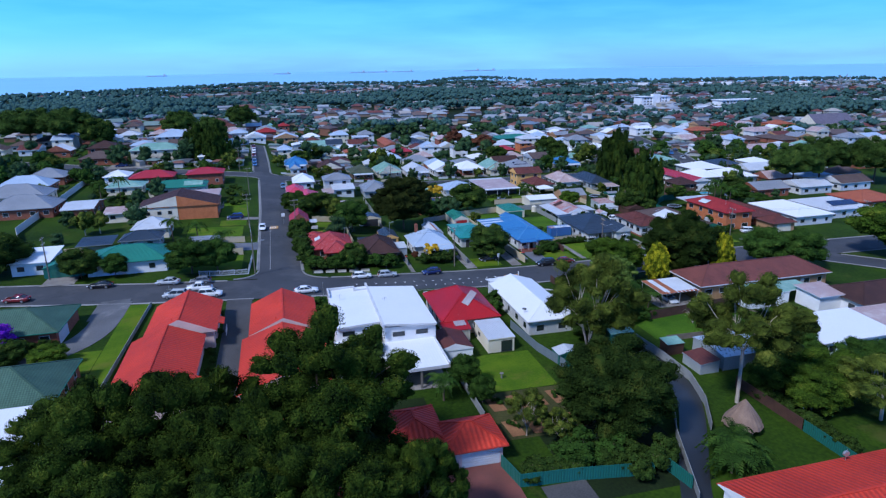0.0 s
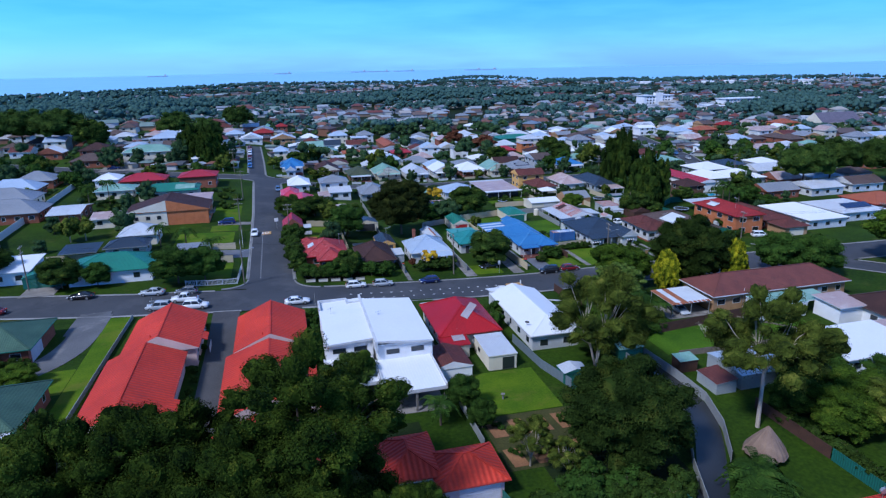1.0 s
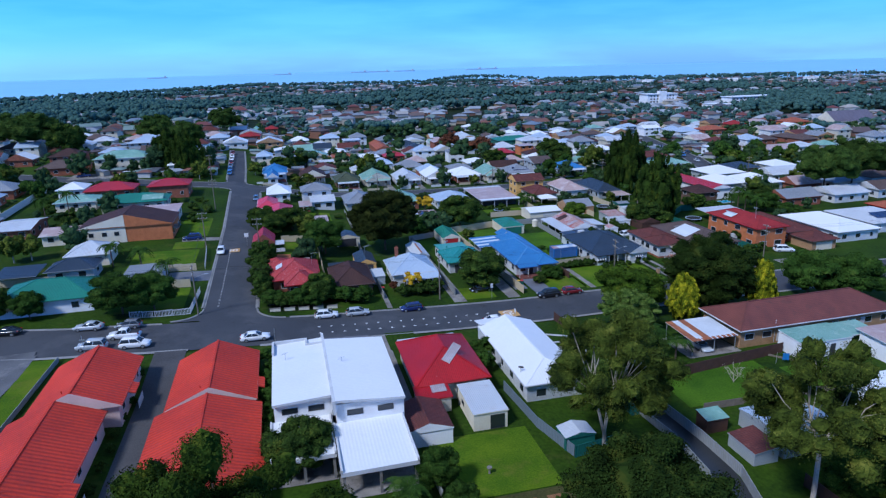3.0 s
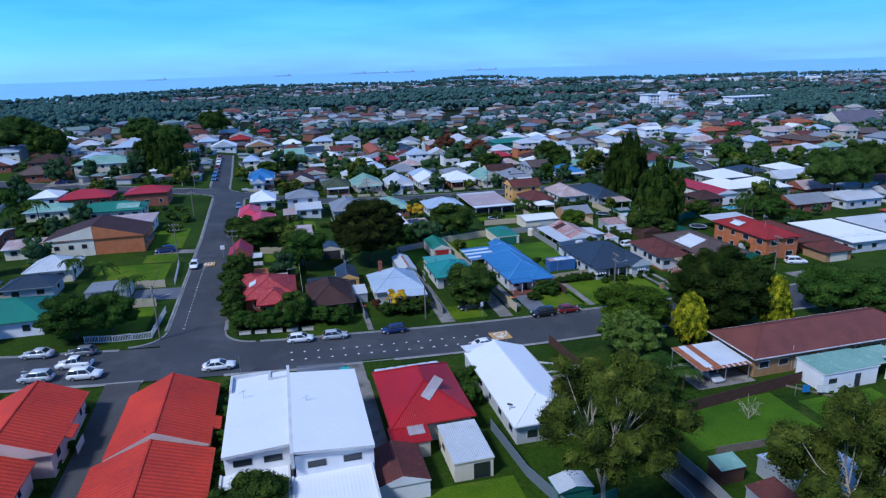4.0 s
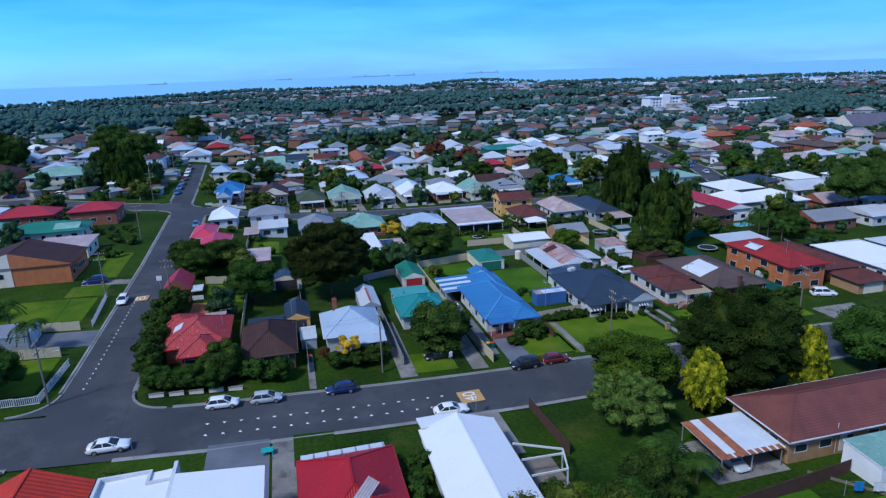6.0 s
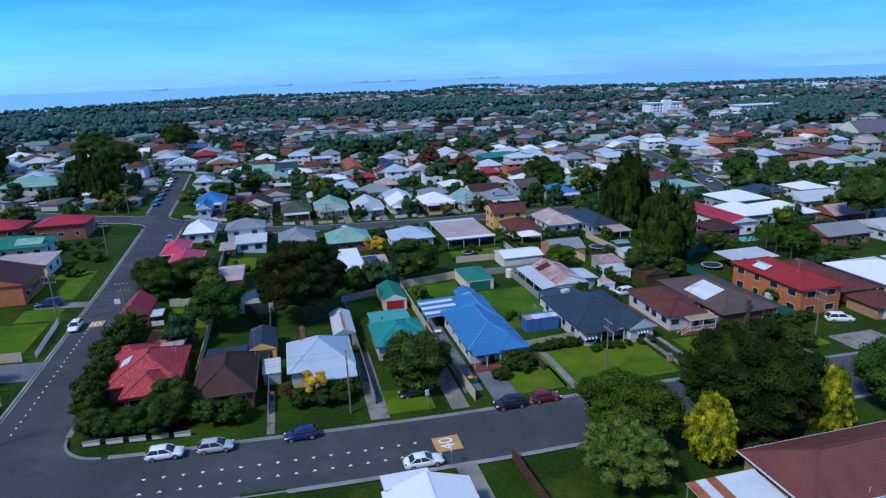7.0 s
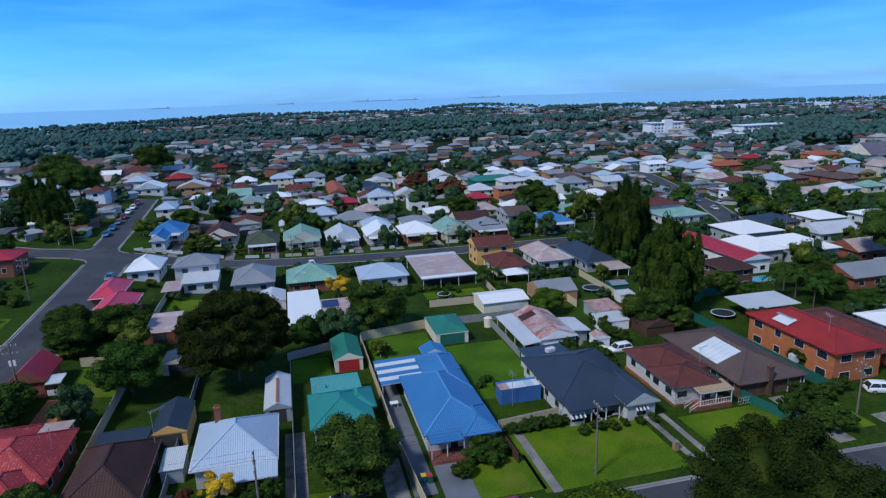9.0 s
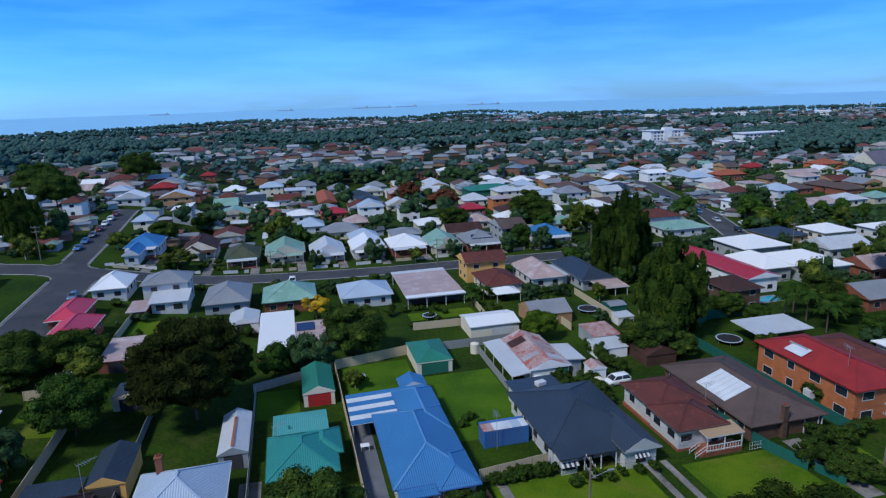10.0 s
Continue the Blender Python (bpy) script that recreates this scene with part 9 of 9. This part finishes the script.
for a in ((32.6, 107.4, 4, "sedan", "black", BK, "on a front lawn"), (57.4, 70.2, 92, "sedan", "silver", SI, "under a carport"), (110.2, 110.8, 160, "suv", "white", WH, "on a driveway"), (-28.6, 154.7, 5, "suv", "navy blue", NV, "on a driveway"), (37.8, 116.5, 90, "hatch", "silver", SI, "on a driveway"),
          (-79.0, 256.0, 10, "ute", "navy blue", NV, "on a forecourt"), (-64.0, 254.0, 8, "suv", "white", WH, "on a forecourt"), (82.0, 136.0, 5, "suv", "white", WH, "behind a house"), (33.0, 216.5, 90, "hatch", "white", WH, "on a driveway"), (70.0, 139.0, 3, "ute", "white", WH, "behind a house")):
    car(*a)
q = random.Random(5)
for i in range(7):
    y = 246 + i * 8.4
    car(-25.1 - 0.03 * (y - 240), y, 92, q.choice(("hatch", "suv", "sedan")), *q.choice((("white", WH), ("silver", SI), ("blue", BL), ("dark red", RD), ("grey", GR))))
for i in range(9):
    y = 228 + i * 9.0
    car(182 + (y - 230) * 0.29 + (3.2 if i % 2 else -3.2), y, 74, q.choice(("hatch", "suv", "sedan")), *q.choice((("white", WH), ("silver", SI), ("blue", BL), ("black", BK), ("grey", GR))))


# ---- poles and wires ----
def pole(x, y, h=9.0, turn=0.0, lamp=False):
    root = thing("power_pole", x, y, g(x, y), "tall weathered timber power pole with crossarms beside the road", "power pole", "power poles", turn)
    bm = bmesh.new()
    beam(bm, (0, 0, -0.5), (0, 0, h), 0.30, sides=8, taper=0.65)
    part("pole", bm, TIMBER, root)
    for z in (h - 0.5, h - 1.7):
        arm = part("crossarm", boxmesh(-1.1, 1.1, -0.06, 0.06, z, z + 0.12), TIMBER, root)
        for i in range(4):
            bm = bmesh.new()
            beam(bm, (-0.95 + i * 0.633, 0, z + 0.12), (-0.95 + i * 0.633, 0, z + 0.32), 0.09, sides=8)
            part("insulator", bm, FASCIA, arm)
    if lamp:
        bm = bmesh.new()
        beam(bm, (0, 0, h - 2.4), (0, -2.0, h - 1.8), 0.06, sides=6)
        a = part("lamp_arm", bm, GALV, root)
        part("lamp_head", boxmesh(-0.12, 0.12, -2.6, -1.95, h - 1.86, h - 1.72, bevel=0.02), GALV, a)
    return root


POLES = [(-64, 111.5, 90), (-22.0, 104.0, 90), (23.0, 104.4, 90), (61.1, 104.2, 90), (98.3, 104.0, 90), (138, 100.5, 90)]
for i, (x, y, t) in enumerate(POLES):
    pole(x, y, 9.5, t, i % 2 == 1)
SIDE_POLES = [(-24.4, 145.2, 0), (-25.6, 186.0, 0), (-30.7, 234.0, 0), (-30.5, 280.0, 0)]
for x, y, t in SIDE_POLES:
    pole(x, y, 9.5, t)
for x, y in ((28.0, 216.6), (72.0, 215.6), (118.0, 215.4), (170, 196), (181, 262), (-12.0, 141.0), (2.6, 142.0), (96, 153)):
    pole(x, y, 9.0, 0)
for line in (POLES, [POLES[1]] + SIDE_POLES):
    for (ax, ay, ta), (bx, by, tb) in zip(line, line[1:]):
        for o in (-0.95, -0.32, 0.95):
            root = thing("power_line", ax, ay, g(ax, ay) + 9.1, "thin dark sagging power line between poles", "power line", "power lines")
            bm = bmesh.new()
            p = []
            for k in range(13):
                f = k / 12
                ox, oy = (0, o) if ta else (o, 0)
                p.append((bx * f + ax * (1 - f) + ox - ax, by * f + ay * (1 - f) + oy - ay, (g(bx, by) - g(ax, ay)) * f - 0.9 * 4 * f * (1 - f)))
            for u, v in zip(p, p[1:]):
                beam(bm, u, v, 0.022, sides=3)
            bmesh.ops.remove_doubles(bm, verts=bm.verts, dist=0.002)
            part("cable", bm, BLACKRUBBER, root)


def sign(x, y, turn, label, face, w=0.6, h=0.75):
    root = thing("road_sign", x, y, g(x, y) + 0.1, label, "road sign", turn=turn)
    bm = bmesh.new()
    beam(bm, (0, 0, -0.2), (0, 0, 2.9), 0.07, sides=8)
    part("post", bm, GALV, root)
    part("plate", boxmesh(-w / 2, w / 2, -0.05, -0.02, 2.1, 2.1 + h, bevel=0.008), face, root)
    return root


sign(33.2, 89.4, -90, "grey steel road sign with white plate on a post", MARK)
sign(-8.6, 88.6, 90, "grey steel road sign on a post", GALV, 0.4, 0.5)
sign(33.4, 103.0, 180, "white road sign on a post by the lawn", MARK, 0.5, 0.9)
sign(-37.4, 91.6, 0, "thin street sign on a tall post", GALV, 0.8, 0.2)
sign(-35.4, 238.7, 20, "wide white board on a post beside the corner", MARK, 2.6, 1.3)
sign(-15.2, 148.6, 0, "white square sign beside the side street", MARK, 1.0, 1.0)


# ---- yard things ----
def trampoline(x, y, r, label):
    root = thing("trampoline", x, y, g(x, y) + 0.12, label, "trampoline")
    bm = bmesh.new()
    n = 20
    ring = []
    for k, (rr, z) in enumerate(((r, 0.75), (r, 0.83), (r - 0.25, 0.83), (r - 0.25, 0.75))):
        ring.append([bm.verts.new((rr * math.cos(2 * math.pi * i / n), rr * math.sin(2 * math.pi * i / n), z)) for i in range(n)])
    for k in range(4):
        for i in range(n):
            bm.faces.new((ring[k][i], ring[k][(i + 1) % n], ring[(k + 1) % 4][(i + 1) % n], ring[(k + 1) % 4][i]))
    bmesh.ops.recalc_face_normals(bm, faces=bm.faces)
    part("rim", bm, R_BLUEGREY, root)
    bm = bmesh.new()
    beam(bm, (0, 0, 0.755), (0, 0, 0.78), (r - 0.2) * 2, sides=20)
    part("mat", bm, BLACKRUBBER, root)
    for i in range(6):
        a = 2 * math.pi * i / 6
        bm = bmesh.new()
        beam(bm, (r * 0.93 * math.cos(a), r * 0.93 * math.sin(a), -0.1), (r * 0.93 * math.cos(a), r * 0.93 * math.sin(a), 0.76), 0.05, sides=6)
        part("leg", bm, GALV, root)


for x, y, r in ((109.8, 145.2, 2.3), (93.9, 169.4, 2.2), (60.8, 176.6, 1.6), (42.4, 149.8, 1.5), (140.5, 138.0, 1.8)):
    trampoline(x, y, r, "round trampoline with pale blue rim on a lawn")

root = thing("hut", 39.6, 27.6, g(39.6, 27.6), "small round hut with drooping thatched roof", "hut")
bm = bmesh.new()
prev = None
for k, (rr, z) in enumerate(((2.35, 1.25), (2.2, 1.6), (1.75, 2.3), (1.1, 3.2), (0.5, 4.0), (0.08, 4.5))):
    ragged = 0.22 if k == 0 else 0.05
    cur = [bm.verts.new((rr * math.cos(2 * math.pi * i / 40) * (1 + 0.04 * (i % 3)), rr * math.sin(2 * math.pi * i / 40) * (1 + 0.04 * (i % 2)), z - ragged * (i * 7 % 5) / 4)) for i in range(40)]
    if prev:
        for i in range(40):
            bm.faces.new((prev[i], prev[(i + 1) % 40], cur[(i + 1) % 40], cur[i]))
    prev = cur
bm.faces.new(prev)
part("roof", bm, THATCH, root)
for i in range(5):
    a = 2 * math.pi * i / 5
    part("post", boxmesh(1.5 * math.cos(a) - 0.07, 1.5 * math.cos(a) + 0.07, 1.5 * math.sin(a) - 0.07, 1.5 * math.sin(a) + 0.07, -0.2, 2.3), TIMBER, root)

tree("bare", 54.8, 58.9, 3.6, 2.6, "bare grey branching tree on a lawn", 10)
root = thing("clothes_line", 67.0, 61.0, g(67, 61), "washing hung on a line across a lawn", "clothes line")
for x in (-2.4, 4.6):
    bm = bmesh.new()
    beam(bm, (x, -0.35 * x, -0.2), (x, -0.35 * x, 1.9), 0.07, sides=8)
    part("post", bm, GALV, root)
bm = bmesh.new()
beam(bm, (-2.4, 0.84, 1.8), (4.6, -1.61, 1.8), 0.015, sides=4)
part("line", bm, GALV, root)
for x, w, m, lab in ((-1.6, 0.9, PLASTIC_BLUE, "bright blue towel"), (0.2, 1.5, SKYLIGHT, "pale pink sheet"), (2.3, 1.6, SKYLIGHT, "pale sheet")):
    bm = bmesh.new()
    vs = []
    for i in range(7):
        f = i / 6
        vs.append([bm.verts.new((x + w * f, -0.35 * (x + w * f) + 0.05 * math.sin(i * 2.1) * k, 1.8 - 1.1 * k)) for k in (0, 0.5, 1)])
    for a, b in zip(vs, vs[1:]):
        for k in range(2):
            bm.faces.new((a[k], a[k + 1], b[k + 1], b[k]))
    part("cloth", bm, m, root, lab)

root = thing("clothes_hoist", 46.8, 70.4, g(46.8, 70.4), "rotary clothes hoist with steel arms on a lawn", "clothes hoist")
bm = bmesh.new()
beam(bm, (0, 0, -0.2), (0, 0, 2.2), 0.07, sides=8)
part("post", bm, GALV, root)
for i in range(4):
    a = math.pi / 2 * i + 0.4
    bm = bmesh.new()
    beam(bm, (0, 0, 2.0), (1.9 * math.cos(a), 1.9 * math.sin(a), 2.35), 0.04, sides=6)
    part("arm", bm, GALV, root)
for x, y, lid, lab in ((41.2, 108.6, PLASTIC_YELLOW, "green wheelie bin with yellow lid by a fence"), (41.9, 108.4, PLASTIC_RED, "green wheelie bin with red lid by a fence"), (12.6, 110.6, PLASTIC_RED, "green wheelie bin with red lid by a house"), (6.9, 71.4, PLASTIC_YELLOW, "green wheelie bin with yellow lid by a drive"), (6.95, 72.2, PLASTIC_RED, "green wheelie bin with red lid by a drive"), (22.6, 78.6, PLASTIC_RED, "green wheelie bin with red lid by a house")):
    root = thing("wheelie_bin", x, y, g(x, y) + 0.12, lab, "bin")
    bm = bmesh.new()
    loft(bm, [[(-0.23, -0.27, 0.03), (0.23, -0.27, 0.03), (0.23, 0.27, 0.03), (-0.23, 0.27, 0.03)], [(-0.29, -0.35, 0.98), (0.29, -0.35, 0.98), (0.29, 0.35, 0.98), (-0.29, 0.35, 0.98)]])
    part("body", bm, F_GREEN, root)
    part("lid", boxmesh(-0.31, 0.31, -0.38, 0.38, 0.985, 1.06, bevel=0.02), lid, root)
root = thing("play_table", 6.4, 86.4, g(6.4, 86.4) + 0.12, "small teal plastic play table on the verge", "play table")
part("tabletop", boxmesh(-0.7, 0.7, -0.5, 0.5, 0.5, 0.6, bevel=0.04), PLASTIC_TEAL, root)
for x in (-0.55, 0.55):
    for y in (-0.36, 0.36):
        part("leg", boxmesh(x - 0.06, x + 0.06, y - 0.06, y + 0.06, 0, 0.5), PLASTIC_TEAL, root)
root = thing("letterbox", 73.1, 106.2, g(73, 106.2) + 0.1, "brick letterbox pillar at the lawn's corner", "letterbox")
part("pillar", boxmesh(-0.3, 0.3, -0.3, 0.3, -0.2, 1.1, bevel=0.02), TANBRICK, root)
part("cap", boxmesh(-0.36, 0.36, -0.36, 0.36, 1.102, 1.18), CONCRETE, root)
root = thing("gate", 89.2, 113.4, g(89.2, 113.4) + 0.12, "low white tubular steel gate", "gate")
bm = bmesh.new()
for z in (0.1, 0.6, 1.1):
    beam(bm, (-1.2, 0, z), (1.2, 0, z), 0.04, sides=6)
for i in range(7):
    beam(bm, (-1.2 + i * 0.4, 0, 0.1), (-1.2 + i * 0.4, 0, 1.1), 0.03, sides=6)
part("frame", bm, FASCIA, root)
root = thing("bench", 51.8, 29.8, g(51.8, 29.8) + 0.12, "white garden bench on a lawn", "bench")
part("seat", boxmesh(-0.8, 0.8, -0.25, 0.25, 0.42, 0.48, bevel=0.01), WHITE, root)
for x in (-0.65, 0.65):
    part("leg", boxmesh(x - 0.05, x + 0.05, -0.2, 0.2, 0, 0.42), WHITE, root)
root = thing("bird_bath", 14.6, 48.6, g(14.6, 48.6) + 0.12, "small pale garden bird bath on a lawn", "bird bath")
bm = bmesh.new()
beam(bm, (0, 0, 0), (0, 0, 0.75), 0.26, sides=10, taper=0.6)
part("stem", bm, CONCRETE, root)
bm = bmesh.new()
beam(bm, (0, 0, 0.75), (0, 0, 0.86), 0.6, sides=14)
part("bowl", bm, CONCRETE, root)
for x, y in ((64.4, 155.4), (78.4, 135.0)):
    root = thing("water_tank", x, y, g(x, y), "cream plastic rainwater tank beside a shed", "water tank")
    bm = bmesh.new()
    beam(bm, (0, 0, 0), (0, 0, 1.9), 1.6, sides=18)
    part("body", bm, CREAM, root)
    bm = bmesh.new()
    beam(bm, (0, 0, 1.902), (0, 0, 2.15), 1.5, sides=18, taper=0.3)
    part("lid", bm, CREAM, root)
root = thing("swimming_pool", 134.0, 164.0, g(134, 164) + 0.12, "small bright turquoise swimming pool", "pool")
part("coping", boxmesh(-3.6, 3.6, -2.1, 2.1, 0, 0.06), CONCRETE, root)
part("water", boxmesh(-3.1, 3.1, -1.6, 1.6, 0.062, 0.075), POOL, root)

# ships and chimneys on the horizon
for x, y, L in ((-735, 4480, 120), (50, 4480, 110), (560, 4480, 110), (692, 4480, 160), (878, 4480, 150), (1330, 4300, 120), (1450, 4300, 110)):
    root = thing("cargo_ship", x, y, -12.5, "long cargo ship lying at anchor, coloured pale blue-grey for haze", "ship", "ships at anchor", 8)
    bm = bmesh.new()
    loft(bm, [[(-L / 2 + a, -b, 0), (-L / 2 + a, b, 0), (-L / 2 + a - c, b * 1.1, 7), (-L / 2 + a - c, -b * 1.1, 7)] for a, b, c in ((0, 2, 5), (12, 9, 0), (L - 8, 9, 0), (L, 7, -1))])
    # Haze in front of the ships is put into this pale blue-grey.
    part("hull", bm, R_BLUEGREY, root)
    part("bridge", boxmesh(L / 2 - 20, L / 2 - 8, -8, 8, 7, 15), GREYBOARDS, root)
for x, y, h in ((998.7, 1134.2, 19), (1022.2, 1113.0, 18), (1099.0, 1037.0, 20), (1106.4, 1029.1, 22), (1110.4, 1024.7, 18)):
    root = thing("smokestack", x, y, g(x, y), "tall slim industrial smokestack in the distance", "smokestack", "distant smokestacks")
    bm = bmesh.new()
    beam(bm, (0, 0, -2), (0, 0, h), 2.4, sides=12, taper=0.6)
    part("chimney", bm, F_GREY, root)
    bm = bmesh.new()
    beam(bm, (0, 0, h - 2.5), (0, 0, h - 1.0), 1.9, sides=12)
    part("band", bm, BRICK, root)
for x, y, w, h in ((880, 1166, 24, 6), (914, 1143, 20, 7), (1018, 1048, 26, 8), (776, 1238, 22, 6)):
    root = thing("warehouse", x, y, g(x, y), "large pale industrial hall near the far shore", "warehouse", "distant warehouses", -40)
    part("wall", boxmesh(-w / 2, w / 2, -9, 9, -2, h), WHITE, root)
    part("roof", roof_shape(-w / 2 - 0.6, w / 2 + 0.6, -9.6, 9.6, h + 0.1, 1.6, "gable_x")[0], [R_WHITE, FASCIA], root)


def aerial(x, y, h, turn):
    """A tall thin mast with a row of short rods."""
    root = thing("aerial", x, y, g(x, y), "tall thin television aerial mast beside a roof", "aerial", "aerials", turn)
    bm = bmesh.new()
    beam(bm, (0, 0, 0), (0, 0, h), 0.06, sides=6)
    part("mast", bm, GALV, root)
    bm = bmesh.new()
    beam(bm, (-0.2, 0, h - 0.1), (1.9, 0, h), 0.04, sides=5)
    for k in range(7):
        beam(bm, (0.28 * k - 0.1, -0.55 + 0.04 * k, h - 0.08), (0.28 * k - 0.1, 0.55 - 0.04 * k, h - 0.08), 0.025, sides=4)
    part("rods", bm, GALV, root)


for x, y, h, turn in ((10.4, 119.5, 7.5, 40), (57.6, 123.0, 5.0, 80), (86.9, 121.0, 6.0, 20), (108.2, 119.0, 9.2, 65), (-0.8, 120.0, 6.2, 10), (30.0, 127.0, 5.6, 50)):
    aerial(x, y, h, turn)
